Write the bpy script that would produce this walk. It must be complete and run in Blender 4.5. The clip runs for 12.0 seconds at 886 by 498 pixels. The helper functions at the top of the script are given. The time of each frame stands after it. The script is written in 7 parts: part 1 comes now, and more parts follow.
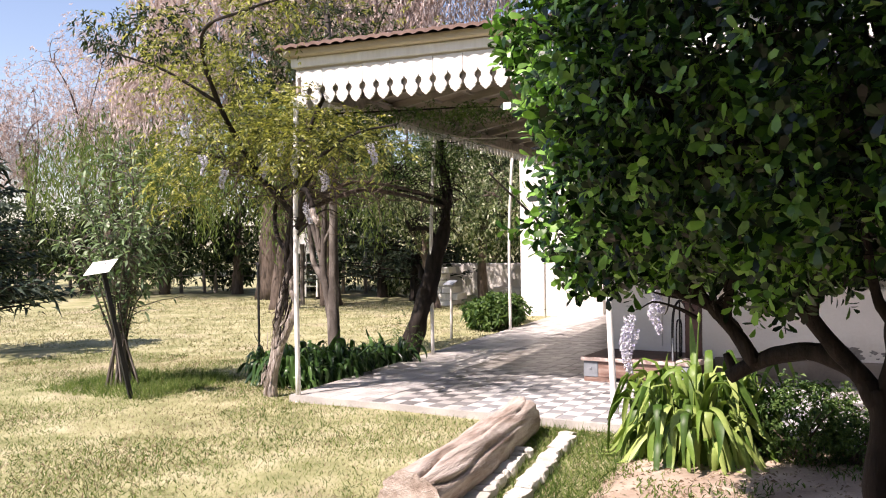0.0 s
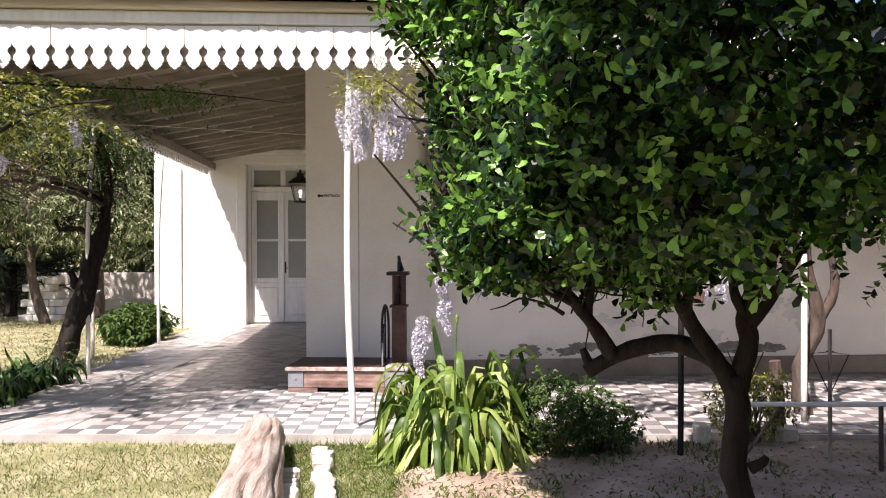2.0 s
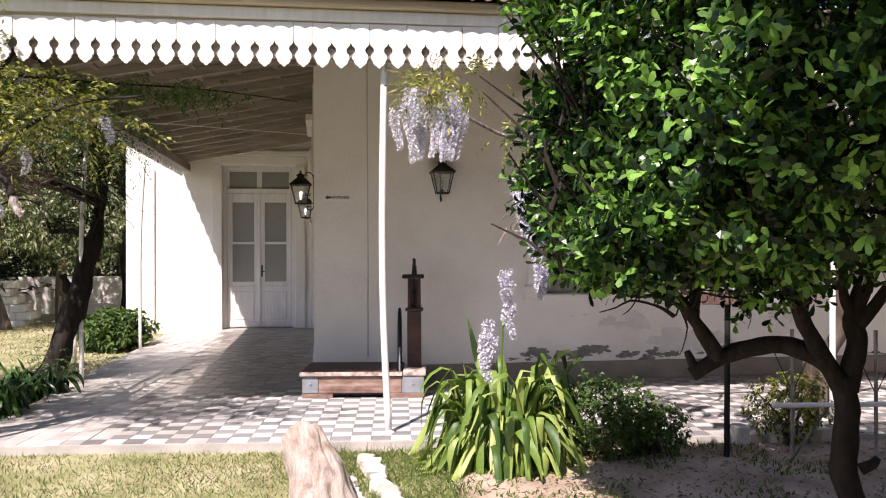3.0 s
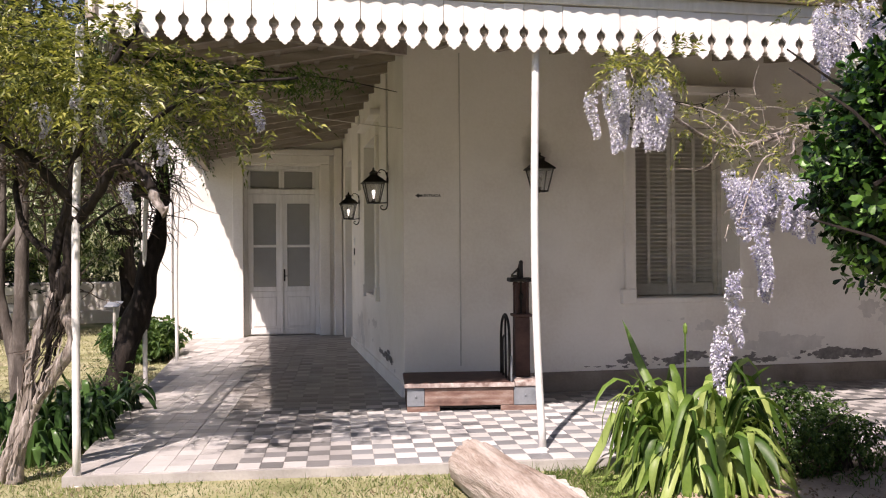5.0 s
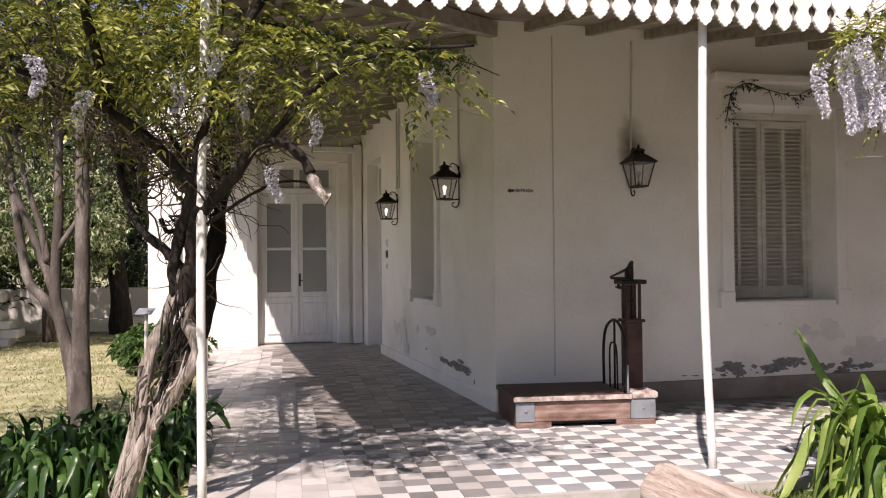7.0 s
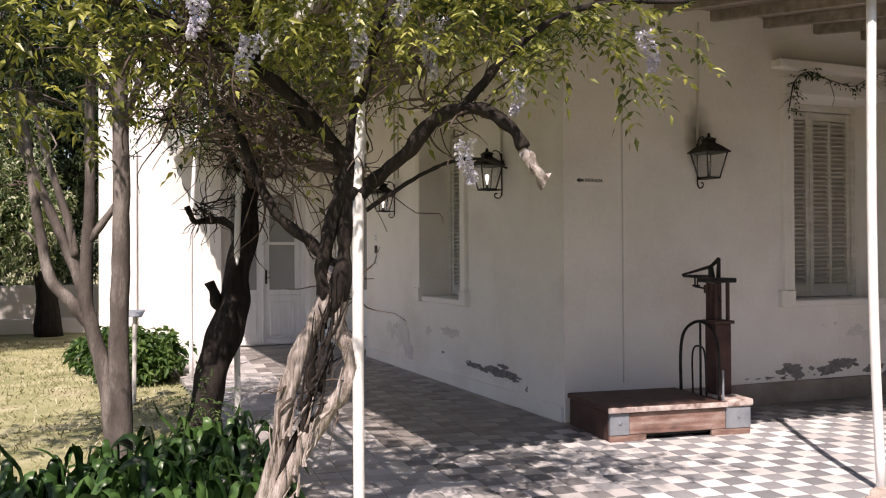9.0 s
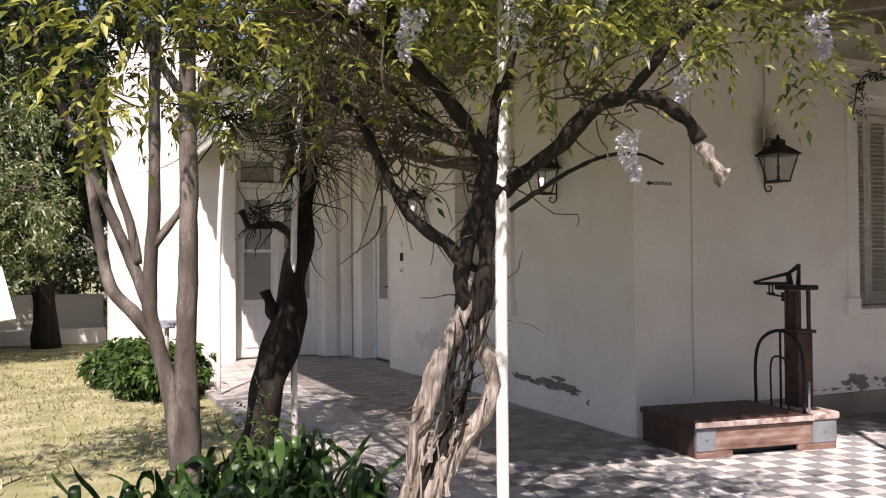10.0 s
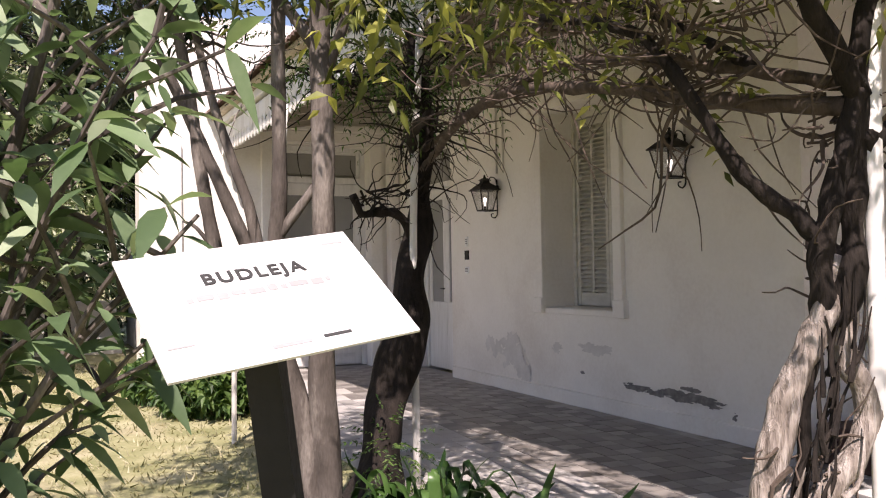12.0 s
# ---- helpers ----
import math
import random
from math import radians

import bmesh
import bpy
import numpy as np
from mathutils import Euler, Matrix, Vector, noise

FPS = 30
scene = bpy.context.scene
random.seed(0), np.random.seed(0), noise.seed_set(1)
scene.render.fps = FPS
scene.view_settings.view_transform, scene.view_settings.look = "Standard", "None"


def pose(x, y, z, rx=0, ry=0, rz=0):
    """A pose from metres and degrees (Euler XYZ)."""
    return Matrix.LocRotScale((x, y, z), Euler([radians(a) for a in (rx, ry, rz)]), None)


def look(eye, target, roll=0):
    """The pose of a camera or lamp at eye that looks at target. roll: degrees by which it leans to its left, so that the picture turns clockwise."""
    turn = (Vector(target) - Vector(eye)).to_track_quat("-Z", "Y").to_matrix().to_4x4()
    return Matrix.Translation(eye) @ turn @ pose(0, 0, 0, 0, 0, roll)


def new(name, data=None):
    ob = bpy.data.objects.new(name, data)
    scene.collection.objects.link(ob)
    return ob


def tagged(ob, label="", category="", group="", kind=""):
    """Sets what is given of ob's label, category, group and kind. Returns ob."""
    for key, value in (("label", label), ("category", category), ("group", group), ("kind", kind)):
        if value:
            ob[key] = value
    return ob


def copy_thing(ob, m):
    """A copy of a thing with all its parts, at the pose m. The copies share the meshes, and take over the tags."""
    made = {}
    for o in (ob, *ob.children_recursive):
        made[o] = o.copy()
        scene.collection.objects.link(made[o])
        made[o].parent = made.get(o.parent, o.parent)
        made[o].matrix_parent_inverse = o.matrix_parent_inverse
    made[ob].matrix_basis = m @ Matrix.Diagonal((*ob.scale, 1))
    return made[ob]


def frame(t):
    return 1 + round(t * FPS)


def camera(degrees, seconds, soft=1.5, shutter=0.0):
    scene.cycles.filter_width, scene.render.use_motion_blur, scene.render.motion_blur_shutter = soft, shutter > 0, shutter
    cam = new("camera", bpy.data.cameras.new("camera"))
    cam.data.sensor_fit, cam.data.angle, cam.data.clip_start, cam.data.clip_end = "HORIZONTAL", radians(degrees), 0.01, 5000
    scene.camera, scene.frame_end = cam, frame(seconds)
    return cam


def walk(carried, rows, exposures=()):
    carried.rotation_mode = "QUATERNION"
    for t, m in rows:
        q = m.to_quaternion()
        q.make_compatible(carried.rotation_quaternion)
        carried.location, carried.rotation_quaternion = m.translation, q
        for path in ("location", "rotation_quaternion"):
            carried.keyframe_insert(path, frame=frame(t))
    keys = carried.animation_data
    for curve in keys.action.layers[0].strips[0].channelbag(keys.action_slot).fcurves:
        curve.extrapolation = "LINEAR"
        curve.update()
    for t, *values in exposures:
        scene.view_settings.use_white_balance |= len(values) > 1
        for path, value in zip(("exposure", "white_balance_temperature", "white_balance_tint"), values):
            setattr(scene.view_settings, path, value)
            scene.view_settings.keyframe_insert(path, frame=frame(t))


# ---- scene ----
cam = camera(54.2, 12.0, soft=1.1)
PATH = [
    (0, (1.29, -0.398, 1.525), (0.489, 1.434, 1.505), -0.8),
    (0.5, (0.904, -0.332, 1.489), (0.434, 1.612, 1.473), -0.6),
    (1, (0.548, -0.354, 1.454), (0.337, 1.635, 1.448), -0.4),
    (1.5, (0.246, -0.29, 1.446), (0.263, 1.71, 1.447), -0.1),
    (2, (-0.097, -0.136, 1.446), (0.042, 1.859, 1.445), -0.2),
    (2.5, (-0.449, -0.021, 1.442), (-0.238, 1.968, 1.447), -0.2),
    (3, (-0.863, 0.05, 1.438), (-0.585, 2.03, 1.445), -0.2),
    (5, (-2.297, 0.884, 1.422), (-1.899, 2.844, 1.438), -0.4),
    (5.5, (-2.583, 1.165, 1.408), (-2.171, 3.122, 1.425), -0.5),
    (6, (-2.866, 1.396, 1.37), (-2.434, 3.349, 1.391), -0.5),
    (6.5, (-3.164, 1.69, 1.367), (-2.693, 3.634, 1.393), -0.4),
    (7, (-3.487, 1.943, 1.382), (-2.966, 3.874, 1.411), -0.5),
    (9, (-4.682, 3.208, 1.388), (-3.912, 5.054, 1.407), -0.3),
    (9.5, (-4.961, 3.525, 1.356), (-4.159, 5.357, 1.39), -0.3),
    (10, (-5.205, 3.848, 1.377), (-4.378, 5.669, 1.416), -0.4),
    (10.5, (-5.412, 4.212, 1.383), (-4.57, 6.026, 1.422), -0.4),
    (11, (-5.593, 4.535, 1.358), (-4.737, 6.342, 1.403), -0.3),
    (11.5, (-5.713, 4.871, 1.311), (-4.848, 6.673, 1.358), -0.3),
    (12, (-5.712, 5.262, 1.328), (-4.849, 7.065, 1.376), -1.0),
]
EXPOSURES = [(0.0, 1.0, 6800, 26), (2.5, 0.92, 6700, 26), (5.5, 0.55, 6800, 26), (9.0, 0.58, 6800, 26), (12.0, 0.72, 6800, 27)]
walk(cam, [(t, look(eye, target, roll)) for t, eye, target, roll in PATH], EXPOSURES)

# ---------------------------------------------------------------- world, sun
SUN_DIR = Vector((0.4, 0.69, -1.0)).normalized()      # the way the light goes
world = bpy.data.worlds.new("sky")
scene.world = world
world.use_nodes = True
wn = world.node_tree
sky = wn.nodes.new("ShaderNodeTexSky")
sky.sky_type, sky.sun_disc = "NISHITA", False
sky.sun_elevation = math.asin(-SUN_DIR.z)
sky.sun_rotation = math.atan2(-SUN_DIR.x, -SUN_DIR.y)
sky.air_density, sky.dust_density = 1.0, 0.6
wn.nodes["Background"].inputs["Strength"].default_value = 0.1
wn.links.new(sky.outputs["Color"], wn.nodes["Background"].inputs["Color"])
sun = new("sun", bpy.data.lights.new("sun", "SUN"))
sun.data.energy, sun.data.angle, sun.data.color = 5.0, radians(0.53), (1.0, 0.95, 0.86)
sun.matrix_world = look((0, 0, 30), Vector((0, 0, 30)) + SUN_DIR)

# ---------------------------------------------------------------- materials
def material(name, colors, scale=6.0, rough=0.7, bump=0.2, fine=60.0, metal=0.0, spec=0.3, stretch=(1, 1, 1), per="", stain=None):
    """Two scales of noise over a colour ramp, with a fine relief. per: 'island' or 'object' shifts the colour piece by piece."""
    m = bpy.data.materials.new(name)
    m.use_nodes = True
    nt = m.node_tree
    n, l = nt.nodes, nt.links
    b = n["Principled BSDF"]
    co = n.new("ShaderNodeTexCoord")
    mp = n.new("ShaderNodeMapping")
    mp.inputs["Scale"].default_value = stretch
    l.new(co.outputs["Object"], mp.inputs["Vector"])
    big, small = n.new("ShaderNodeTexNoise"), n.new("ShaderNodeTexNoise")
    big.inputs["Scale"].default_value, big.inputs["Detail"].default_value = scale, 6
    small.inputs["Scale"].default_value, small.inputs["Detail"].default_value = fine, 4
    for t in (big, small):
        l.new(mp.outputs["Vector"], t.inputs["Vector"])
    mix = n.new("ShaderNodeMath")
    mix.operation = "MULTIPLY_ADD"
    l.new(small.outputs["Fac"], mix.inputs[0])
    mix.inputs[1].default_value = 0.35
    sub = n.new("ShaderNodeMath")
    sub.operation = "MULTIPLY_ADD"
    l.new(big.outputs["Fac"], sub.inputs[0])
    sub.inputs[1].default_value, sub.inputs[2].default_value = 1.2, -0.28
    l.new(sub.outputs[0], mix.inputs[2])
    last = mix
    if per:
        src = n.new("ShaderNodeNewGeometry" if per == "island" else "ShaderNodeObjectInfo")
        add = n.new("ShaderNodeMath")
        add.operation = "MULTIPLY_ADD"
        l.new(src.outputs["Random Per Island" if per == "island" else "Random"], add.inputs[0])
        add.inputs[1].default_value = 0.7
        half = n.new("ShaderNodeMath")
        half.operation = "MULTIPLY_ADD"
        l.new(mix.outputs[0], half.inputs[0])
        half.inputs[1].default_value, half.inputs[2].default_value = 0.6, -0.18
        l.new(half.outputs[0], add.inputs[2])
        last = add
    ramp = n.new("ShaderNodeValToRGB")
    el = ramp.color_ramp.elements
    while len(el) < len(colors):
        el.new(0.5)
    for k, c in enumerate(colors):
        el[k].position = 0.2 + 0.6 * k / max(1, len(colors) - 1)
        el[k].color = (*c, 1)
    l.new(last.outputs[0], ramp.inputs["Fac"])
    colour = ramp.outputs["Color"]
    if stain:
        size, amount, tint = stain
        st = n.new("ShaderNodeTexNoise")
        st.inputs["Scale"].default_value, st.inputs["Detail"].default_value = size, 8
        l.new(co.outputs["Object"], st.inputs["Vector"])
        sr = n.new("ShaderNodeValToRGB")
        sr.color_ramp.elements[0].position, sr.color_ramp.elements[1].position = 0.55, 0.75
        sr.color_ramp.elements[1].color = (amount, amount, amount, 1)
        l.new(st.outputs["Fac"], sr.inputs["Fac"])
        mx = n.new("ShaderNodeMixRGB")
        l.new(sr.outputs["Color"], mx.inputs["Fac"])
        l.new(colour, mx.inputs[1])
        mx.inputs[2].default_value = (*tint, 1)
        colour = mx.outputs[0]
    l.new(colour, b.inputs["Base Color"])
    b.inputs["Roughness"].default_value, b.inputs["Metallic"].default_value = rough, metal
    b.inputs["Specular IOR Level"].default_value = spec
    if bump:
        bp = n.new("ShaderNodeBump")
        bp.inputs["Strength"].default_value, bp.inputs["Distance"].default_value = bump, 0.02
        l.new(mix.outputs[0], bp.inputs["Height"])
        l.new(bp.outputs["Normal"], b.inputs["Normal"])
    return m


def leaf_material(name, colors, rough=0.45, through_light=0.35, spec=0.3, gain_colour=(1.35, 1.5, 0.75)):
    """Leaves: a gloss of their own, and some light that comes through."""
    m = material(name, colors, scale=1.2, rough=rough, bump=0.1, fine=40, spec=spec, per="island")
    nt = m.node_tree
    n, l = nt.nodes, nt.links
    b, out = n["Principled BSDF"], n["Material Output"]
    tr, mix = n.new("ShaderNodeBsdfTranslucent"), n.new("ShaderNodeMixShader")
    src = b.inputs["Base Color"].links[0].from_socket
    gain = n.new("ShaderNodeMixRGB")
    gain.blend_type, gain.inputs["Fac"].default_value = "MULTIPLY", 1.0
    gain.inputs[2].default_value = (*gain_colour, 1)
    l.new(src, gain.inputs[1])
    l.new(gain.outputs[0], tr.inputs["Color"])
    mix.inputs["Fac"].default_value = through_light
    l.new(b.outputs[0], mix.inputs[1])
    l.new(tr.outputs[0], mix.inputs[2])
    l.new(mix.outputs[0], out.inputs["Surface"])
    return m


def glow_material(name, colour, strength):
    m = bpy.data.materials.new(name)
    m.use_nodes = True
    b = m.node_tree.nodes["Principled BSDF"]
    b.inputs["Emission Color"].default_value, b.inputs["Emission Strength"].default_value = (*colour, 1), strength
    return m


def glass_material(name, colour, rough=0.05, alpha=0.35):
    m = material(name, [colour, [c * 1.1 for c in colour]], rough=rough, bump=0.0, spec=0.6)
    m.node_tree.nodes["Principled BSDF"].inputs["Alpha"].default_value = alpha
    return m


PLASTER = material("white_plaster", [(0.69, 0.65, 0.595), (0.8, 0.772, 0.722), (0.86, 0.84, 0.8)], 1.1, 0.85, 0.25, 30, stain=(1.1, 0.4, (0.56, 0.53, 0.48)))


def add_soot(m, at, wide, high, tint):
    """A smoke stain on a wall, round a point above a lantern, ragged by noise."""
    nt = m.node_tree
    n, l = nt.nodes, nt.links
    b = n["Principled BSDF"]
    src = b.inputs["Base Color"].links[0].from_socket
    co, sub, sc, ln, ns, wob, rng_, mx = (n.new(k) for k in ("ShaderNodeTexCoord", "ShaderNodeVectorMath", "ShaderNodeVectorMath", "ShaderNodeVectorMath", "ShaderNodeTexNoise", "ShaderNodeMath", "ShaderNodeMapRange", "ShaderNodeMixRGB"))
    sub.operation, sc.operation, ln.operation, wob.operation = "SUBTRACT", "MULTIPLY", "LENGTH", "MULTIPLY_ADD"
    sub.inputs[1].default_value = at
    sc.inputs[1].default_value = (1 / wide, 1.0, 1 / high)
    ns.inputs["Scale"].default_value, ns.inputs["Detail"].default_value = 9.0, 5
    wob.inputs[1].default_value = 0.7
    rng_.inputs["From Min"].default_value, rng_.inputs["From Max"].default_value = 0.35, 1.35
    rng_.inputs["To Min"].default_value, rng_.inputs["To Max"].default_value = 0.9, 0.0
    l.new(co.outputs["Object"], sub.inputs[0])
    l.new(co.outputs["Object"], ns.inputs["Vector"])
    l.new(sub.outputs[0], sc.inputs[0])
    l.new(sc.outputs[0], ln.inputs[0])
    l.new(ns.outputs["Fac"], wob.inputs[0])
    l.new(ln.outputs["Value"], wob.inputs[2])
    l.new(wob.outputs[0], rng_.inputs["Value"])
    l.new(rng_.outputs[0], mx.inputs["Fac"])
    l.new(src, mx.inputs[1])
    mx.inputs[2].default_value = (*tint, 1)
    l.new(mx.outputs[0], b.inputs["Base Color"])


add_soot(PLASTER, (0.45, 9.53, 2.5), 0.17, 0.3, (0.1, 0.085, 0.07))

PLINTH = material("brown_stained_plinth", [(0.2, 0.165, 0.135), (0.33, 0.29, 0.25)], 3, 0.9, 0.4, 40, stain=(2.5, 0.5, (0.13, 0.11, 0.09)))
PEELED = material("peeled_plaster", [(0.13, 0.12, 0.118), (0.3, 0.285, 0.27)], 14, 0.95, 0.6, 50)
MENDED = material("patched_plaster", [(0.58, 0.558, 0.525), (0.73, 0.707, 0.668)], 6, 0.9, 0.3, 40)
WHITE_WOOD = material("white_painted_wood", [(0.66, 0.65, 0.62), (0.8, 0.79, 0.77)], 5, 0.55, 0.2, 60, stretch=(4, 4, 0.6))
FASCIA_PAINT = material("fascia_paint", [(0.74, 0.72, 0.68), (0.84, 0.83, 0.81)], 4, 0.6, 0.2, 50, per="object")
SHUTTER_WOOD = material("shutter_paint", [(0.5, 0.48, 0.42), (0.66, 0.64, 0.58)], 5, 0.6, 0.25, 60, stretch=(1, 1, 4))
CORNICE = material("cream_cornice_wood", [(0.38, 0.31, 0.22), (0.56, 0.49, 0.38)], 3, 0.7, 0.3, 40, stretch=(0.4, 4, 4))
JOIST = material("weathered_joist", [(0.22, 0.19, 0.155), (0.42, 0.37, 0.32)], 3, 0.85, 0.4, 40, stretch=(0.5, 4, 4))
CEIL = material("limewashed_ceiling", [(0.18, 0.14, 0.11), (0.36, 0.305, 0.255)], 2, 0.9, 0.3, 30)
ROOF_TILE = material("clay_roof_tile", [(0.14, 0.09, 0.075), (0.25, 0.175, 0.15)], 5, 0.85, 0.4, 40, per="object")
TILE_LIGHT = material("pale_cement_tile", [(0.5, 0.49, 0.47), (0.68, 0.665, 0.645)], 4, 0.5, 0.12, 50, per="object", stain=(1.3, 0.45, (0.36, 0.345, 0.325)))
TILE_DARK = material("grey_cement_tile", [(0.2, 0.205, 0.21), (0.3, 0.305, 0.31)], 4, 0.5, 0.12, 50, per="object", stain=(1.3, 0.4, (0.25, 0.24, 0.23)))
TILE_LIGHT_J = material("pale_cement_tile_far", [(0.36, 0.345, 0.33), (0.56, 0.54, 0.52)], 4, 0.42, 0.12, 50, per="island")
# Gallery tiles: worn brown, and the roof's shade is put into their colour.
TILE_WORN_SHADED = material("worn_brown_tile_shaded", [(0.19, 0.172, 0.156), (0.35, 0.328, 0.305)], 4, 0.4, 0.12, 50, per="island")
TILE_WORN_SHADED_DARK = material("worn_brown_tile_shaded_dark", [(0.15, 0.137, 0.125), (0.26, 0.243, 0.226)], 4, 0.42, 0.12, 50, per="island")
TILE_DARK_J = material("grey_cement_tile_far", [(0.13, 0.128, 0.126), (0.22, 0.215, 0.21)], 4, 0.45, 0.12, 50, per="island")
CEMENT = material("worn_cement", [(0.3, 0.285, 0.265), (0.48, 0.46, 0.43)], 4, 0.85, 0.4, 50, stain=(3, 0.6, (0.2, 0.18, 0.16)))
IRON = material("black_iron", [(0.012, 0.011, 0.01), (0.035, 0.03, 0.028)], 12, 0.55, 0.2, 80, metal=0.3)
RUST = material("brown_painted_iron", [(0.045, 0.025, 0.022), (0.1, 0.055, 0.046)], 8, 0.6, 0.3, 60, metal=0.1)
SCALE_WOOD = material("worn_red_wood", [(0.11, 0.055, 0.045), (0.23, 0.145, 0.115), (0.38, 0.31, 0.27)], 4, 0.75, 0.35, 50, stretch=(1, 4, 5), stain=(6, 0.6, (0.06, 0.04, 0.035)))
CHIPPED = material("chipped_pale_paint", [(0.14, 0.08, 0.065), (0.36, 0.29, 0.26), (0.58, 0.53, 0.49)], 14, 0.75, 0.5, 50)
SCALE_STEEL = material("grey_blue_corner_plate", [(0.16, 0.18, 0.2), (0.28, 0.3, 0.32)], 8, 0.6, 0.2, 50, metal=0.2)
POLE_PAINT = material("white_pole_paint", [(0.72, 0.71, 0.69), (0.84, 0.83, 0.81)], 6, 0.5, 0.15, 50, stain=(7, 0.5, (0.4, 0.36, 0.32)))
SIGN_WHITE = material("white_board", [(0.8, 0.8, 0.79), (0.86, 0.86, 0.85)], 2, 0.45, 0.03, 40)
SIGN_INK = material("black_ink", [(0.03, 0.03, 0.03), (0.06, 0.06, 0.06)], 8, 0.7, 0.0)
SIGN_PALE = material("pale_ink", [(0.3, 0.3, 0.3), (0.38, 0.38, 0.38)], 8, 0.7, 0.0)
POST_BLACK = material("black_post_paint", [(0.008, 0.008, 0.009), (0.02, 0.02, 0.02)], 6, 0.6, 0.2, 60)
PANE = glass_material("window_pane", (0.3, 0.3, 0.29), 0.08, 0.9)
LAMP_GLASS = glass_material("lamp_glass", (0.5, 0.5, 0.48), 0.1, 0.3)
BULB = glow_material("bulb", (1.0, 0.95, 0.86), 1.6)
BARK = material("brown_bark", [(0.05, 0.037, 0.03), (0.15, 0.115, 0.092)], 7, 0.9, 0.8, 45, stretch=(3, 3, 0.7))
BARK_DARK = material("dark_vine_bark", [(0.007, 0.0055, 0.0047), (0.035, 0.027, 0.022)], 7, 0.9, 0.9, 45, stretch=(3, 3, 0.7))
BARK_PALE = material("pale_vine_bark", [(0.1, 0.08, 0.066), (0.33, 0.285, 0.25), (0.56, 0.51, 0.47)], 9, 0.9, 1.0, 55, stretch=(5, 5, 0.6))
BARK_SMOOTH = material("smooth_grey_bark", [(0.05, 0.042, 0.036), (0.11, 0.094, 0.082), (0.29, 0.26, 0.23)], 4, 0.88, 0.6, 45, stretch=(2.5, 2.5, 0.7), stain=(5, 0.5, (0.04, 0.032, 0.026)))
LOG_WOOD = material("debarked_log", [(0.24, 0.18, 0.14), (0.42, 0.35, 0.3), (0.58, 0.52, 0.47)], 5, 0.9, 0.9, 40, stretch=(3, 0.4, 3), stain=(6, 0.35, (0.24, 0.16, 0.12)))
STONE = material("whitewashed_stone", [(0.5, 0.47, 0.42), (0.72, 0.69, 0.64)], 5, 0.85, 0.5, 40, per="object")
LEAF_GLOSSY = leaf_material("glossy_dark_leaf", [(0.004, 0.013, 0.004), (0.024, 0.07, 0.015), (0.2, 0.4, 0.075)], 0.3, 0.24, 0.32, (1.2, 1.5, 0.7))
LEAF_VINE = leaf_material("vine_leaf", [(0.055, 0.07, 0.017), (0.2, 0.225, 0.05), (0.46, 0.45, 0.13)], 0.38, 0.36, 0.45, (1.3, 1.35, 0.7))
LEAF_STRAP = leaf_material("strap_leaf", [(0.04, 0.09, 0.014), (0.14, 0.23, 0.04), (0.34, 0.42, 0.13)], 0.46, 0.2, 0.35)
LEAF_STRAP_DARK = leaf_material("dark_strap_leaf", [(0.012, 0.035, 0.009), (0.035, 0.085, 0.02), (0.075, 0.15, 0.04)], 0.35, 0.15, 0.4)
LEAF_BUSH = leaf_material("bush_leaf", [(0.03, 0.07, 0.02), (0.07, 0.13, 0.035), (0.12, 0.19, 0.05)], 0.5, 0.3)
LEAF_GREY = leaf_material("grey_green_leaf", [(0.08, 0.13, 0.06), (0.18, 0.26, 0.135), (0.36, 0.43, 0.29)], 0.5, 0.25, 0.3, (1.15, 1.4, 0.8))
LEAF_PALE = leaf_material("blossom_flecked_leaf", [(0.04, 0.07, 0.025), (0.16, 0.21, 0.09), (0.62, 0.62, 0.48)], 0.6, 0.3)
LEAF_WILLOW = leaf_material("willow_leaf", [(0.06, 0.1, 0.025), (0.12, 0.17, 0.05), (0.18, 0.22, 0.08)], 0.55, 0.4)
LEAF_PINE = leaf_material("blue_green_needles", [(0.02, 0.034, 0.024), (0.05, 0.075, 0.055), (0.1, 0.13, 0.1)], 0.7, 0.12, 0.2)
LEAF_DARKTREE = leaf_material("dark_tree_leaf", [(0.01, 0.02, 0.008), (0.032, 0.052, 0.02), (0.075, 0.1, 0.045)], 0.6, 0.2, 0.2)
LEAF_DRY = leaf_material("dry_pinkish_catkin", [(0.36, 0.28, 0.25), (0.55, 0.46, 0.43), (0.7, 0.62, 0.6)], 0.8, 0.35, 0.2, (1.0, 0.97, 0.97))
PETAL = leaf_material("lilac_petal", [(0.46, 0.45, 0.6), (0.76, 0.75, 0.81), (0.9, 0.9, 0.91)], 0.6, 0.3, 0.2, (1.0, 1.0, 1.02))
GRASS_BLADE = leaf_material("grass_blade", [(0.15, 0.15, 0.06), (0.36, 0.335, 0.19), (0.6, 0.555, 0.4)], 0.7, 0.25, 0.2, (1.1, 1.1, 0.85))
GRASS_GREEN = leaf_material("green_grass_blade", [(0.045, 0.085, 0.018), (0.11, 0.165, 0.04), (0.2, 0.25, 0.08)], 0.6, 0.3, 0.2)
LITTER = leaf_material("dry_litter", [(0.16, 0.11, 0.07), (0.3, 0.23, 0.16), (0.42, 0.35, 0.25)], 0.85, 0.1)
SOIL = material("ground_soil", [(0.23, 0.175, 0.13), (0.38, 0.3, 0.23), (0.52, 0.43, 0.35)], 2.5, 0.95, 0.6, 50)
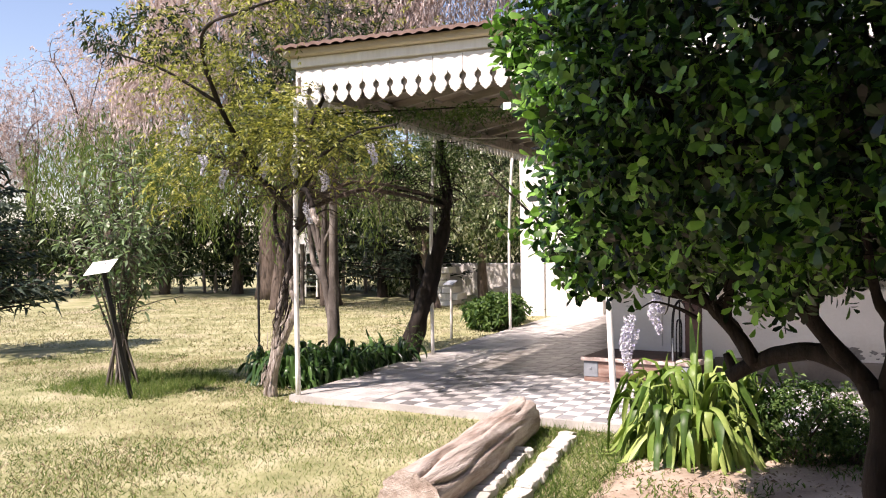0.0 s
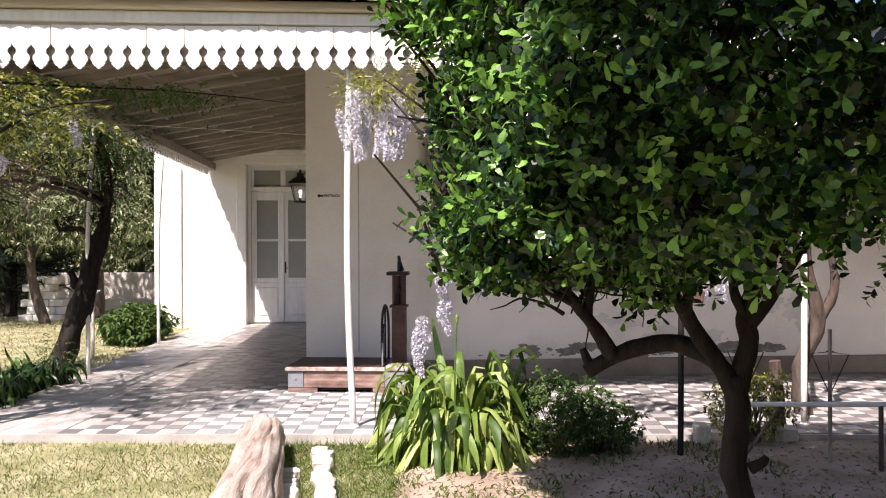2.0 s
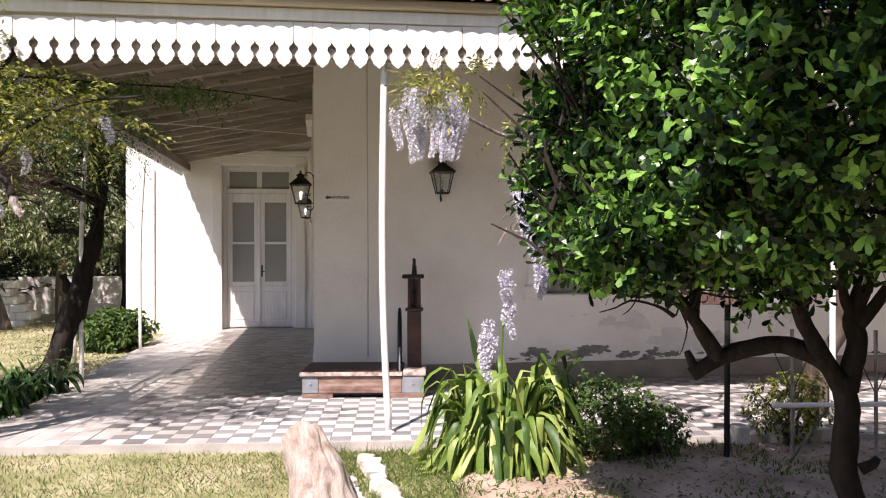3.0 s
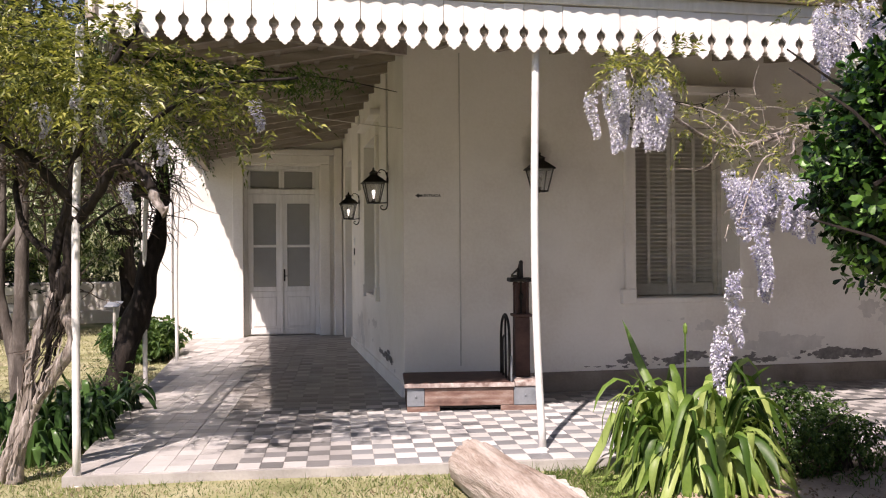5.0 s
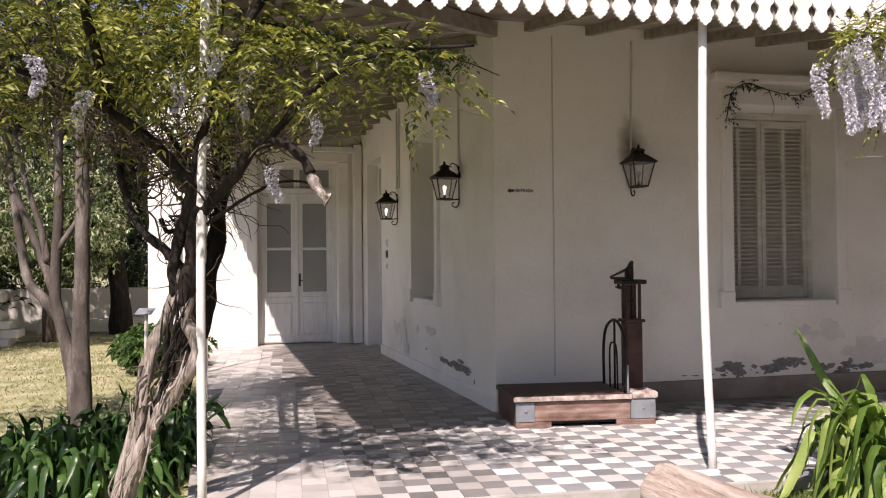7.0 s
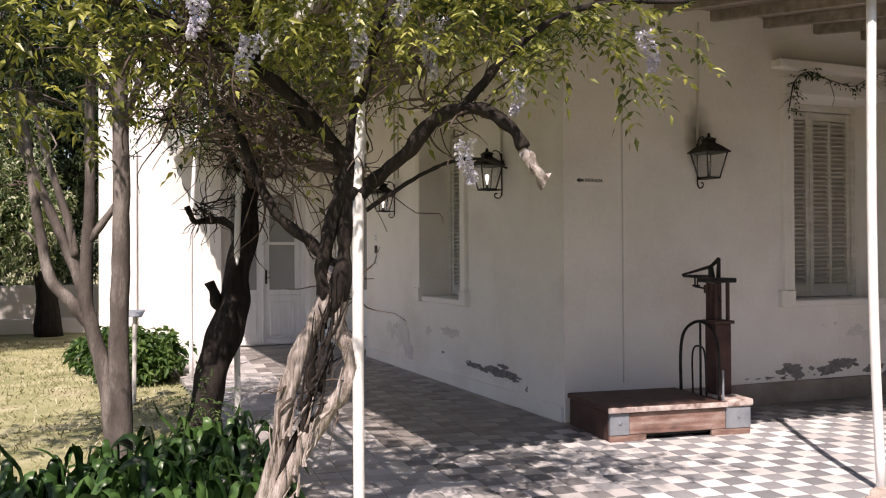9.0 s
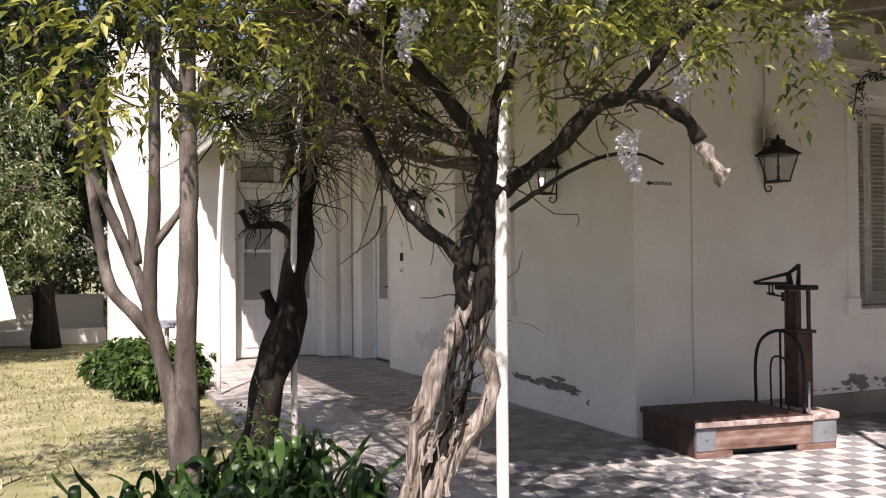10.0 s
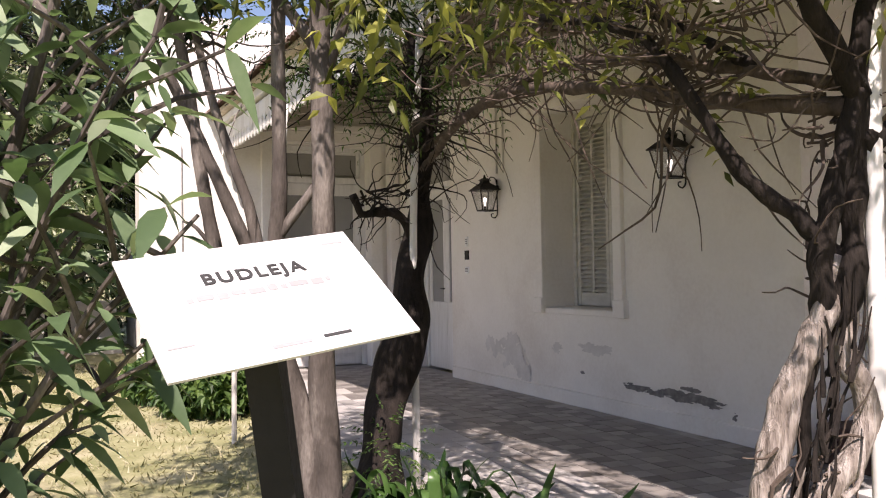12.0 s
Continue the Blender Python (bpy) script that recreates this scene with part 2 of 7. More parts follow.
FAR_WALL = material("far_whitewash", [(0.6, 0.57, 0.53), (0.74, 0.72, 0.68)], 0.8, 0.9, 0.2, 20)
WOOD_GREY = material("grey_fence_wood", [(0.2, 0.17, 0.15), (0.34, 0.3, 0.27)], 4, 0.9, 0.4, 40, stretch=(3, 3, 0.5))
CABLE = material("pale_cable", [(0.5, 0.48, 0.42), (0.6, 0.58, 0.52)], 6, 0.6, 0.0)
CONDUIT = material("grey_conduit", [(0.5, 0.48, 0.44), (0.62, 0.6, 0.56)], 6, 0.6, 0.1)


def lawn_material():
    """Dry mown grass with greener and barer patches, and bare earth on the bed beside the path of stones."""
    m = material("lawn", [(0.145, 0.16, 0.06), (0.29, 0.285, 0.145), (0.45, 0.42, 0.27)], 2.2, 0.95, 0.9, 38, stain=(0.9, 0.6, (0.44, 0.35, 0.28)))
    return m


LAWN = lawn_material()

# ---------------------------------------------------------------- builders
def thing(name, at=(0, 0, 0), label="", category="", group="", kind="", rz=0.0):
    """An Empty at a thing's base."""
    ob = new(name)
    ob.matrix_basis = pose(*at, 0, 0, rz)
    return tagged(ob, label, category, group, kind)


def mesh_of(bm, name, mat):
    me = bpy.data.meshes.new(name)
    bm.to_mesh(me)
    bm.free()
    me.materials.append(mat)
    return me


def part(name, bm, mat, parent=None, label="", smooth=False):
    me = mesh_of(bm, name, mat)
    if smooth:
        me.polygons.foreach_set("use_smooth", [True] * len(me.polygons))
    ob = new(name, me)
    ob.parent = parent
    return tagged(ob, label)


def shared(name, me, parent, m):
    """A further piece on the same mesh."""
    ob = new(name, me)
    ob.parent = parent
    ob.matrix_basis = m
    return ob


def box(x0, x1, y0, y1, z0, z1, bevel=0.0, bm=None):
    bm = bm or bmesh.new()
    made = bmesh.ops.create_cube(bm, size=1.0)
    for v in made["verts"]:
        v.co = Vector(((x0 + x1) / 2 + v.co.x * (x1 - x0), (y0 + y1) / 2 + v.co.y * (y1 - y0), (z0 + z1) / 2 + v.co.z * (z1 - z0)))
    if bevel:
        edges = {e for v in made["verts"] for e in v.link_edges}
        bmesh.ops.bevel(bm, geom=list(edges), offset=bevel, segments=2, affect="EDGES", profile=0.5)
    return bm


def prism(outline, depth, bm=None):
    """An outline in x and z, drawn out along y from 0 to depth."""
    bm = bm or bmesh.new()
    front = [bm.verts.new((x, 0, z)) for x, z in outline]
    back = [bm.verts.new((x, depth, z)) for x, z in outline]
    bm.faces.new(front)
    bm.faces.new(back[::-1])
    for k in range(len(outline)):
        j = (k + 1) % len(outline)
        bm.faces.new((front[j], front[k], back[k], back[j]))
    bmesh.ops.recalc_face_normals(bm, faces=bm.faces)
    return bm


def lathe(profile, segs=16, bm=None, at=(0, 0, 0)):
    """Rings of (radius, z) about the upright axis."""
    bm = bm or bmesh.new()
    rings = []
    for r, z in profile:
        rings.append([bm.verts.new((at[0] + r * math.cos(2 * math.pi * k / segs), at[1] + r * math.sin(2 * math.pi * k / segs), at[2] + z)) for k in range(segs)])
    for a, b in zip(rings, rings[1:]):
        for k in range(segs):
            j = (k + 1) % segs
            bm.faces.new((a[k], a[j], b[j], b[k]))
    bm.faces.new(rings[0][::-1])
    bm.faces.new(rings[-1])
    return bm


def spline(points, steps=6):
    """A smooth line through the given points."""
    p = [Vector(q) for q in points]
    p = [p[0] * 2 - p[1]] + p + [p[-1] * 2 - p[-2]]
    out = []
    for a, b, c, d in zip(p, p[1:], p[2:], p[3:]):
        for k in range(steps):
            t = k / steps
            out.append(0.5 * ((2 * b) + (c - a) * t + (2 * a - 5 * b + 4 * c - d) * t * t + (3 * b - a - 3 * c + d) * t ** 3))
    return out + [p[-2]]


def tube(bm, points, r0, r1, segs=8, rough=0.0, seed=0, power=1.0):
    """A round limb along points, from radius r0 to r1, with an uneven skin."""
    rings, n = [], len(points)
    rnd = random.Random(seed)
    off = rnd.uniform(0, 50)
    side = Vector((1, 0.3, 0.1))
    for k, p in enumerate(points):
        ahead = (points[min(k + 1, n - 1)] - points[max(k - 1, 0)]).normalized()
        u = ahead.cross(side)
        u = (u if u.length > 1e-3 else ahead.cross(Vector((0, 1, 0)))).normalized()
        w = ahead.cross(u)
        r = r0 + (r1 - r0) * (k / max(1, n - 1)) ** power
        ring = []
        for j in range(segs):
            a = 2 * math.pi * j / segs
            d = u * math.cos(a) + w * math.sin(a)
            s = 1 + rough * noise.noise((p + d * r * 1.5) * (0.45 / max(r0, 0.01)) + Vector((off, 0, 0)))
            ring.append(bm.verts.new(p + d * r * s))
        rings.append(ring)
    for a, b in zip(rings, rings[1:]):
        for j in range(segs):
            i = (j + 1) % segs
            bm.faces.new((a[j], a[i], b[i], b[j]))
    bm.faces.new(rings[0][::-1])
    bm.faces.new(rings[-1])
    return bm


def np_mesh(name, verts, faces, mat, parent=None, label="", smooth=False):
    me = bpy.data.meshes.new(name)
    me.from_pydata(verts.tolist() if hasattr(verts, "tolist") else verts, [], faces.tolist() if hasattr(faces, "tolist") else faces)
    me.materials.append(mat)
    if smooth:
        me.polygons.foreach_set("use_smooth", [True] * len(me.polygons))
    ob = new(name, me)
    ob.parent = parent
    return tagged(ob, label)


def unit(v):
    return v / np.maximum(np.linalg.norm(v, axis=-1, keepdims=True), 1e-9)


def leaf_arrays(base, way, length, width, rng, fold=0.25, droop=0.25, widest=0.45, face=None):
    """Folded, drooping leaves of eight triangles' worth of outline: six corners and a bent midrib each."""
    n = len(base)
    way = unit(way)
    length = np.broadcast_to(length, n)[:, None] * np.ones((n, 1))
    width = np.broadcast_to(width, n)[:, None] * np.ones((n, 1))
    roll = unit(rng.normal(size=(n, 3)) * (0.6 if face is None else 0.35) + (np.array([0, 0, 1.0]) if face is None else face))
    side = unit(np.cross(way, roll))
    up = np.cross(side, way)
    down = np.array([0, 0, -1.0])
    mid = base + way * length * widest
    tip = base + way * length + down * length * droop
    lift = up * width * fold
    v = np.stack([base, mid + side * width * 0.5 + lift, mid - side * width * 0.5 + lift, mid, tip], 1)
    k = np.arange(n)[:, None] * 5
    f = np.concatenate([k + np.array([[0, 3, 1]]), k + np.array([[0, 2, 3]]), k + np.array([[3, 4, 1]]), k + np.array([[2, 4, 3]])])
    return v.reshape(-1, 3), f


def foliage(name, base, way, length, width, mat, parent, rng, label="", **kw):
    v, f = leaf_arrays(base, way, length, width, rng, **kw)
    return np_mesh(name, v, f, mat, parent, label)


def join_arrays(items):
    vs, fs, k = [], [], 0
    for v, f in items:
        vs.append(v)
        fs.append(f + k)
        k += len(v)
    return np.concatenate(vs), np.concatenate(fs)

# ---------------------------------------------------------------- ground and patio
EDGE = lambda x: 6.62 - 0.085 * x            # the patio's front edge
rng = np.random.default_rng(3)
LAWN_Z = -0.07


def build_ground():
    xs = sorted(set([-400, -150, -60, -30] + [x * 0.5 for x in range(-32, 25)] + [20, 40, 100, 400]))
    ys = sorted(set([-400, -100, -30, -10] + [y * 0.5 for y in range(-8, 64)] + [45, 70, 140, 900]))
    verts, faces = [], []
    for y in ys:
        for x in xs:
            near = abs(x) < 15 and y < 31
            verts.append((x, y, LAWN_Z + (0.02 * noise.noise(Vector((x * 0.7, y * 0.7, 0))) if near else 0)))
    w = len(xs)
    for j in range(len(ys) - 1):
        for i in range(w - 1):
            a = j * w + i
            faces.append((a, a + 1, a + w + 1, a + w))
    ob = np_mesh("ground", verts, faces, LAWN, smooth=True)
    tagged(ob, "dry yellowish mown lawn with bare patches", "ground", kind="structure")


build_ground()

PATIO_X0, PATIO_X1, A_Y, B_X, C_Y = -3.62, 7.0, 9.53, -0.944, 16.76


def build_patio():
    floor = thing("floor", (0, 0, 0), "patio of worn grey and white checkered cement tiles", "floor", kind="structure")
    bm = bmesh.new()
    outline = [(PATIO_X0, EDGE(PATIO_X0)), (PATIO_X1, EDGE(PATIO_X1)), (PATIO_X1, 9.7), (-0.8, 9.7), (-0.8, 17.4), (PATIO_X0, 16.8)]
    top = [bm.verts.new((x, y, -0.006)) for x, y in outline]
    low = [bm.verts.new((x, y, -0.25)) for x, y in outline]
    bm.faces.new(top)
    for k in range(len(outline)):
        j = (k + 1) % len(outline)
        bm.faces.new((low[k], low[j], top[j], top[k]))
    part("slab", bm, CEMENT, floor, "worn cement slab with a plain border")
    return floor


FLOOR = build_patio()

# ---------------------------------------------------------------- house walls
def wall_panels(name, label, along, at, thick, spans, mat=PLASTER):
    """A wall along x or y whose face stands at `at`; spans: (from, to, low, high) of solid stretches, each a block."""
    bm = bmesh.new()
    for a, b, z0, z1 in spans:
        if along == "x":
            box(a, b, at, at + thick, z0, z1, 0, bm)
        else:
            box(at, at + thick, a, b, z0, z1, 0, bm)
    ob = part(name, bm, mat)
    return tagged(ob, label, "wall", kind="structure")


WIN_A = (1.55, 2.75, 0.96, 2.92)       # x0, x1, z0, z1
WIN_B = (11.62, 12.80, 0.93, 2.92)     # y0, y1, z0, z1
DOOR_C = (-2.71, -1.36, 0.0, 3.08)
DOOR_B = (14.98, 16.2, 0.0, 3.0)
TOP = 4.12
wall_panels("wall_south", "whitewashed plaster front wall with flaking paint near the ground", "x", A_Y, 0.5, [
    (B_X, WIN_A[0], -0.2, TOP), (WIN_A[1], 7.0, -0.2, TOP), (WIN_A[0], WIN_A[1], -0.2, WIN_A[2]), (WIN_A[0], WIN_A[1], WIN_A[3], TOP)])
wall_panels("wall_west", "whitewashed plaster side wall under the gallery, stained near the floor", "y", B_X, 0.5, [
    (A_Y + 0.5, WIN_B[0], -0.2, TOP), (WIN_B[1], DOOR_B[0], -0.2, TOP), (DOOR_B[1], C_Y, -0.2, TOP),
    (WIN_B[0], WIN_B[1], -0.2, WIN_B[2]), (WIN_B[0], WIN_B[1], WIN_B[3], TOP), (DOOR_B[0], DOOR_B[1], DOOR_B[3], TOP)])
wall_panels("wall_end", "bright whitewashed end wall with a double door", "x", C_Y, 0.45, [
    (-4.45, DOOR_C[0], -0.3, 4.7), (DOOR_C[1], -0.5, -0.3, 4.7), (DOOR_C[0], DOOR_C[1], DOOR_C[3], 4.7)])
wall_panels("wall_end_side", "whitewashed wall turning away behind the gallery", "y", -3.9, 0.45, [(C_Y + 0.45, 24.0, -0.3, TOP)])
wall_panels("wall_back", "plain whitewashed back wall of the house", "x", 24.0, 0.3, [(-3.9, 7.0, -0.3, TOP)])
wall_panels("wall_east", "plain whitewashed far side wall", "y", 7.0, 0.3, [(6.3, 24.3, -0.3, TOP)])
house_roof = part("house_roof", box(B_X + 0.1, 7.2, A_Y + 0.1, 24.2, TOP + 0.003, TOP + 0.1), ROOF_TILE)
tagged(house_roof, "plain roof over the house, behind the gallery", "roof", kind="structure")


def trim_block(name, label, *b, mat=PLASTER, bevel=0.012):
    return tagged(part(name, box(*b, bevel), mat), label, "trim", kind="structure")


# raised plaster surrounds
def window_surround(along, a0, a1, z0, z1, face):
    """Raised plaster frame, cornice, feet and sill about a window; one structure with parts."""
    t = thing("window_surround", (0, 0, 0), "raised plaster window surround with small feet and sill", "trim", kind="structure")
    w, p = 0.13, 0.045
    blocks = [("jamb", a0 - w, a0 - 0.003, z0 - 0.02, z1, p), ("jamb", a1 + 0.003, a1 + w, z0 - 0.02, z1, p), ("lintel", a0 - w, a1 + w, z1 + 0.003, z1 + 0.16, p),
              ("cornice", a0 - w - 0.1, a1 + w + 0.1, z1 + 0.23, z1 + 0.31, 0.12), ("foot", a0 - w - 0.04, a0 - 0.005, z0 - 0.06, z0 + 0.1, 0.06),
              ("foot", a1 + 0.005, a1 + w + 0.04, z0 - 0.06, z0 + 0.1, 0.06), ("sill", a0 - 0.002, a1 + 0.002, z0 - 0.06, z0 - 0.003, 0.02)]
    for name, u0, u1, v0, v1, d in blocks:
        if along == "x":
            part(name, box(u0, u1, face - d, face + 0.01, v0, v1, 0.01), PLASTER, t)
        else:
            part(name, box(face - d, face + 0.01, u0, u1, v0, v1, 0.01), PLASTER, t)
    return t


window_surround("x", *WIN_A, A_Y)
window_surround("y", *WIN_B, B_X)


def shutter_window(name, along, a0, a1, z0, z1, face):
    """A tall casement with louvred shutters, set back in its reveal."""
    win = thing(name, (0, 0, 0), "tall window closed by cream louvred wooden shutters", "window", kind="structure")
    d = 0.36
    def put(nm, u0, u1, v0, v1, w0, w1, mat, parent, bevel=0.004, label=""):
        if along == "x":
            return part(nm, box(u0, u1, face + w0, face + w1, v0, v1, bevel), mat, parent, label)
        return part(nm, box(face + w0, face + w1, u0, u1, v0, v1, bevel), mat, parent, label)
    put("backing", a0, a1, z0, z1, d + 0.06, d + 0.1, SHUTTER_WOOD, win, 0)
    put("window_frame", a0, a0 + 0.05, z0, z1, d - 0.02, d + 0.05, SHUTTER_WOOD, win)
    put("window_frame", a1 - 0.05, a1, z0, z1, d - 0.02, d + 0.05, SHUTTER_WOOD, win)
    put("window_frame", a0 + 0.05, a1 - 0.05, z1 - 0.07, z1, d - 0.02, d + 0.05, SHUTTER_WOOD, win)
    mid = (a0 + a1) / 2
    slat_me = mesh_of(box(-0.5, 0.5, -0.023, 0.023, -0.004, 0.004), "slat", SHUTTER_WOOD)
    for s0, s1 in ((a0 + 0.052, mid - 0.004), (mid + 0.004, a1 - 0.052)):
        leaf = put("shutter", s0, s0 + 0.045, z0 + 0.01, z1 - 0.075, d, d + 0.04, SHUTTER_WOOD, win)
        for u0, u1, v0, v1 in ((s1 - 0.045, s1, z0 + 0.01, z1 - 0.075), ((s0 + s1) / 2 - 0.018, (s0 + s1) / 2 + 0.018, z0 + 0.14, z1 - 0.16)):
            put("stile", u0, u1, v0, v1, d, d + 0.04, SHUTTER_WOOD, leaf)
        for v0, v1 in ((z0 + 0.012, z0 + 0.14), (z1 - 0.155, z1 - 0.078)):
            put("rail", s0 + 0.046, s1 - 0.046, v0, v1, d + 0.004, d + 0.036, SHUTTER_WOOD, leaf)
        z = z0 + 0.17
        while z < z1 - 0.17:
            c = (s0 + s1) / 2
            L = s1 - s0 - 0.09
            if along == "x":
                m = Matrix.Translation((c, face + d + 0.02, z)) @ pose(0, 0, 0, 38) @ Matrix.Diagonal((L, 1, 1, 1))
            else:
                m = Matrix.Translation((face + d + 0.02, c, z)) @ pose(0, 0, 0, 0, 0, 90) @ pose(0, 0, 0, -38) @ Matrix.Diagonal((L, 1, 1, 1))
            shared("slat", slat_me, leaf, m)
            z += 0.045
    return win


shutter_window("window_1", "x", *WIN_A, A_Y)
shutter_window("window_2", "y", *WIN_B, B_X)


def double_door():
    x0, x1, z1 = DOOR_C[0] + 0.03, DOOR_C[1] - 0.03, DOOR_C[3]
    y = 16.95
    d = thing("door_1", (0, 0, 0), "white panelled double door with glazed upper panes and transom, closed", "door", kind="structure")
    part("door_frame", box(DOOR_C[0], x0 + 0.04, y - 0.03, y + 0.08, 0, z1, 0.006), WHITE_WOOD, d)
    part("door_frame", box(x1 - 0.04, DOOR_C[1], y - 0.03, y + 0.08, 0, z1, 0.006), WHITE_WOOD, d)
    part("door_frame", box(x0 + 0.04, x1 - 0.04, y - 0.03, y + 0.08, z1 - 0.06, z1, 0.006), WHITE_WOOD, d)
    part("transom_rail", box(x0 + 0.04, x1 - 0.04, y - 0.04, y + 0.07, 2.57, 2.66, 0.01), WHITE_WOOD, d)
    mid = (x0 + x1) / 2
    part("backing", box(x0, x1, y + 0.12, y + 0.14, 0, z1), SHUTTER_WOOD, d)
    for a, b in ((x0 + 0.04, mid), (mid, x1 - 0.04)):
        part("transom_pane", box(a + 0.05, b - 0.05, y + 0.012, y + 0.02, 2.69, 2.98), PANE, d, "dusty glass")
        for u0, u1, v0, v1 in ((a, a + 0.05, 2.66, 3.02), (b - 0.05, b, 2.66, 3.02), (a + 0.05, b - 0.05, 2.985, 3.02)):
            part("transom_bar", box(u0 + 0.002, u1 - 0.002, y, y + 0.04, v0, v1, 0.004), WHITE_WOOD, d)
        leaf = part("door_leaf", box(a + 0.002, b - 0.002, y, y + 0.045, 0.012, 0.8, 0.004), WHITE_WOOD, d)
        for u0, u1, v0, v1 in ((a + 0.002, a + 0.1, 0.802, 2.565), (b - 0.1, b - 0.002, 0.802, 2.565), (a + 0.1, b - 0.1, 2.4, 2.565), (a + 0.1, b - 0.1, 1.6, 1.645), (a + 0.1, b - 0.1, 0.802, 0.885)):
            part("stile", box(u0, u1, y, y + 0.045, v0, v1, 0.004), WHITE_WOOD, leaf)
        for v0, v1 in ((0.887, 1.598), (1.647, 2.398)):
            part("pane", box(a + 0.101, b - 0.101, y + 0.015, y + 0.022, v0, v1), PANE, leaf, "dusty glass")
        part("raised_panel", box(a + 0.1, b - 0.1, y - 0.012, y + 0.003, 0.16, 0.7, 0.012), WHITE_WOOD, leaf)
        part("kick_rail", box(a + 0.03, b - 0.03, y - 0.016, y + 0.003, 0.03, 0.12, 0.006), WHITE_WOOD, leaf)
    part("astragal", box(mid - 0.022, mid + 0.022, y - 0.022, y, 0.02, 2.56, 0.006), WHITE_WOOD, d)
    h = part("lock_plate", box(mid + 0.03, mid + 0.06, y - 0.012, y + 0.001, 0.98, 1.2, 0.004), IRON, d, "dark iron lock plate")
    bm = bmesh.new()
    tube(bm, spline([(mid + 0.045, y - 0.012, 1.08), (mid + 0.045, y - 0.05, 1.08), (mid + 0.1, y - 0.055, 1.075)], 4), 0.008, 0.008, 6)
    part("door_handle", bm, IRON, h)
    return d


double_door()
# plaster surround of the double door
surround = thing("door_surround", (0, 0, 0), "stepped plaster surround and cornice of the double door", "trim", kind="structure")
for n_, b in (("jamb", (-2.9, -2.713, C_Y - 0.05, C_Y + 0.01, -0.05, 3.1)), ("jamb", (-1.357, -1.17, C_Y - 0.05, C_Y + 0.01, 0.0, 3.1)),
              ("lintel", (-2.9, -1.17, C_Y - 0.05, C_Y + 0.01, 3.103, 3.26)), ("cornice", (-3.0, -1.07, C_Y - 0.13, C_Y + 0.01, 3.263, 3.36)),
              ("pilaster", (-1.1, -0.96, C_Y - 0.16, C_Y + 0.01, 0.0, 3.4))):
    part(n_, box(*b, 0.012), PLASTER, surround)


def side_door():
    """The entrance in the side wall: a deep reveal with a white leaf that has a narrow dark pane."""
    d = thing("door_2", (0, 0, 0), "white wooden entrance door with a narrow dark glazed slit", "door", kind="structure")
    y0, y1, x = DOOR_B[0], DOOR_B[1], B_X + 0.22
    part("door_frame", box(x - 0.03, x + 0.06, y0, y0 + 0.07, 0, 3.0, 0.006), WHITE_WOOD, d)
    part("door_frame", box(x - 0.03, x + 0.06, y1 - 0.07, y1, 0, 3.0, 0.006), WHITE_WOOD, d)
    part("door_frame", box(x - 0.03, x + 0.06, y0 + 0.07, y1 - 0.07, 2.93, 3.0, 0.006), WHITE_WOOD, d)
    part("transom_rail", box(x - 0.02, x + 0.05, y0 + 0.07, y1 - 0.07, 2.42, 2.5, 0.006), WHITE_WOOD, d)
    part("transom_pane", box(x + 0.01, x + 0.02, y0 + 0.07, y1 - 0.07, 2.5, 2.93), PANE, d, "dusty glass")
    # Black sheet stands in for the unlit room behind the panes.
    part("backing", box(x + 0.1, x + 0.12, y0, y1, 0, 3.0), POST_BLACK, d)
    mid = (y0 + y1) / 2
    for a, b in ((y0 + 0.072, mid), (mid, y1 - 0.072)):
        leaf = part("door_leaf", box(x, x + 0.045, a + 0.002, b - 0.002, 0.012, 0.9, 0.004), WHITE_WOOD, d)
        for u0, u1, v0, v1 in ((a + 0.002, a + 0.09, 0.902, 2.415), (b - 0.09, b - 0.002, 0.902, 2.415), (a + 0.09, b - 0.09, 2.27, 2.415)):
            part("stile", box(x, x + 0.045, u0, u1, v0, v1, 0.004), WHITE_WOOD, leaf)
        part("pane", box(x + 0.015, x + 0.022, a + 0.09, b - 0.09, 0.902, 2.27), PANE, leaf, "dark glass")
    bm = bmesh.new()
    tube(bm, [Vector((x, mid + 0.06, 1.08)), Vector((x - 0.06, mid + 0.06, 1.08)), Vector((x - 0.065, mid - 0.05, 1.08))], 0.009, 0.009, 6)
    part("door_handle", bm, IRON, d, "dark iron handle")
    return d


side_door()

# grey plinth strips and flaked patches low on the walls
trim_block("baseboard", "grey cement plinth strip along the front wall", 0.2, 7.0, A_Y - 0.035, A_Y + 0.01, -0.01, 0.2, mat=PLINTH)
trim_block("baseboard", "pale cement plinth strip along the side wall", B_X - 0.03, B_X + 0.01, A_Y + 0.02, DOOR_B[0] - 0.02, -0.01, 0.13, mat=PLASTER)


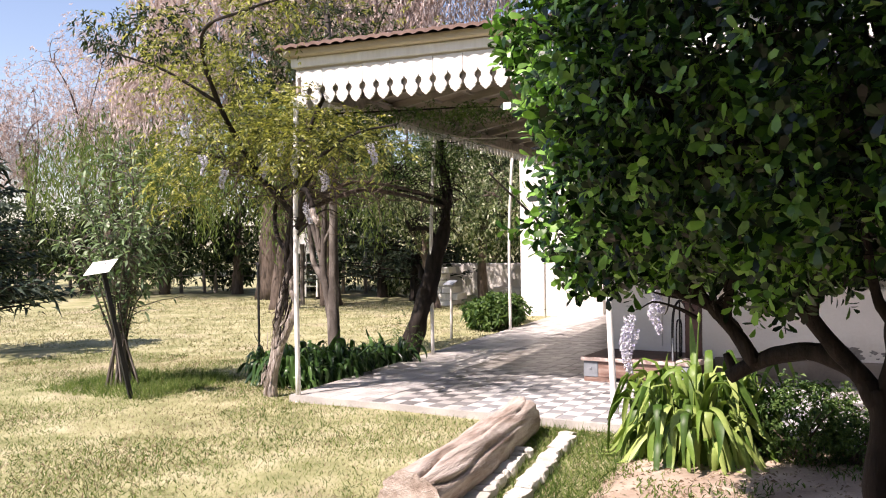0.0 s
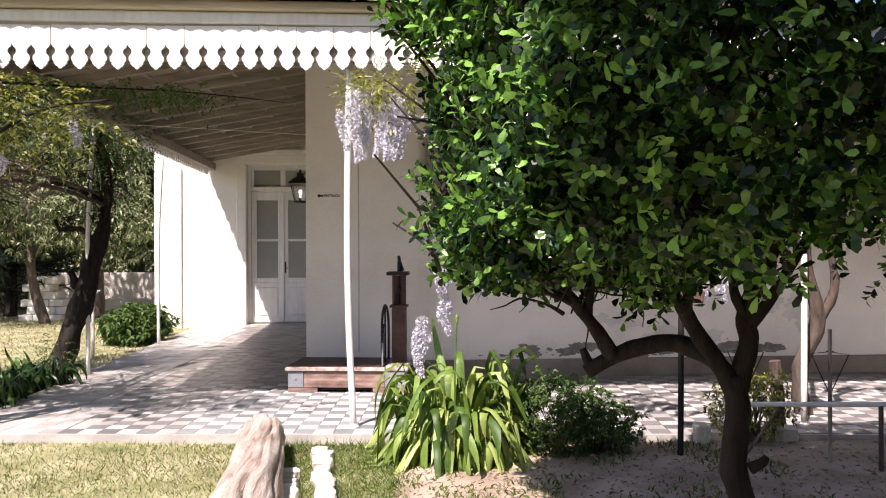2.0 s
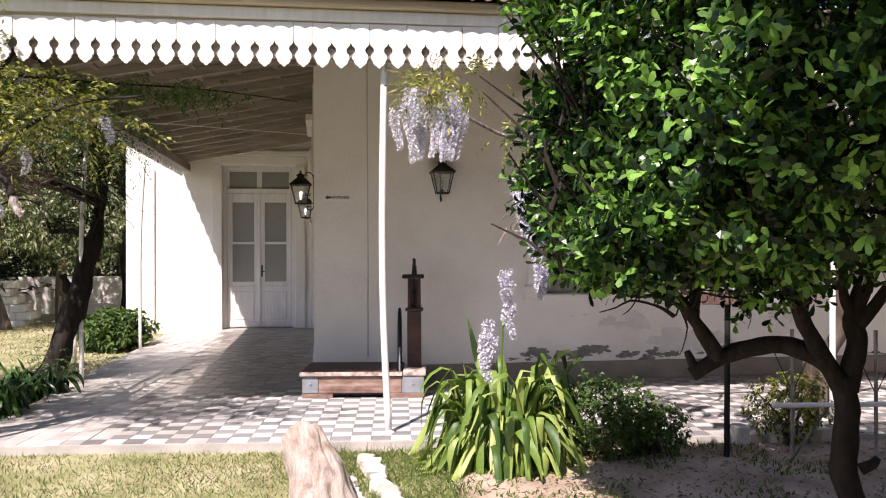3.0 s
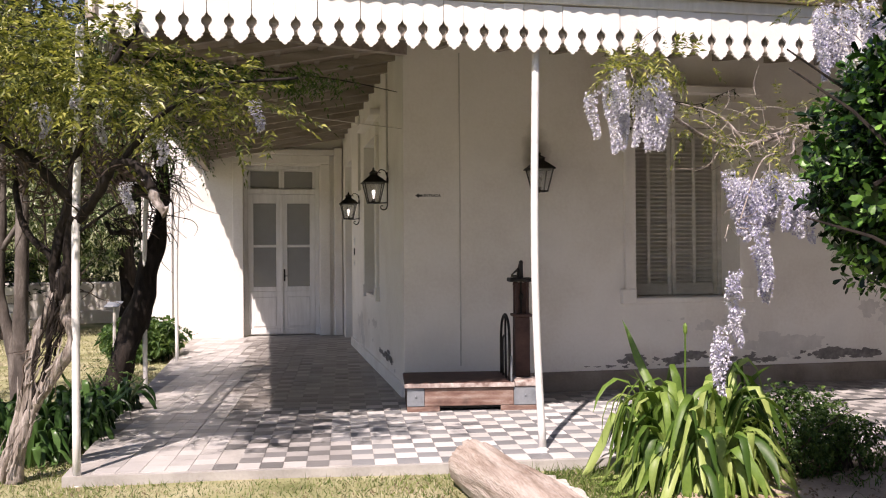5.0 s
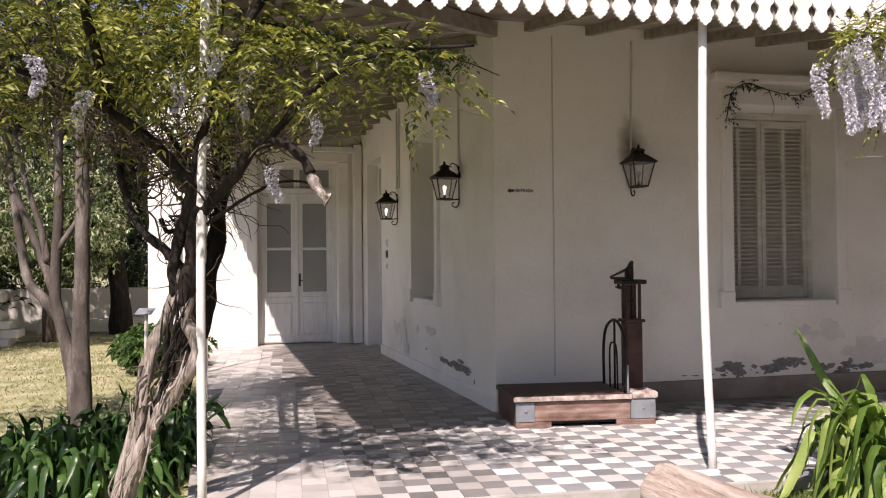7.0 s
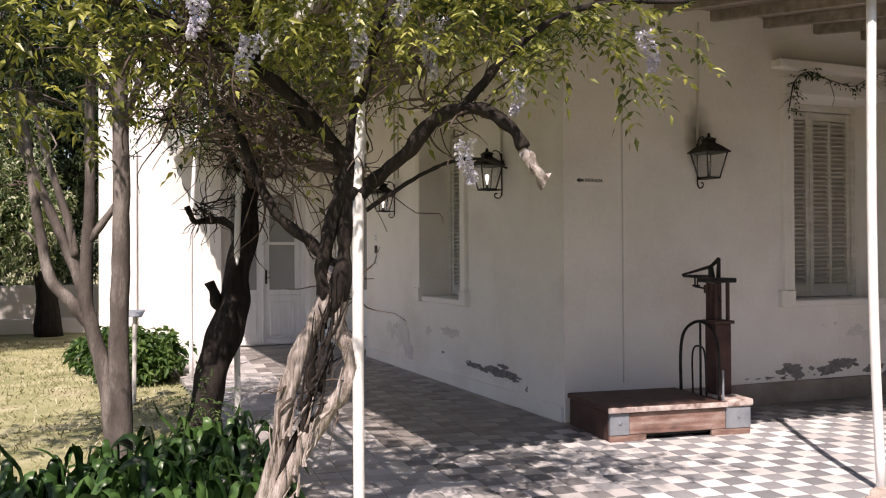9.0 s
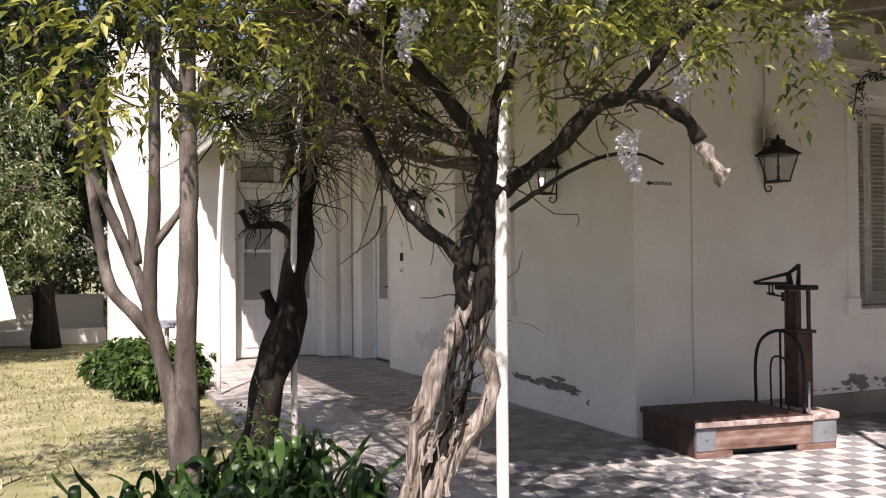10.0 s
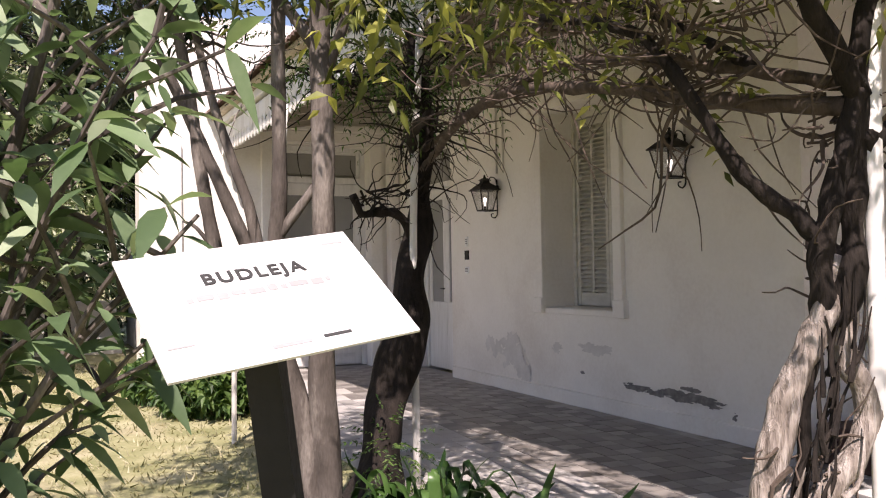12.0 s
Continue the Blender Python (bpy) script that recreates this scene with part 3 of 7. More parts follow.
def flake(name, label, along, face, c, z, w, h, mat, seed):
    """A scatter of ragged scars where paint has come off, 2 mm proud of the wall."""
    r = random.Random(seed)
    bm = bmesh.new()
    for q in range(max(6, int(34 * w))):
        s = r.uniform(0.12, 1.0) ** 2.2
        cx, cz = r.gauss(0, 0.26) * w, r.gauss(0, 0.2) * h
        ww, hh = 0.3 * w * s, 0.42 * h * s
        pts, n = [], 46
        for k in range(n):
            a = 2 * math.pi * k / n
            v = Vector((math.cos(a) * 1.2 + seed * 3 + q, math.sin(a) * 1.2, q * 0.7))
            f = 0.75 + 0.5 * noise.noise(v) + 0.3 * noise.noise(v * 3.1) + 0.16 * noise.noise(v * 7.3)
            pts.append((cx + math.cos(a) * ww * f, cz + math.sin(a) * hh * f))
        front = [bm.verts.new((x, -0.0003 * q, y)) for x, y in pts]
        bm.faces.new(front[::-1])
    bmesh.ops.recalc_face_normals(bm, faces=bm.faces)
    ob = part(name, bm, mat)
    ob.matrix_basis = pose(c, face - 0.003, z) if along == "x" else pose(face - 0.003, c, z, 0, 0, -90)
    return tagged(ob, label, "wall patch", kind="structure")


for along, face, c, z, w, h, mat, sd in (
        ("y", B_X, 10.75, 0.27, 0.9, 0.14, PEELED, 1), ("y", B_X, 11.4, 0.28, 0.4, 0.07, PEELED, 2), ("y", B_X, 13.6, 0.42, 0.7, 0.4, MENDED, 3),
        ("y", B_X, 12.2, 0.34, 0.12, 0.05, PEELED, 4), ("y", B_X, 10.2, 0.2, 0.12, 0.06, PEELED, 5), ("x", A_Y, 1.55, 0.27, 0.5, 0.16, PEELED, 6),
        ("x", A_Y, 1.2, 0.23, 0.36, 0.05, PEELED, 7), ("x", A_Y, 2.15, 0.3, 0.5, 0.16, PEELED, 8), ("x", A_Y, 2.55, 0.6, 0.6, 0.26, MENDED, 9),
        ("x", A_Y, 3.2, 0.4, 0.8, 0.3, MENDED, 10), ("x", A_Y, 3.9, 0.3, 0.8, 0.2, PEELED, 11), ("x", A_Y, 2.0, 0.72, 0.2, 0.06, MENDED, 12),
        ("x", A_Y, 4.6, 0.8, 0.6, 0.4, MENDED, 13), ("y", B_X, 11.9, 0.55, 0.6, 0.14, MENDED, 14), ("x", A_Y, 2.9, 0.26, 0.5, 0.12, PEELED, 15), ("y", B_X, 12.6, 0.5, 0.3, 0.12, MENDED, 16)):
    flake("wall_patch", "dark flaked patch where the whitewash has come off" if mat is PEELED else "grey mended patch in the whitewash", along, face, c, z, w, h, mat, sd)

# ---------------------------------------------------------------- gallery roof
F_Y, F_X = 6.85, -3.42                    # the fringe's planes, front and side
E_Z, W_Z = 3.06, 3.52                     # ceiling height at the eaves and at the wall


def ceil_z(x, y):
    """The underside of the gallery roof: it falls from the walls to the eaves on both sides."""
    zx = E_Z + (W_Z - E_Z) * min(1, max(0, (x - F_X) / (B_X - F_X)))
    zy = E_Z + (W_Z - E_Z) * min(1, max(0, (y - F_Y) / (A_Y - F_Y)))
    return min(zx, zy)


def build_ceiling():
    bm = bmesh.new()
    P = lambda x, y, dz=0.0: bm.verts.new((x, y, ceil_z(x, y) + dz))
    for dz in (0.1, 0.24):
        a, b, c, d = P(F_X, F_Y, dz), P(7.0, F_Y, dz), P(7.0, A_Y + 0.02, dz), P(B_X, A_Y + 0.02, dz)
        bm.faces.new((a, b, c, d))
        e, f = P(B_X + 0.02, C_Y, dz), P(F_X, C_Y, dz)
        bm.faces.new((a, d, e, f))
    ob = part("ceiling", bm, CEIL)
    return tagged(ob, "whitewashed board ceiling of the gallery, coloured dark brown", "ceiling", kind="structure")


build_ceiling()


def joist_at(p, q, w=0.07, h=0.09):
    """A beam from p to q, hung just under the boards."""
    bm = bmesh.new()
    p, q = Vector(p), Vector(q)
    side = (q - p).cross(Vector((0, 0, 1))).normalized() * w / 2
    ups = (Vector((0, 0, 0.095)), Vector((0, 0, 0.095 - h)))
    rings = [[bm.verts.new(e + s + u) for s, u in ((side, ups[0]), (-side, ups[0]), (-side, ups[1]), (side, ups[1]))] for e in (p, q)]
    for k in range(4):
        j = (k + 1) % 4
        bm.faces.new((rings[0][k], rings[0][j], rings[1][j], rings[1][k]))
    bm.faces.new(rings[0][::-1])
    bm.faces.new(rings[1])
    bmesh.ops.recalc_face_normals(bm, faces=bm.faces)
    return bm


roof_frame = thing("gallery_joists", (0, 0, 0), "exposed weathered joists and battens under the gallery roof", "ceiling joists", kind="structure")
y = 7.6
while y < 16.7:
    x1 = B_X if y > A_Y else F_X + (y - F_Y) * (B_X - F_X) / (A_Y - F_Y)
    part("joist", joist_at((F_X + 0.06, y, ceil_z(F_X + 0.06, 20)), (x1, y, ceil_z(x1, 20) if y > A_Y else ceil_z(x1, y))), JOIST, roof_frame)
    y += 0.62
x = -0.6
while x < 6.9:
    part("joist", joist_at((x, F_Y + 0.06, E_Z + 0.01), (x, A_Y, W_Z)), JOIST, roof_frame)
    x += 0.62
part("hip_beam", joist_at((F_X, F_Y, E_Z - 0.02), (B_X, A_Y, W_Z - 0.02), 0.1, 0.14), JOIST, roof_frame)
for k in range(1, 6):                     # battens across the joists
    xx = F_X + k * 0.41
    y0 = F_Y + (xx - F_X) * (A_Y - F_Y) / (B_X - F_X)
    part("batten", joist_at((xx, y0, ceil_z(xx, 20) + 0.012), (xx, C_Y, ceil_z(xx, 20) + 0.012), 0.05, 0.03), JOIST, roof_frame)
part("eave_beam", box(F_X - 0.02, 7.0, F_Y + 0.03, F_Y + 0.13, 2.96, 3.1, 0.01), JOIST, roof_frame)
part("eave_beam", box(F_X + 0.03, F_X + 0.13, F_Y + 0.14, C_Y, 2.96, 3.1, 0.01), JOIST, roof_frame)

# cut-out fringe boards
PITCH = 0.1468


def fringe_mesh():
    """One board of the fringe: half a cut-out on each side and a wavy point below."""
    w, top = PITCH / 2 - 0.0015, 0.34
    half = [(w, top), (w, 0.196), (w - 0.006, 0.178), (w - 0.013, 0.168), (w - 0.024, 0.16), (w - 0.032, 0.146), (w - 0.033, 0.128), (w - 0.026, 0.112), (w - 0.014, 0.1),
            (w - 0.012, 0.09), (w - 0.01, 0.07), (w - 0.016, 0.058), (w - 0.026, 0.05), (w - 0.021, 0.038), (w - 0.033, 0.032), (w - 0.036, 0.019), (w - 0.05, 0.016), (w - 0.06, 0.002)]
    outline = half + [(0.0, -0.004)] + [(-x, z) for x, z in half[::-1]]
    return mesh_of(prism(outline, 0.018), "fringe_board", FASCIA_PAINT)


def build_fringe():
    me = fringe_mesh()
    front = thing("fringe_front", (0, 0, 0), "white scalloped wooden fringe boards along the front eaves", "trim", kind="structure")
    side = thing("fringe_side", (0, 0, 0), "white scalloped wooden fringe boards along the side eaves", "trim", kind="structure")
    r = random.Random(4)
    k = 0
    while F_X + PITCH * (k + 0.5) < 6.95:
        shared("fringe_board", me, front, pose(F_X + PITCH * (k + 0.5), F_Y - 0.012 + r.uniform(-0.002, 0.002), 2.865 + 0.006 * k * PITCH + r.uniform(-0.004, 0.004), 0, r.uniform(-0.5, 0.5), 0))
        k += 1
    k = 0
    while F_Y + PITCH * (k + 0.5) < C_Y - 0.05:
        shared("fringe_board", me, side, pose(F_X - 0.012, F_Y + PITCH * (k + 0.5), 2.862 + r.uniform(-0.004, 0.004), 0, r.uniform(-0.5, 0.5), -90))
        k += 1


build_fringe()
cornice = thing("eaves_cornice", (0, 0, 0), "cream painted timber cornice and gutter above the fringe", "trim", kind="structure")
part("shadow_board", box(F_X - 0.01, 7.0, F_Y + 0.008, F_Y + 0.028, 3.1, 3.24), CORNICE, cornice)
part("cornice_board", box(F_X - 0.06, 7.0, F_Y - 0.025, F_Y + 0.05, 3.235, 3.33, 0.012), WHITE_WOOD, cornice)
part("gutter", box(F_X - 0.12, 7.0, F_Y - 0.09, F_Y + 0.05, 3.333, 3.41, 0.02), CORNICE, cornice)
part("cornice_board", box(F_X - 0.06, F_X + 0.05, F_Y + 0.055, C_Y, 3.235, 3.33, 0.012), WHITE_WOOD, cornice)
part("gutter", box(F_X - 0.13, F_X + 0.05, F_Y + 0.055, C_Y, 3.333, 3.41, 0.02), CORNICE, cornice)


def build_roof():
    roof = thing("gallery_roof", (0, 0, 0), "corrugated clay tile roof over the gallery, weathered red", "roof", kind="structure")
    bm = bmesh.new()                      # front slope: a rippled sheet of half-round rows
    def slope(u0, u1, low, high, flip):
        n = int((u1 - u0) / 0.021)
        rows = []
        for k in range(n + 1):
            u = u0 + (u1 - u0) * k / n
            dz = 0.022 * abs(math.sin(math.pi * (u - u0) / 0.125))
            a, b = low(u), high(u)
            rows.append([bm.verts.new((a[0], a[1], a[2] + dz + s)) for s in (0.0, -0.03)] + [bm.verts.new((b[0], b[1], b[2] + dz))])
        for p, q in zip(rows, rows[1:]):
            bm.faces.new((p[0], q[0], q[2], p[2]))
            bm.faces.new((p[1], q[1], q[0], p[0]))
    t = lambda u: min(1, max(0.02, (u - F_X + 0.1) / (B_X - F_X)))
    slope(F_X - 0.15, 7.0, lambda u: (u, F_Y - 0.165, 3.42), lambda u: (u, F_Y + (A_Y + 0.1 - F_Y) * t(u), 3.42 + 0.6 * t(u)), False)
    t2 = lambda u: min(1, max(0.02, (u - F_Y + 0.1) / (A_Y - F_Y)))
    slope(F_Y - 0.15, C_Y, lambda u: (F_X - 0.2, u, 3.42), lambda u: (F_X + (B_X + 0.1 - F_X) * t2(u), u, 3.42 + 0.6 * t2(u)), True)
    part("tile_sheet", bm, ROOF_TILE, roof)
    return roof


build_roof()


def build_pole(label, pts, r=0.024):
    p = thing("gallery_pole", pts[0], label, "pole", "poles that carry the gallery roof")
    base = Vector(pts[0])
    bm = bmesh.new()
    tube(bm, spline([Vector(q) - base for q in pts], 5), r, r, 12)
    part("shaft", bm, POLE_PAINT, p, smooth=True)
    part("foot_plate", lathe([(0.045, 0.0), (0.045, 0.008), (0.03, 0.02), (0.026, 0.03)], 12), POLE_PAINT, p)
    return p


build_pole("slender white painted pole, bent slightly near its foot", [(-0.337, 6.934, 0.0), (-0.375, 6.94, 0.9), (-0.382, 6.945, 1.8), (-0.362, 6.95, 2.96)], 0.028)
build_pole("slender white painted pole with flaking paint, wrapped by a vine", [(-3.533, 6.957, -0.08), (-3.533, 6.956, 1.6), (-3.5, 6.95, 2.96)], 0.026)
build_pole("slender white painted pole beside the old vine trunk", [(-3.533, 10.24, -0.08), (-3.533, 10.24, 1.6), (-3.46, 10.24, 2.96)], 0.024)
build_pole("slender white painted pole near the end wall", [(-3.533, 13.43, -0.08), (-3.533, 13.43, 1.6), (-3.46, 13.43, 2.96)], 0.024)
build_pole("slender white painted pole at the flower bed", [(3.35, 6.75, -0.02), (3.35, 6.75, 1.6), (3.35, 6.9, 2.96)], 0.026)

# ---------------------------------------------------------------- fixtures on the walls
def lantern(state, bulb, bulb_label):
    """A four-sided wall lantern on a scrolled iron bracket; the wall stands at y = 0 and it hangs out towards -y."""
    t = thing("wall_lantern", (0, 0, 0), f"{state} black iron wall lantern with glass panes and scroll bracket", "wall lamp", "lanterns on the house walls")
    cy = -0.2
    def quad_ring(bm, w, z):
        return [bm.verts.new((sx * w, cy + sy * w, z)) for sx, sy in ((-1, -1), (1, -1), (1, 1), (-1, 1))]
    bm = bmesh.new()
    rings = [quad_ring(bm, w, z) for w, z in ((0.157, 0.262), (0.162, 0.272), (0.1, 0.33), (0.05, 0.37), (0.05, 0.4), (0.062, 0.405), (0.03, 0.43))]
    for a, b in zip(rings, rings[1:]):
        for k in range(4):
            bm.faces.new((a[k], a[(k + 1) % 4], b[(k + 1) % 4], b[k]))
    bm.faces.new(rings[0][::-1])
    bm.faces.new(rings[-1])
    cap = part("hood", bm, IRON, t, "black iron hood")
    part("finial", lathe([(0.012, 0.425), (0.024, 0.438), (0.012, 0.452), (0.018, 0.462), (0.002, 0.48)], 8, at=(0, cy, 0)), IRON, cap)
    for sx, sy in ((-1, -1), (1, -1), (1, 1), (-1, 1)):
        bm = bmesh.new()
        tube(bm, [Vector((sx * 0.078, cy + sy * 0.078, 0.0)), Vector((sx * 0.135, cy + sy * 0.135, 0.27))], 0.008, 0.008, 5)
        part("corner_bar", bm, IRON, t)
    part("base_plate", box(-0.085, 0.085, cy - 0.085, cy + 0.085, -0.012, 0.006, 0.004), IRON, t)
    for k in range(4):
        bm = bmesh.new()
        c, s = (((-1, -1), (1, -1)), ((1, -1), (1, 1)), ((1, 1), (-1, 1)), ((-1, 1), (-1, -1)))[k]
        vs = [bm.verts.new((c[0] * 0.075, cy + c[1] * 0.075, 0.008)), bm.verts.new((s[0] * 0.075, cy + s[1] * 0.075, 0.008)),
              bm.verts.new((s[0] * 0.131, cy + s[1] * 0.131, 0.266)), bm.verts.new((c[0] * 0.131, cy + c[1] * 0.131, 0.266))]
        bm.faces.new(vs)
        bmesh.ops.solidify(bm, geom=bm.faces[:], thickness=0.003)
        part("pane", bm, LAMP_GLASS, t, "clear glass")
    part("bulb", lathe([(0.01, 0.05), (0.013, 0.09), (0.026, 0.135), (0.023, 0.16), (0.004, 0.175)], 12, at=(0, cy, 0)), bulb, t, bulb_label, smooth=True)
    part("socket", lathe([(0.018, 0.0), (0.018, 0.052)], 8, at=(0, cy, 0)), IRON, t)
    bm = bmesh.new()
    tube(bm, spline([(0, -0.012, 0.42), (0, -0.012, 0.1), (0, -0.014, -0.05), (0, -0.05, -0.1), (0, -0.1, -0.085), (0, -0.1, -0.05), (0, -0.07, -0.045)], 5), 0.009, 0.007, 6)
    tube(bm, spline([(0, -0.012, 0.0), (0, -0.1, -0.008), (0, cy, -0.012)], 4), 0.009, 0.009, 6)
    tube(bm, spline([(0, -0.012, 0.36), (0, -0.04, 0.43), (0, -0.1, 0.45), (0, -0.13, 0.42), (0, -0.1, 0.405)], 5), 0.008, 0.006, 6)
    part("bracket", bm, IRON, t, "scrolled black iron bracket")
    part("wall_rose", lathe([(0.045, 0.0), (0.045, 0.012), (0.03, 0.022)], 12), IRON, t).matrix_basis = pose(0, -0.001, 0.3, 90)
    return t


unlit = lantern("unlit", LAMP_GLASS, "clear unlit bulb")
unlit.matrix_basis = pose(0.44, A_Y, 2.08) @ Matrix.Diagonal((0.83, 0.83, 0.83, 1))
lamp = lantern("lit", BULB, "glowing bulb")
lamp.matrix_basis = pose(B_X, 10.67, 2.035, 0, 0, -90) @ Matrix.Diagonal((0.83, 0.83, 0.83, 1))
copy_thing(lamp, pose(B_X, 13.77, 1.985, 0, 0, -90))


def conduit(pts, r=0.011):
    bm = bmesh.new()
    tube(bm, [Vector(p) for p in pts], r, r, 6)
    return tagged(part("conduit", bm, CONDUIT), "thin painted cable conduit running up the wall", "conduit", kind="structure")


conduit([(0.44, A_Y - 0.012, 2.4), (0.46, A_Y - 0.012, 3.5)])
conduit([(B_X - 0.012, 10.67, 2.4), (B_X - 0.012, 10.67, 3.5)])
conduit([(B_X - 0.012, 13.77, 2.4), (B_X - 0.012, 13.77, 3.5)])
conduit([(B_X - 0.012, 13.62, 2.4), (B_X - 0.012, 13.62, 3.5)])
conduit([(-0.364, A_Y - 0.008, 0.3), (-0.364, A_Y - 0.008, 3.5)], 0.007)
bm = bmesh.new()
tube(bm, [Vector((-3.4, 8.0, 2.62)), Vector((-2.2, 8.0, 2.585)), Vector((-0.95, 9.6, 2.72))], 0.004, 0.004, 5)
tagged(part("wash_line", bm, CABLE), "thin pale cable strung under the gallery roof", "cable")
bm = bmesh.new()
tube(bm, [Vector((-3.95, C_Y - 0.03, -0.1)), Vector((-3.95, C_Y - 0.03, 3.0))], 0.02, 0.02, 8)
tagged(part("downpipe", bm, POLE_PAINT), "thin white downpipe on the end wall", "pipe")


def text_mesh(body, size, mat, name, depth=0.0008, spacing=1.0, bold=0.0):
    """Flat letters in Blender's own font, turned into a mesh."""
    cu = bpy.data.curves.new(name, "FONT")
    cu.body, cu.size, cu.align_x, cu.align_y, cu.extrude = body, size, "CENTER", "CENTER", depth
    cu.space_character, cu.offset = spacing, bold
    tmp = bpy.data.objects.new(name + "_tmp", cu)
    scene.collection.objects.link(tmp)
    bpy.context.view_layer.update()
    me = bpy.data.meshes.new_from_object(tmp.evaluated_get(bpy.context.evaluated_depsgraph_get()))
    bpy.data.objects.remove(tmp)
    me.materials.clear()
    me.materials.append(mat)
    return me


def entrance_sign():
    t = thing("entrance_sign", (-0.69, A_Y, 2.035), "small white entrance sign with a black arrow", "sign")
    part("plate", box(-0.16, 0.16, -0.006, 0.0, -0.036, 0.036, 0.002), PLASTER, t)
    arrow = [(-0.135, 0.0), (-0.1, 0.024), (-0.1, 0.011), (-0.06, 0.011), (-0.06, -0.011), (-0.1, -0.011), (-0.1, -0.024)]
    a = part("arrow", prism(arrow, 0.002), SIGN_INK, t, "black arrow")
    a.matrix_basis = pose(0, -0.0085, 0)
    w = shared("lettering", text_mesh("ENTRADA", 0.039, SIGN_INK, "lettering", bold=0.0012), t, pose(0.038, -0.0085, 0, 90))
    return tagged(w, "black capital letters")


entrance_sign()


def wall_plaque(y, z, w, h, mat, label):
    t = thing("wall_plaque", (B_X, y, z), label, "plaque", rz=-90)
    part("plate", box(-w / 2, w / 2, -0.012, 0.0, -h / 2, h / 2, 0.002), mat, t)
    if mat is SIGN_WHITE:
        for k in range(3):
            part("text_bar", box(-w * 0.35, w * 0.35, -0.0145, -0.0122, h * (0.25 - 0.22 * k) - 0.004, h * (0.25 - 0.22 * k) + 0.004), SIGN_INK, t)


wall_plaque(14.55, 1.66, 0.07, 0.12, SIGN_WHITE, "small white printed notice beside the entrance")
wall_plaque(14.55, 1.5, 0.1, 0.11, POST_BLACK, "small dark square plaque beside the entrance")
wall_plaque(14.55, 1.32, 0.09, 0.08, SIGN_WHITE, "small white printed notice with dark lines")

# ---------------------------------------------------------------- the platform scale
def platform_scale():
    t = thing("platform_scale", (-1.055, 8.69, 0.0), "antique platform weighing scale of worn red wood and dark iron", "scale", rz=-7.3)
    W, D, H = 1.2, 0.74, 0.215
    part("front_board", box(0.16, 0.98, 0.0, 0.03, 0.05, H, 0.006), SCALE_WOOD, t, "worn red-brown board, paint rubbed off")
    part("front_rail", box(0.0, 0.3, 0.002, 0.03, 0.0, 0.048, 0.004), SCALE_WOOD, t)
    part("front_rail", box(0.86, W, 0.002, 0.03, 0.0, 0.048, 0.004), SCALE_WOOD, t)
    for a, b in ((0.0, 0.158), (0.982, W)):
        cp = part("corner_plate", box(a, b, -0.004, 0.03, 0.05, H, 0.005), SCALE_STEEL, t, "grey-blue metal corner plate")
        part("bolt", lathe([(0.014, 0), (0.014, 0.006), (0.004, 0.01)], 8), SCALE_STEEL, cp).matrix_basis = pose((a + b) / 2, -0.004, 0.14, 90)
    part("side_board", box(0.0, 0.03, 0.032, D, 0.0, H, 0.006), RUST, t)
    part("side_board", box(W - 0.03, W, 0.032, D, 0.0, H, 0.006), RUST, t)
    part("back_board", box(0.03, W - 0.03, D - 0.03, D, 0.0, H, 0.006), RUST, t)
    part("inner_floor", box(0.03, W - 0.03, 0.06, D - 0.03, 0.02, 0.05), POST_BLACK, t)
    part("deck", box(-0.02, 0.985, -0.02, D + 0.01, H + 0.004, H + 0.048, 0.012), RUST, t, "dark plate deck")
    part("deck_edge", box(-0.025, 0.985, -0.028, -0.021, H + 0.006, H + 0.046, 0.002), CHIPPED, t, "rubbed reddish edge")
    part("pillar_base", box(0.99, W + 0.02, -0.02, 0.46, H + 0.003, H + 0.06, 0.014), CHIPPED, t)
    z0 = H + 0.062
    part("pillar", box(1.03, 1.17, 0.2, 0.36, z0, 0.84, 0.008), RUST, t, "dark brown iron pillar")
    part("pillar_collar", box(1.01, 1.19, 0.18, 0.38, 0.842, 0.868, 0.006), RUST, t)
    for a in (1.035, 1.14):
        for b in (0.21, 0.33):
            part("pillar_post", box(a, a + 0.025, b, b + 0.025, 0.87, 1.17, 0.004), RUST, t)
    part("pillar_head", box(1.05, 1.15, 0.3, 0.335, 0.87, 1.165, 0.004), RUST, t)
    part("weight_rod", lathe([(0.008, 0.87), (0.008, 1.0), (0.022, 1.01), (0.022, 1.05), (0.008, 1.06), (0.008, 1.17)], 8, at=(1.1, 0.28, 0)), IRON, t)
    part("pillar_cap", box(0.98, 1.2, 0.16, 0.4, 1.172, 1.21, 0.01), IRON, t)
    bm = bmesh.new()
    tube(bm, [Vector((1.1, 0.26, 1.36)), Vector((1.1, 0.38, 1.3)), Vector((1.09, 0.8, 1.225))], 0.02, 0.009, 6)
    tube(bm, [Vector((1.1, 0.26, 1.36)), Vector((1.1, 0.27, 1.21))], 0.014, 0.02, 6)
    tube(bm, [Vector((1.09, 0.78, 1.215)), Vector((1.1, 0.36, 1.215))], 0.012, 0.018, 6)
    tube(bm, [Vector((1.1, 0.38, 1.3)), Vector((1.1, 0.36, 1.2))], 0.022, 0.03, 6)
    beam = part("weigh_beam", bm, IRON, t, "black iron weighing beam")
    bm = bmesh.new()
    tube(bm, [Vector((1.09, 0.6, 1.13)), Vector((1.09, 0.36, 1.11))], 0.009, 0.009, 6)
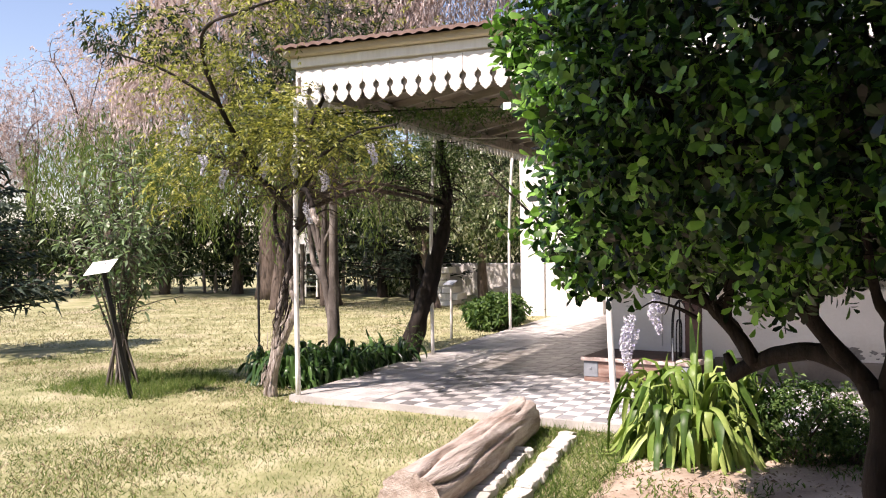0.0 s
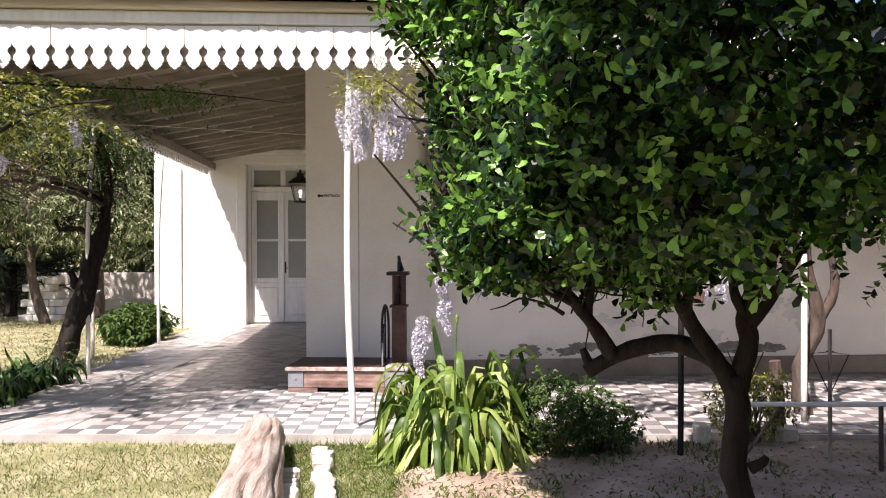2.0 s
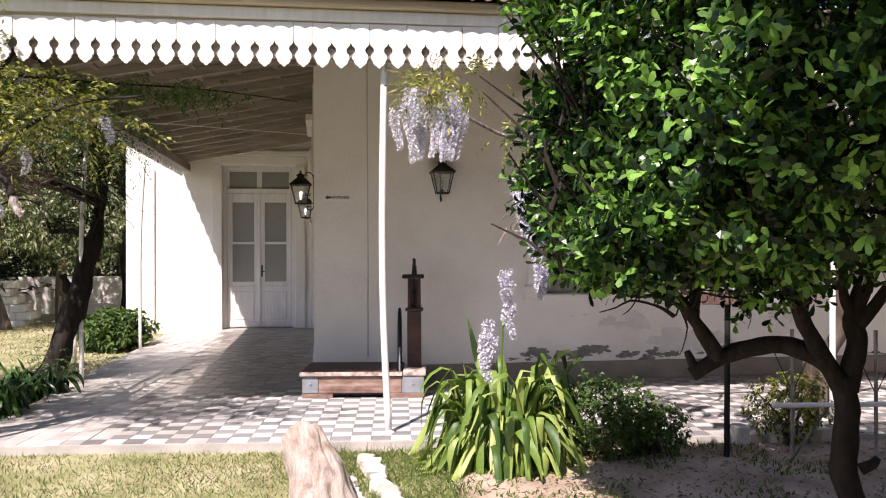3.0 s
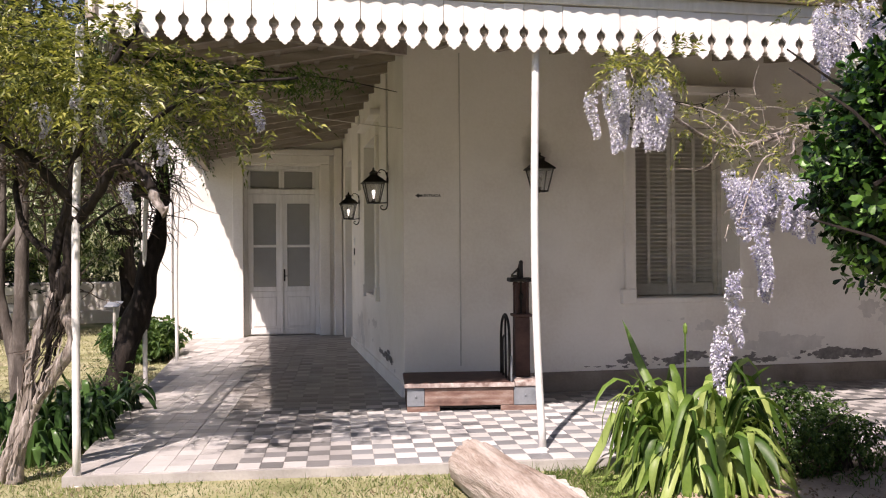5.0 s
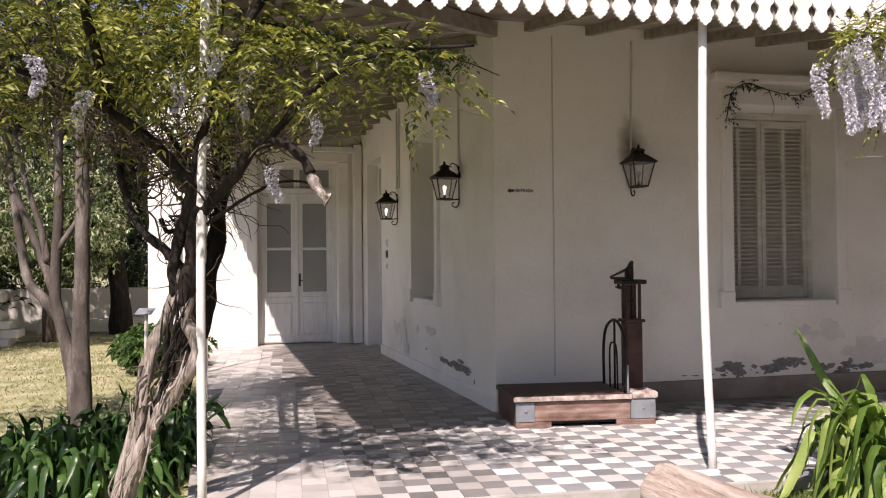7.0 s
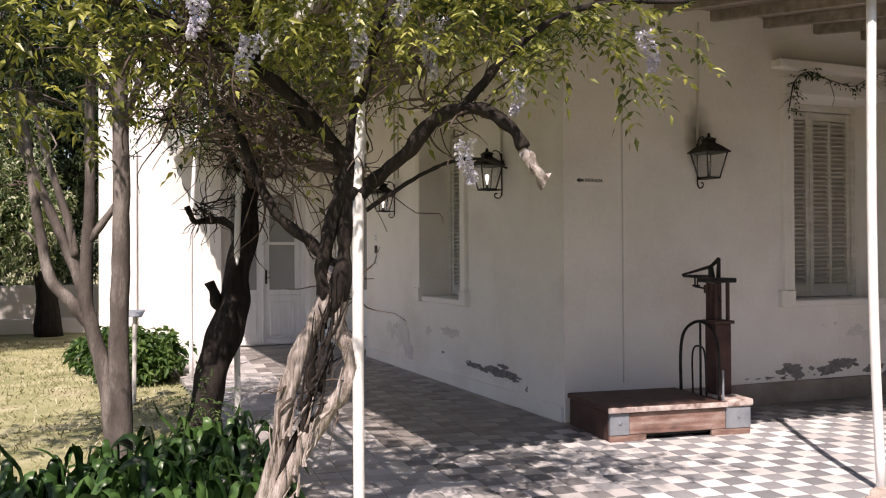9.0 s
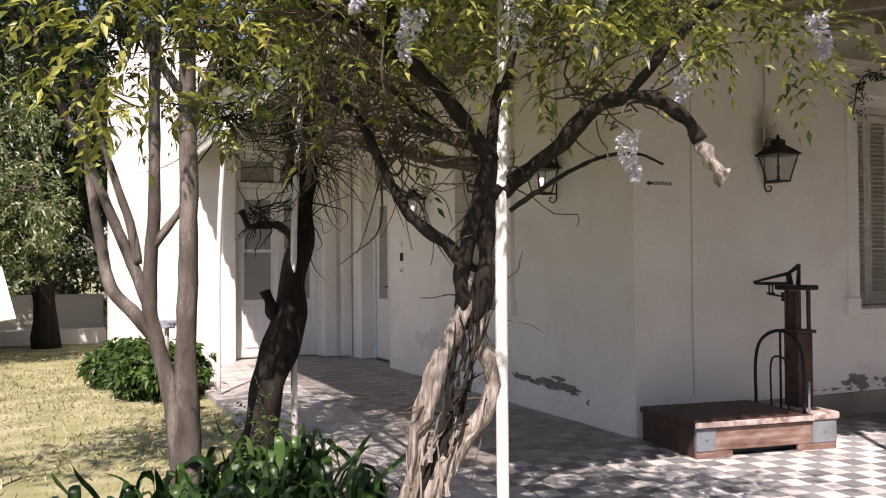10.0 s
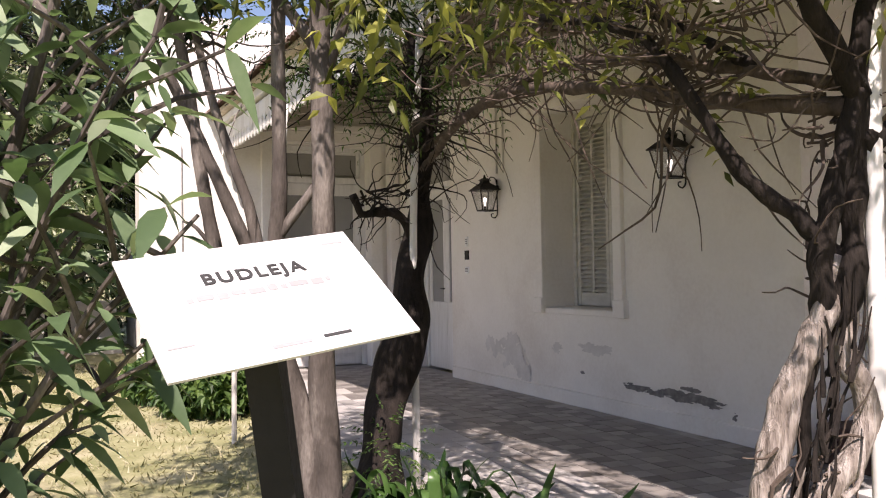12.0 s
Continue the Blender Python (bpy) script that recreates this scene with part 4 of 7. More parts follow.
    for q in ((1.09, 0.6, 1.22), (1.09, 0.56, 1.22)):
        tube(bm, [Vector(q), Vector((q[0], q[1], 1.13))], 0.007, 0.007, 5)
    box(1.07, 1.11, 0.555, 0.61, 1.13, 1.145, 0, bm)
    box(1.06, 1.12, 0.38, 0.42, 1.08, 1.15, 0, bm)
    part("poise_bar", bm, IRON, beam)
    bm = bmesh.new()
    tube(bm, spline([(0.95, 0.04, H + 0.05), (0.95, 0.04, 0.6), (0.95, 0.1, 0.78), (0.95, 0.3, 0.86), (0.95, 0.52, 0.78), (0.95, 0.6, 0.6), (0.95, 0.6, H + 0.05)], 6), 0.013, 0.013, 8)
    part("guard_hoop", bm, IRON, t, "arched iron guard hoop", smooth=True)
    bm = bmesh.new()
    tube(bm, spline([(0.94, 0.2, H + 0.05), (0.94, 0.22, 0.6), (0.94, 0.3, 0.66), (0.94, 0.4, 0.6), (0.94, 0.4, H + 0.05)], 5), 0.008, 0.008, 6)
    tube(bm, [Vector((0.95, 0.3, H + 0.05)), Vector((0.95, 0.3, 0.86))], 0.01, 0.01, 6)
    part("inner_hoop", bm, IRON, t, smooth=True)
    bm = bmesh.new()
    tube(bm, [Vector((0.96, 0.0, H + 0.05)), Vector((0.96, 0.0, 0.5))], 0.009, 0.009, 6)
    part("lock_rod", bm, SCALE_STEEL, t)
    return t


platform_scale()

# ---------------------------------------------------------------- log, stones
def build_log():
    """A short thick trunk lying on the lawn, bark gone, cracked along its length and sawn at both ends."""
    t = thing("log", (0, 0, 0), "thick weathered debarked log with long cracks, lying on the lawn", "log")
    a, b = Vector((-0.985, 6.38, 0.06)), Vector((-0.84, 3.9, 0.07))
    n, segs, bm = 70, 84, bmesh.new()
    rings = []
    for k in range(n + 1):
        f = k / n
        c = a.lerp(b, f) + Vector((0.04 * math.sin(2.4 * f), 0, 0))
        r = 0.165 + 0.02 * f
        ring = []
        for j in range(segs):
            th = 2 * math.pi * j / segs
            d = Vector((math.cos(th), 0, math.sin(th)))
            w = 1 + 0.13 * noise.noise(Vector((math.cos(th) * 1.3, f * 3.5, math.sin(th) * 1.3))) + 0.06 * noise.noise(Vector((math.cos(th) * 6, f * 7, math.sin(th) * 6)))
            for m, (at, wd, dp) in enumerate(((1.25, 0.1, 0.32), (0.55, 0.08, 0.18), (2.1, 0.08, 0.22), (2.7, 0.07, 0.15), (1.7, 0.07, 0.14))):
                x = th - at - 0.45 * noise.noise(Vector((f * 3.2, m * 5.0, 7)))
                w -= dp * max(0, 1 - abs((x + math.pi) % (2 * math.pi) - math.pi) / wd) * max(0.0, min(1, 0.6 + noise.noise(Vector((f * 4, m * 9.0, 2))) * 1.6))
            ring.append(bm.verts.new(c + d * r * w))
        rings.append(ring)
    for p, q in zip(rings, rings[1:]):
        for j in range(segs):
            bm.faces.new((p[j], p[(j + 1) % segs], q[(j + 1) % segs], q[j]))
    ends = [[v.co.copy() for v in rings[0]], [v.co.copy() for v in rings[-1]]]
    bmesh.ops.recalc_face_normals(bm, faces=bm.faces)
    part("trunk", bm, LOG_WOOD, t, smooth=True)
    for k, loop in enumerate(ends):
        bm = bmesh.new()
        vs = [bm.verts.new(p + Vector((0, 0.004 if k == 0 else -0.004, 0))) for p in loop]
        c = bm.verts.new(sum(loop, Vector()) / len(loop) + Vector((0, 0.0, 0)))
        for j in range(segs):
            bm.faces.new((vs[j], vs[(j + 1) % segs], c))
        part("sawn_end", bm, LOG_WOOD, t, "rough sawn end")
    return t


build_log()


def stone_mesh(seed):
    bm = bmesh.new()
    bmesh.ops.create_icosphere(bm, subdivisions=2, radius=1.0)
    for v in bm.verts:
        c = v.co
        p = 0.38
        c = Vector([math.copysign(abs(q) ** p, q) for q in c])
        v.co = c * (0.8 + 0.25 * noise.noise(c * 1.4 + Vector((seed, 0, 0))))
    return mesh_of(bm, "stone", STONE)


def stone_path():
    path = thing("stone_edging", (0, 0, 0), "two rows of whitewashed edging stones set in the grass", "edging")
    meshes = [stone_mesh(k * 3.7) for k in range(5)]
    r = random.Random(9)
    for row, (x0, x1, y0, y1) in enumerate(((-0.55, -0.22, 6.28, 2.6), (-0.72, -0.42, 5.65, 2.6))):
        y = y0
        while y > y1:
            f = (y0 - y) / (y0 - y1)
            L = r.uniform(0.06, 0.1)
            m = pose(x0 + (x1 - x0) * f + r.uniform(-0.012, 0.012), y - L, LAWN_Z + 0.03, r.uniform(-5, 5), r.uniform(-5, 5), r.uniform(-10, 10)) @ Matrix.Diagonal((r.uniform(0.07, 0.09), L, r.uniform(0.05, 0.065), 1))
            shared("stone", r.choice(meshes), path, m)
            y -= 2 * L * 0.86


stone_path()

# ---------------------------------------------------------------- plants
def strap_leaves(n, length, width, rng, spread=0.2, seg=11, upright=0.025):
    """Strap leaves from one crown: each rises, bends over and hangs, with a keeled section, waves and some twist."""
    V, F, k = [], [], 0
    up = np.array([0, 0, 1.0])
    for i in range(n):
        a = rng.uniform(0, 2 * math.pi)
        L = length * rng.uniform(0.45, 1.15)
        w = width * rng.uniform(0.7, 1.2)
        steep = math.radians(rng.uniform(66, 90))
        hang = math.radians(rng.uniform(-90, -58))
        if rng.random() < upright:
            hang = math.radians(rng.uniform(30, 70))
        bend, soft = rng.uniform(0.24, 0.66), rng.uniform(0.02, 0.15)
        turn, twist = rng.normal(0, 0.7), rng.normal(0, 1.2)
        wave, phase = rng.uniform(0.0, 0.38), rng.uniform(0, 6.3)
        p = np.array([math.cos(a), math.sin(a), 0]) * spread * rng.random() ** 0.5 + np.array([0, 0, 0.005])
        a += rng.normal(0, 0.5)
        rows = []
        for j in range(seg + 1):
            t = j / seg
            f = 1 / (1 + math.exp(-(t - bend) / soft * 2.2))
            pitch = steep + (hang - steep) * f + wave * math.sin(9 * t + phase)
            az = a + turn * t
            d = np.array([math.cos(az) * math.cos(pitch), math.sin(az) * math.cos(pitch), math.sin(pitch)])
            flat = np.array([-math.sin(az), math.cos(az), 0])
            over = np.cross(d, flat)
            q = twist * t * t
            side = flat * math.cos(q) + over * math.sin(q)
            keel = np.cross(side, d)
            ww = w * (0.6 + 0.55 * min(1, t * 2.2)) * (1 - t ** 4.5) * 0.5 + 0.0015
            rows.append((p - side * ww + keel * ww * 0.35, p, p + side * ww + keel * ww * 0.35))
            p = p + d * L / seg
            p[2] = max(p[2], 0.012 + 0.01 * rng.random())
        for r_ in rows:
            V.extend(r_)
        for j in range(seg):
            o = k + j * 3
            F += [(o, o + 1, o + 4, o + 3), (o + 1, o + 2, o + 5, o + 4)]
        k += 3 * (seg + 1)
    return np.array(V), F


def strap_plant(at, n, reach, height, width, mat, label, seed, group=""):
    t = thing("strap_leaf_plant", at, label, "plant", group)
    v, f = strap_leaves(n, height, width, np.random.default_rng(seed), reach)
    np_mesh("leaves", v, f, mat, t, smooth=True)
    return t


big = strap_plant((0.43, 6.12, LAWN_Z), 260, 0.3, 1.1, 0.052, LEAF_STRAP, "large clump of arching bright green strap leaves in the bed", 5)
v, f = strap_leaves(150, 0.78, 0.06, np.random.default_rng(6), 0.36)
np_mesh("drooping_leaves", v, f, LEAF_STRAP, big, smooth=True)
bm = bmesh.new()
tube(bm, [Vector((0.0, 0.06, 0.0)), Vector((0.0, 0.11, 0.6)), Vector((0.02, 0.14, 0.98))], 0.009, 0.006, 6)
bmesh.ops.create_icosphere(bm, subdivisions=1, radius=0.016, matrix=Matrix.Translation((0.02, 0.14, 0.99)) @ Matrix.Diagonal((1, 1, 3, 1)))
part("flower_stalk", bm, LEAF_STRAP, big)
for k, (x, y, s) in enumerate(((-4.05, 7.75, 0.9), (-4.2, 8.35, 1.0), (-4.0, 8.9, 1.0), (-3.85, 8.3, 0.9), (-4.45, 8.6, 0.9), (-4.35, 7.9, 0.9), (-4.75, 8.3, 0.8), (-5.0, 8.7, 0.7), (-3.8, 9.5, 0.8))):
    strap_plant((x, y, LAWN_Z), 90, 0.3 * s, 0.66 * s, 0.05, LEAF_STRAP_DARK, "clump of dark green strap leaves under the vines", 20 + k, "strap plants along the gallery")


def ball_points(n, centre, radii, rng, shell=0.6, low=-1.0, lumps=0.25, freq=1.3):
    """Points in the outer part of a lumpy ellipsoid, and the ways out from its middle."""
    d = unit(rng.normal(size=(n * 3, 3)))
    d = d[d[:, 2] > low][:n]
    r = (shell + (1 - shell) * rng.random(len(d)) ** 0.6)
    bump = np.array([noise.noise(Vector(q * freq) + Vector((centre[0] * 3, centre[1], 0))) for q in d])
    p = d * (r * (1 + lumps * bump))[:, None]
    return p * np.array(radii) + np.array(centre), unit(d / np.array(radii))


def whorls(p, out, leaves, length, width, rng, spread=0.9):
    """Rosettes of leaves round twig tips."""
    n = len(p)
    out = unit(out + rng.normal(size=(n, 3)) * 0.45)
    side = unit(np.cross(out, rng.normal(size=(n, 3))))
    other = np.cross(out, side)
    B, Wy, L = [], [], []
    for k in range(leaves):
        a = 2 * math.pi * k / leaves + rng.uniform(-0.3, 0.3, n)
        w = out * rng.uniform(0.15, 0.8, n)[:, None] + (side * np.cos(a)[:, None] + other * np.sin(a)[:, None]) * spread
        B.append(p + rng.normal(size=(n, 3)) * 0.008)
        Wy.append(w)
        L.append(length * rng.uniform(0.7, 1.15, n))
    L = np.concatenate(L)
    return np.concatenate(B), np.concatenate(Wy), L, L * (width / length)


def tangle(bm, start, n, reach, rr, r0=0.012, lift=0.2, sink=0.0):
    """Thin crooked shoots out of a point."""
    for k in range(n):
        p = Vector(start) + Vector([rr.uniform(-0.08, 0.08) for _ in range(3)])
        d = Vector((rr.gauss(0, 1), rr.gauss(0, 1), rr.gauss(lift, 0.6))).normalized()
        pts = [p]
        L = reach * rr.uniform(0.4, 1.1)
        for j in range(5):
            d = (d + Vector((rr.gauss(0, 0.42), rr.gauss(0, 0.42), rr.gauss(-sink, 0.4)))).normalized()
            p = p + d * L / 5
            pts.append(p)
        tube(bm, spline(pts, 2), r0 * rr.uniform(0.35, 1.0), 0.002, 4)


def tufts(p, out, leaves, length, width, rng):
    """Upturned rosettes of blunt, rounded leaves at twig tips; each leaf an arched strip of three steps."""
    n = len(p)
    up = np.array([0, 0, 1.0])
    axis = unit(out * 0.75 + up * 0.55 + rng.normal(size=(n, 3)) * 0.3)
    side = unit(np.cross(axis, rng.normal(size=(n, 3))))
    other = np.cross(axis, side)
    V = []
    for k in range(leaves):
        a = 2.4 * k + rng.uniform(-0.3, 0.3, n)
        radial = side * np.cos(a)[:, None] + other * np.sin(a)[:, None]
        way = unit(axis * rng.uniform(0.25, 1.0, n)[:, None] + radial * 0.85)
        wide = unit(np.cross(way, axis + rng.normal(size=(n, 3)) * 0.12))
        top = np.cross(wide, way)
        L = (length * rng.uniform(0.65, 1.15, n))[:, None]
        b = p + axis * (0.012 * k - 0.03) + rng.normal(size=(n, 3)) * 0.004
        w = L * (width / length) * 0.5
        m1, m2 = b + way * L * 0.42 + top * L * 0.03, b + way * L * 0.8 - top * L * 0.01
        V.append(np.stack([b, m1 - wide * w * 0.8, m1 + wide * w * 0.8, m2 - wide * w, m2 + wide * w, b + way * L - top * L * 0.07], 1))
    V = np.concatenate(V)
    k = np.arange(len(V))[:, None] * 6
    F = np.concatenate([k + np.array([[0, 2, 1]]), k + np.array([[1, 2, 4]]), k + np.array([[1, 4, 3]]), k + np.array([[3, 4, 5]])])
    return V.reshape(-1, 3), F


def garden_tree():
    """The broad evergreen beside the path: a short leaning trunk, crooked limbs and a dense glossy crown."""
    o = Vector((1.54, 3.73, LAWN_Z))
    t = thing("evergreen_tree", o, "low evergreen tree with a dense glossy dark crown and crooked limbs", "tree")
    P = lambda *q: [Vector(v) - o for v in q]
    bm = bmesh.new()
    tube(bm, spline(P((1.56, 3.7, -0.1), (1.56, 3.71, 0.2), (1.5, 3.73, 0.45), (1.53, 3.73, 0.7), (1.5, 3.74, 0.86)), 6), 0.066, 0.052, 14, 0.3, 1)
    part("trunk", bm, BARK_DARK, t, smooth=True)
    limbs = [([(1.51, 3.73, 0.8), (1.42, 3.76, 0.93), (1.28, 3.82, 1.0), (1.12, 3.89, 0.98), (0.985, 3.94, 0.92), (0.88, 3.97, 0.85)], 0.05, 0.036),
             ([(1.0, 3.93, 0.93), (0.92, 3.93, 1.05), (0.82, 3.9, 1.18), (0.64, 3.9, 1.38), (0.45, 3.9, 1.8)], 0.04, 0.018),
             ([(0.87, 3.92, 1.12), (0.9, 3.9, 1.3), (1.05, 3.8, 1.7)], 0.026, 0.014), ([(0.82, 3.9, 1.18), (0.6, 3.85, 1.28), (0.4, 3.8, 1.42)], 0.02, 0.01),
             ([(1.45, 3.75, 0.9), (1.33, 3.7, 1.05), (1.2, 3.62, 1.22), (1.0, 3.5, 1.5), (0.8, 3.3, 1.9)], 0.042, 0.02), ([(1.25, 3.65, 1.15), (1.26, 3.6, 1.32), (1.25, 3.5, 1.7)], 0.03, 0.016),
             ([(1.52, 3.74, 0.8), (1.58, 3.74, 1.0), (1.58, 3.76, 1.15), (1.7, 3.7, 1.5), (1.9, 3.6, 2.1)], 0.055, 0.028), ([(1.58, 3.75, 1.08), (1.67, 3.7, 1.22), (1.8, 3.6, 1.5)], 0.032, 0.018),
             ([(1.58, 3.76, 1.12), (1.5, 3.72, 1.28), (1.45, 3.6, 1.6)], 0.028, 0.016), ([(1.57, 3.7, 0.44), (1.61, 3.67, 0.47), (1.63, 3.66, 0.5)], 0.026, 0.016),
             ([(0.9, 3.97, 0.87), (0.86, 3.98, 0.96)], 0.028, 0.016), ([(1.7, 3.7, 1.5), (2.2, 3.5, 1.9), (2.9, 3.3, 2.4)], 0.035, 0.018)]
    for k, (pts, r0, r1) in enumerate(limbs):
        bm = bmesh.new()
        tube(bm, spline(P(*pts), 6), r0, r1, 10, 0.3, k + 3)
        part("limb", bm, BARK_DARK, t, smooth=True)
    r = np.random.default_rng(11)
    bm = bmesh.new()
    rr = random.Random(2)
    for k in range(190):
        s = Vector(rr.choice([q for q in limbs if q[0][-1][2] > 1.35])[0][-1]) + Vector((rr.uniform(-0.3, 0.3), rr.uniform(-0.3, 0.2), rr.uniform(-0.1, 0.2)))
        e = s + Vector((rr.uniform(-0.5, 0.5), rr.uniform(-0.5, 0.5), rr.uniform(0.1, 0.6)))
        tube(bm, [s - o, (s + e) / 2 - o + Vector((rr.uniform(-0.05, 0.05), 0, 0.04)), e - o], 0.011, 0.004, 5)
    for q, n_ in (((0.8, 3.9, 1.2), 16), ((0.95, 3.88, 1.35), 12), ((1.25, 3.62, 1.3), 10), ((0.62, 3.88, 1.38), 14)):
        tangle(bm, Vector(q) - o, n_, 0.5, rr, 0.012, 1.3)
    tagged(part("twig_tangle", bm, BARK_DARK, t), kind="stuff")
    centre = np.array((2.42, 3.4, 2.62)) - np.array(o)
    items = []
    for n, radii, shell, leaves in ((9000, (2.3, 1.4, 1.64), 0.88, 11), (9000, (2.2, 1.2, 1.45), 0.4, 8)):
        p, out = ball_points(n, (0, 0, 0), radii, r, shell, -0.97, 0.17, 5.0)
        low = p[:, 2] < 0
        d_z = np.abs(p[:, 2]) / radii[2]
        wide_low = np.where(low, (1 - np.clip(d_z, 0, 0.97) ** 3.2) ** (1 / 3.2) / np.sqrt(1 - np.clip(d_z, 0, 0.97) ** 2), 1.0)
        p[:, :2] *= np.minimum(wide_low, 1.7)[:, None]
        p[:, 1] += 0.25 * np.clip(p[:, 2] / radii[2], 0, 1)
        p[:, 0] += 0.1 * np.clip(p[:, 2] / radii[2], 0, 1)
        floor_z = -1.3 - 0.1 * np.sin(p[:, 0] * 4 + 1) - 0.07 * np.sin(p[:, 1] * 5) + 0.16 * np.clip(-p[:, 1], 0, 3)
        keep = (p[:, 2] > floor_z) & (p[:, 1] < 0.75 + 0.1 * np.clip(p[:, 2], 0, 1))
        p[:, 2] = np.where(p[:, 2] > 0, p[:, 2] * 0.6, p[:, 2])
        items.append(tufts(p[keep] + centre, out[keep], leaves, 0.064, 0.028, r))
    p, out = ball_points(1900, (0, 0, 0), (0.8, 0.52, 0.62), r, 0.5, -0.9, 0.25, 3.5)          # the lobe towards the gallery
    items.append(tufts(p + np.array((0.93, 4.32, 1.8)) - np.array(o), out, 11, 0.064, 0.028, r))
    for x, y, z in ((2.6, 3.2, 1.2), (2.95, 3.1, 1.18), (0.4, 3.5, 1.45)):       # lower tufts
        p, out = ball_points(120, (0, 0, 0), (0.3, 0.3, 0.2), r, 0.3)
        items.append(tufts(p + np.array((x, y, z)) - np.array(o), out, 9, 0.066, 0.03, r))
    v, f = join_arrays(items)
    np_mesh("crown", v, f, LEAF_GLOSSY, t, "dense glossy dark green leaves")
    return t


garden_tree()


def sprigs(p, way, rng, leaflets=11, length=0.24, leaf=0.062, wide=0.022):
    """Feathered leaves: pairs of leaflets along a drooping stalk."""
    n = len(p)
    way = unit(way)
    side = unit(np.cross(way, np.array([0, 0, 1.0]) + rng.normal(size=(n, 3)) * 0.2))
    L = length * rng.uniform(0.6, 1.2, n)
    B, Wy = [], []
    for k in range(leaflets):
        t = (k // 2 + 1) / (leaflets // 2 + 1)
        s = 0 if k == leaflets - 1 else (1 if k % 2 else -1)
        q = p + way * (L * t)[:, None] - np.array([0, 0, 1.0]) * (L * 0.35 * t * t)[:, None]
        B.append(q)
        Wy.append(way * (0.45 if s else 1.0) + side * s * 0.9 + rng.normal(size=(n, 3)) * 0.18 - np.array([0, 0, 0.25]))
    B, Wy = np.concatenate(B), np.concatenate(Wy)
    ln = leaf * rng.uniform(0.7, 1.2, len(B))
    return leaf_arrays(B, Wy, ln, ln * (wide / leaf), rng, 0.2, 0.15, 0.4)


def racemes(spots, rng, petal=0.015):
    """Hanging flower clusters: petals packed about tapering strings. spots: x, y, z top, length."""
    B, Wy = [], []
    for x, y, z, L in spots:
        n = int(1500 * L)
        t = rng.random(n) ** 0.8
        a = rng.uniform(0, 2 * math.pi, n)
        r = (0.033 * (1 - t) ** 0.6 + 0.006) * np.sqrt(rng.random(n))
        d = np.stack([np.cos(a), np.sin(a), rng.normal(0, 0.3, n)], 1)
        B.append(np.array([x, y, z]) + np.stack([np.cos(a) * r + 0.02 * np.sin(t * 5 + x * 9), np.sin(a) * r, -L * t], 1))
        Wy.append(d)
    B, Wy = np.concatenate(B), np.concatenate(Wy)
    ln = petal * rng.uniform(0.7, 1.3, len(B))
    return leaf_arrays(B, Wy, ln, ln * 0.95, rng, 0.5, 0.2, 0.5)


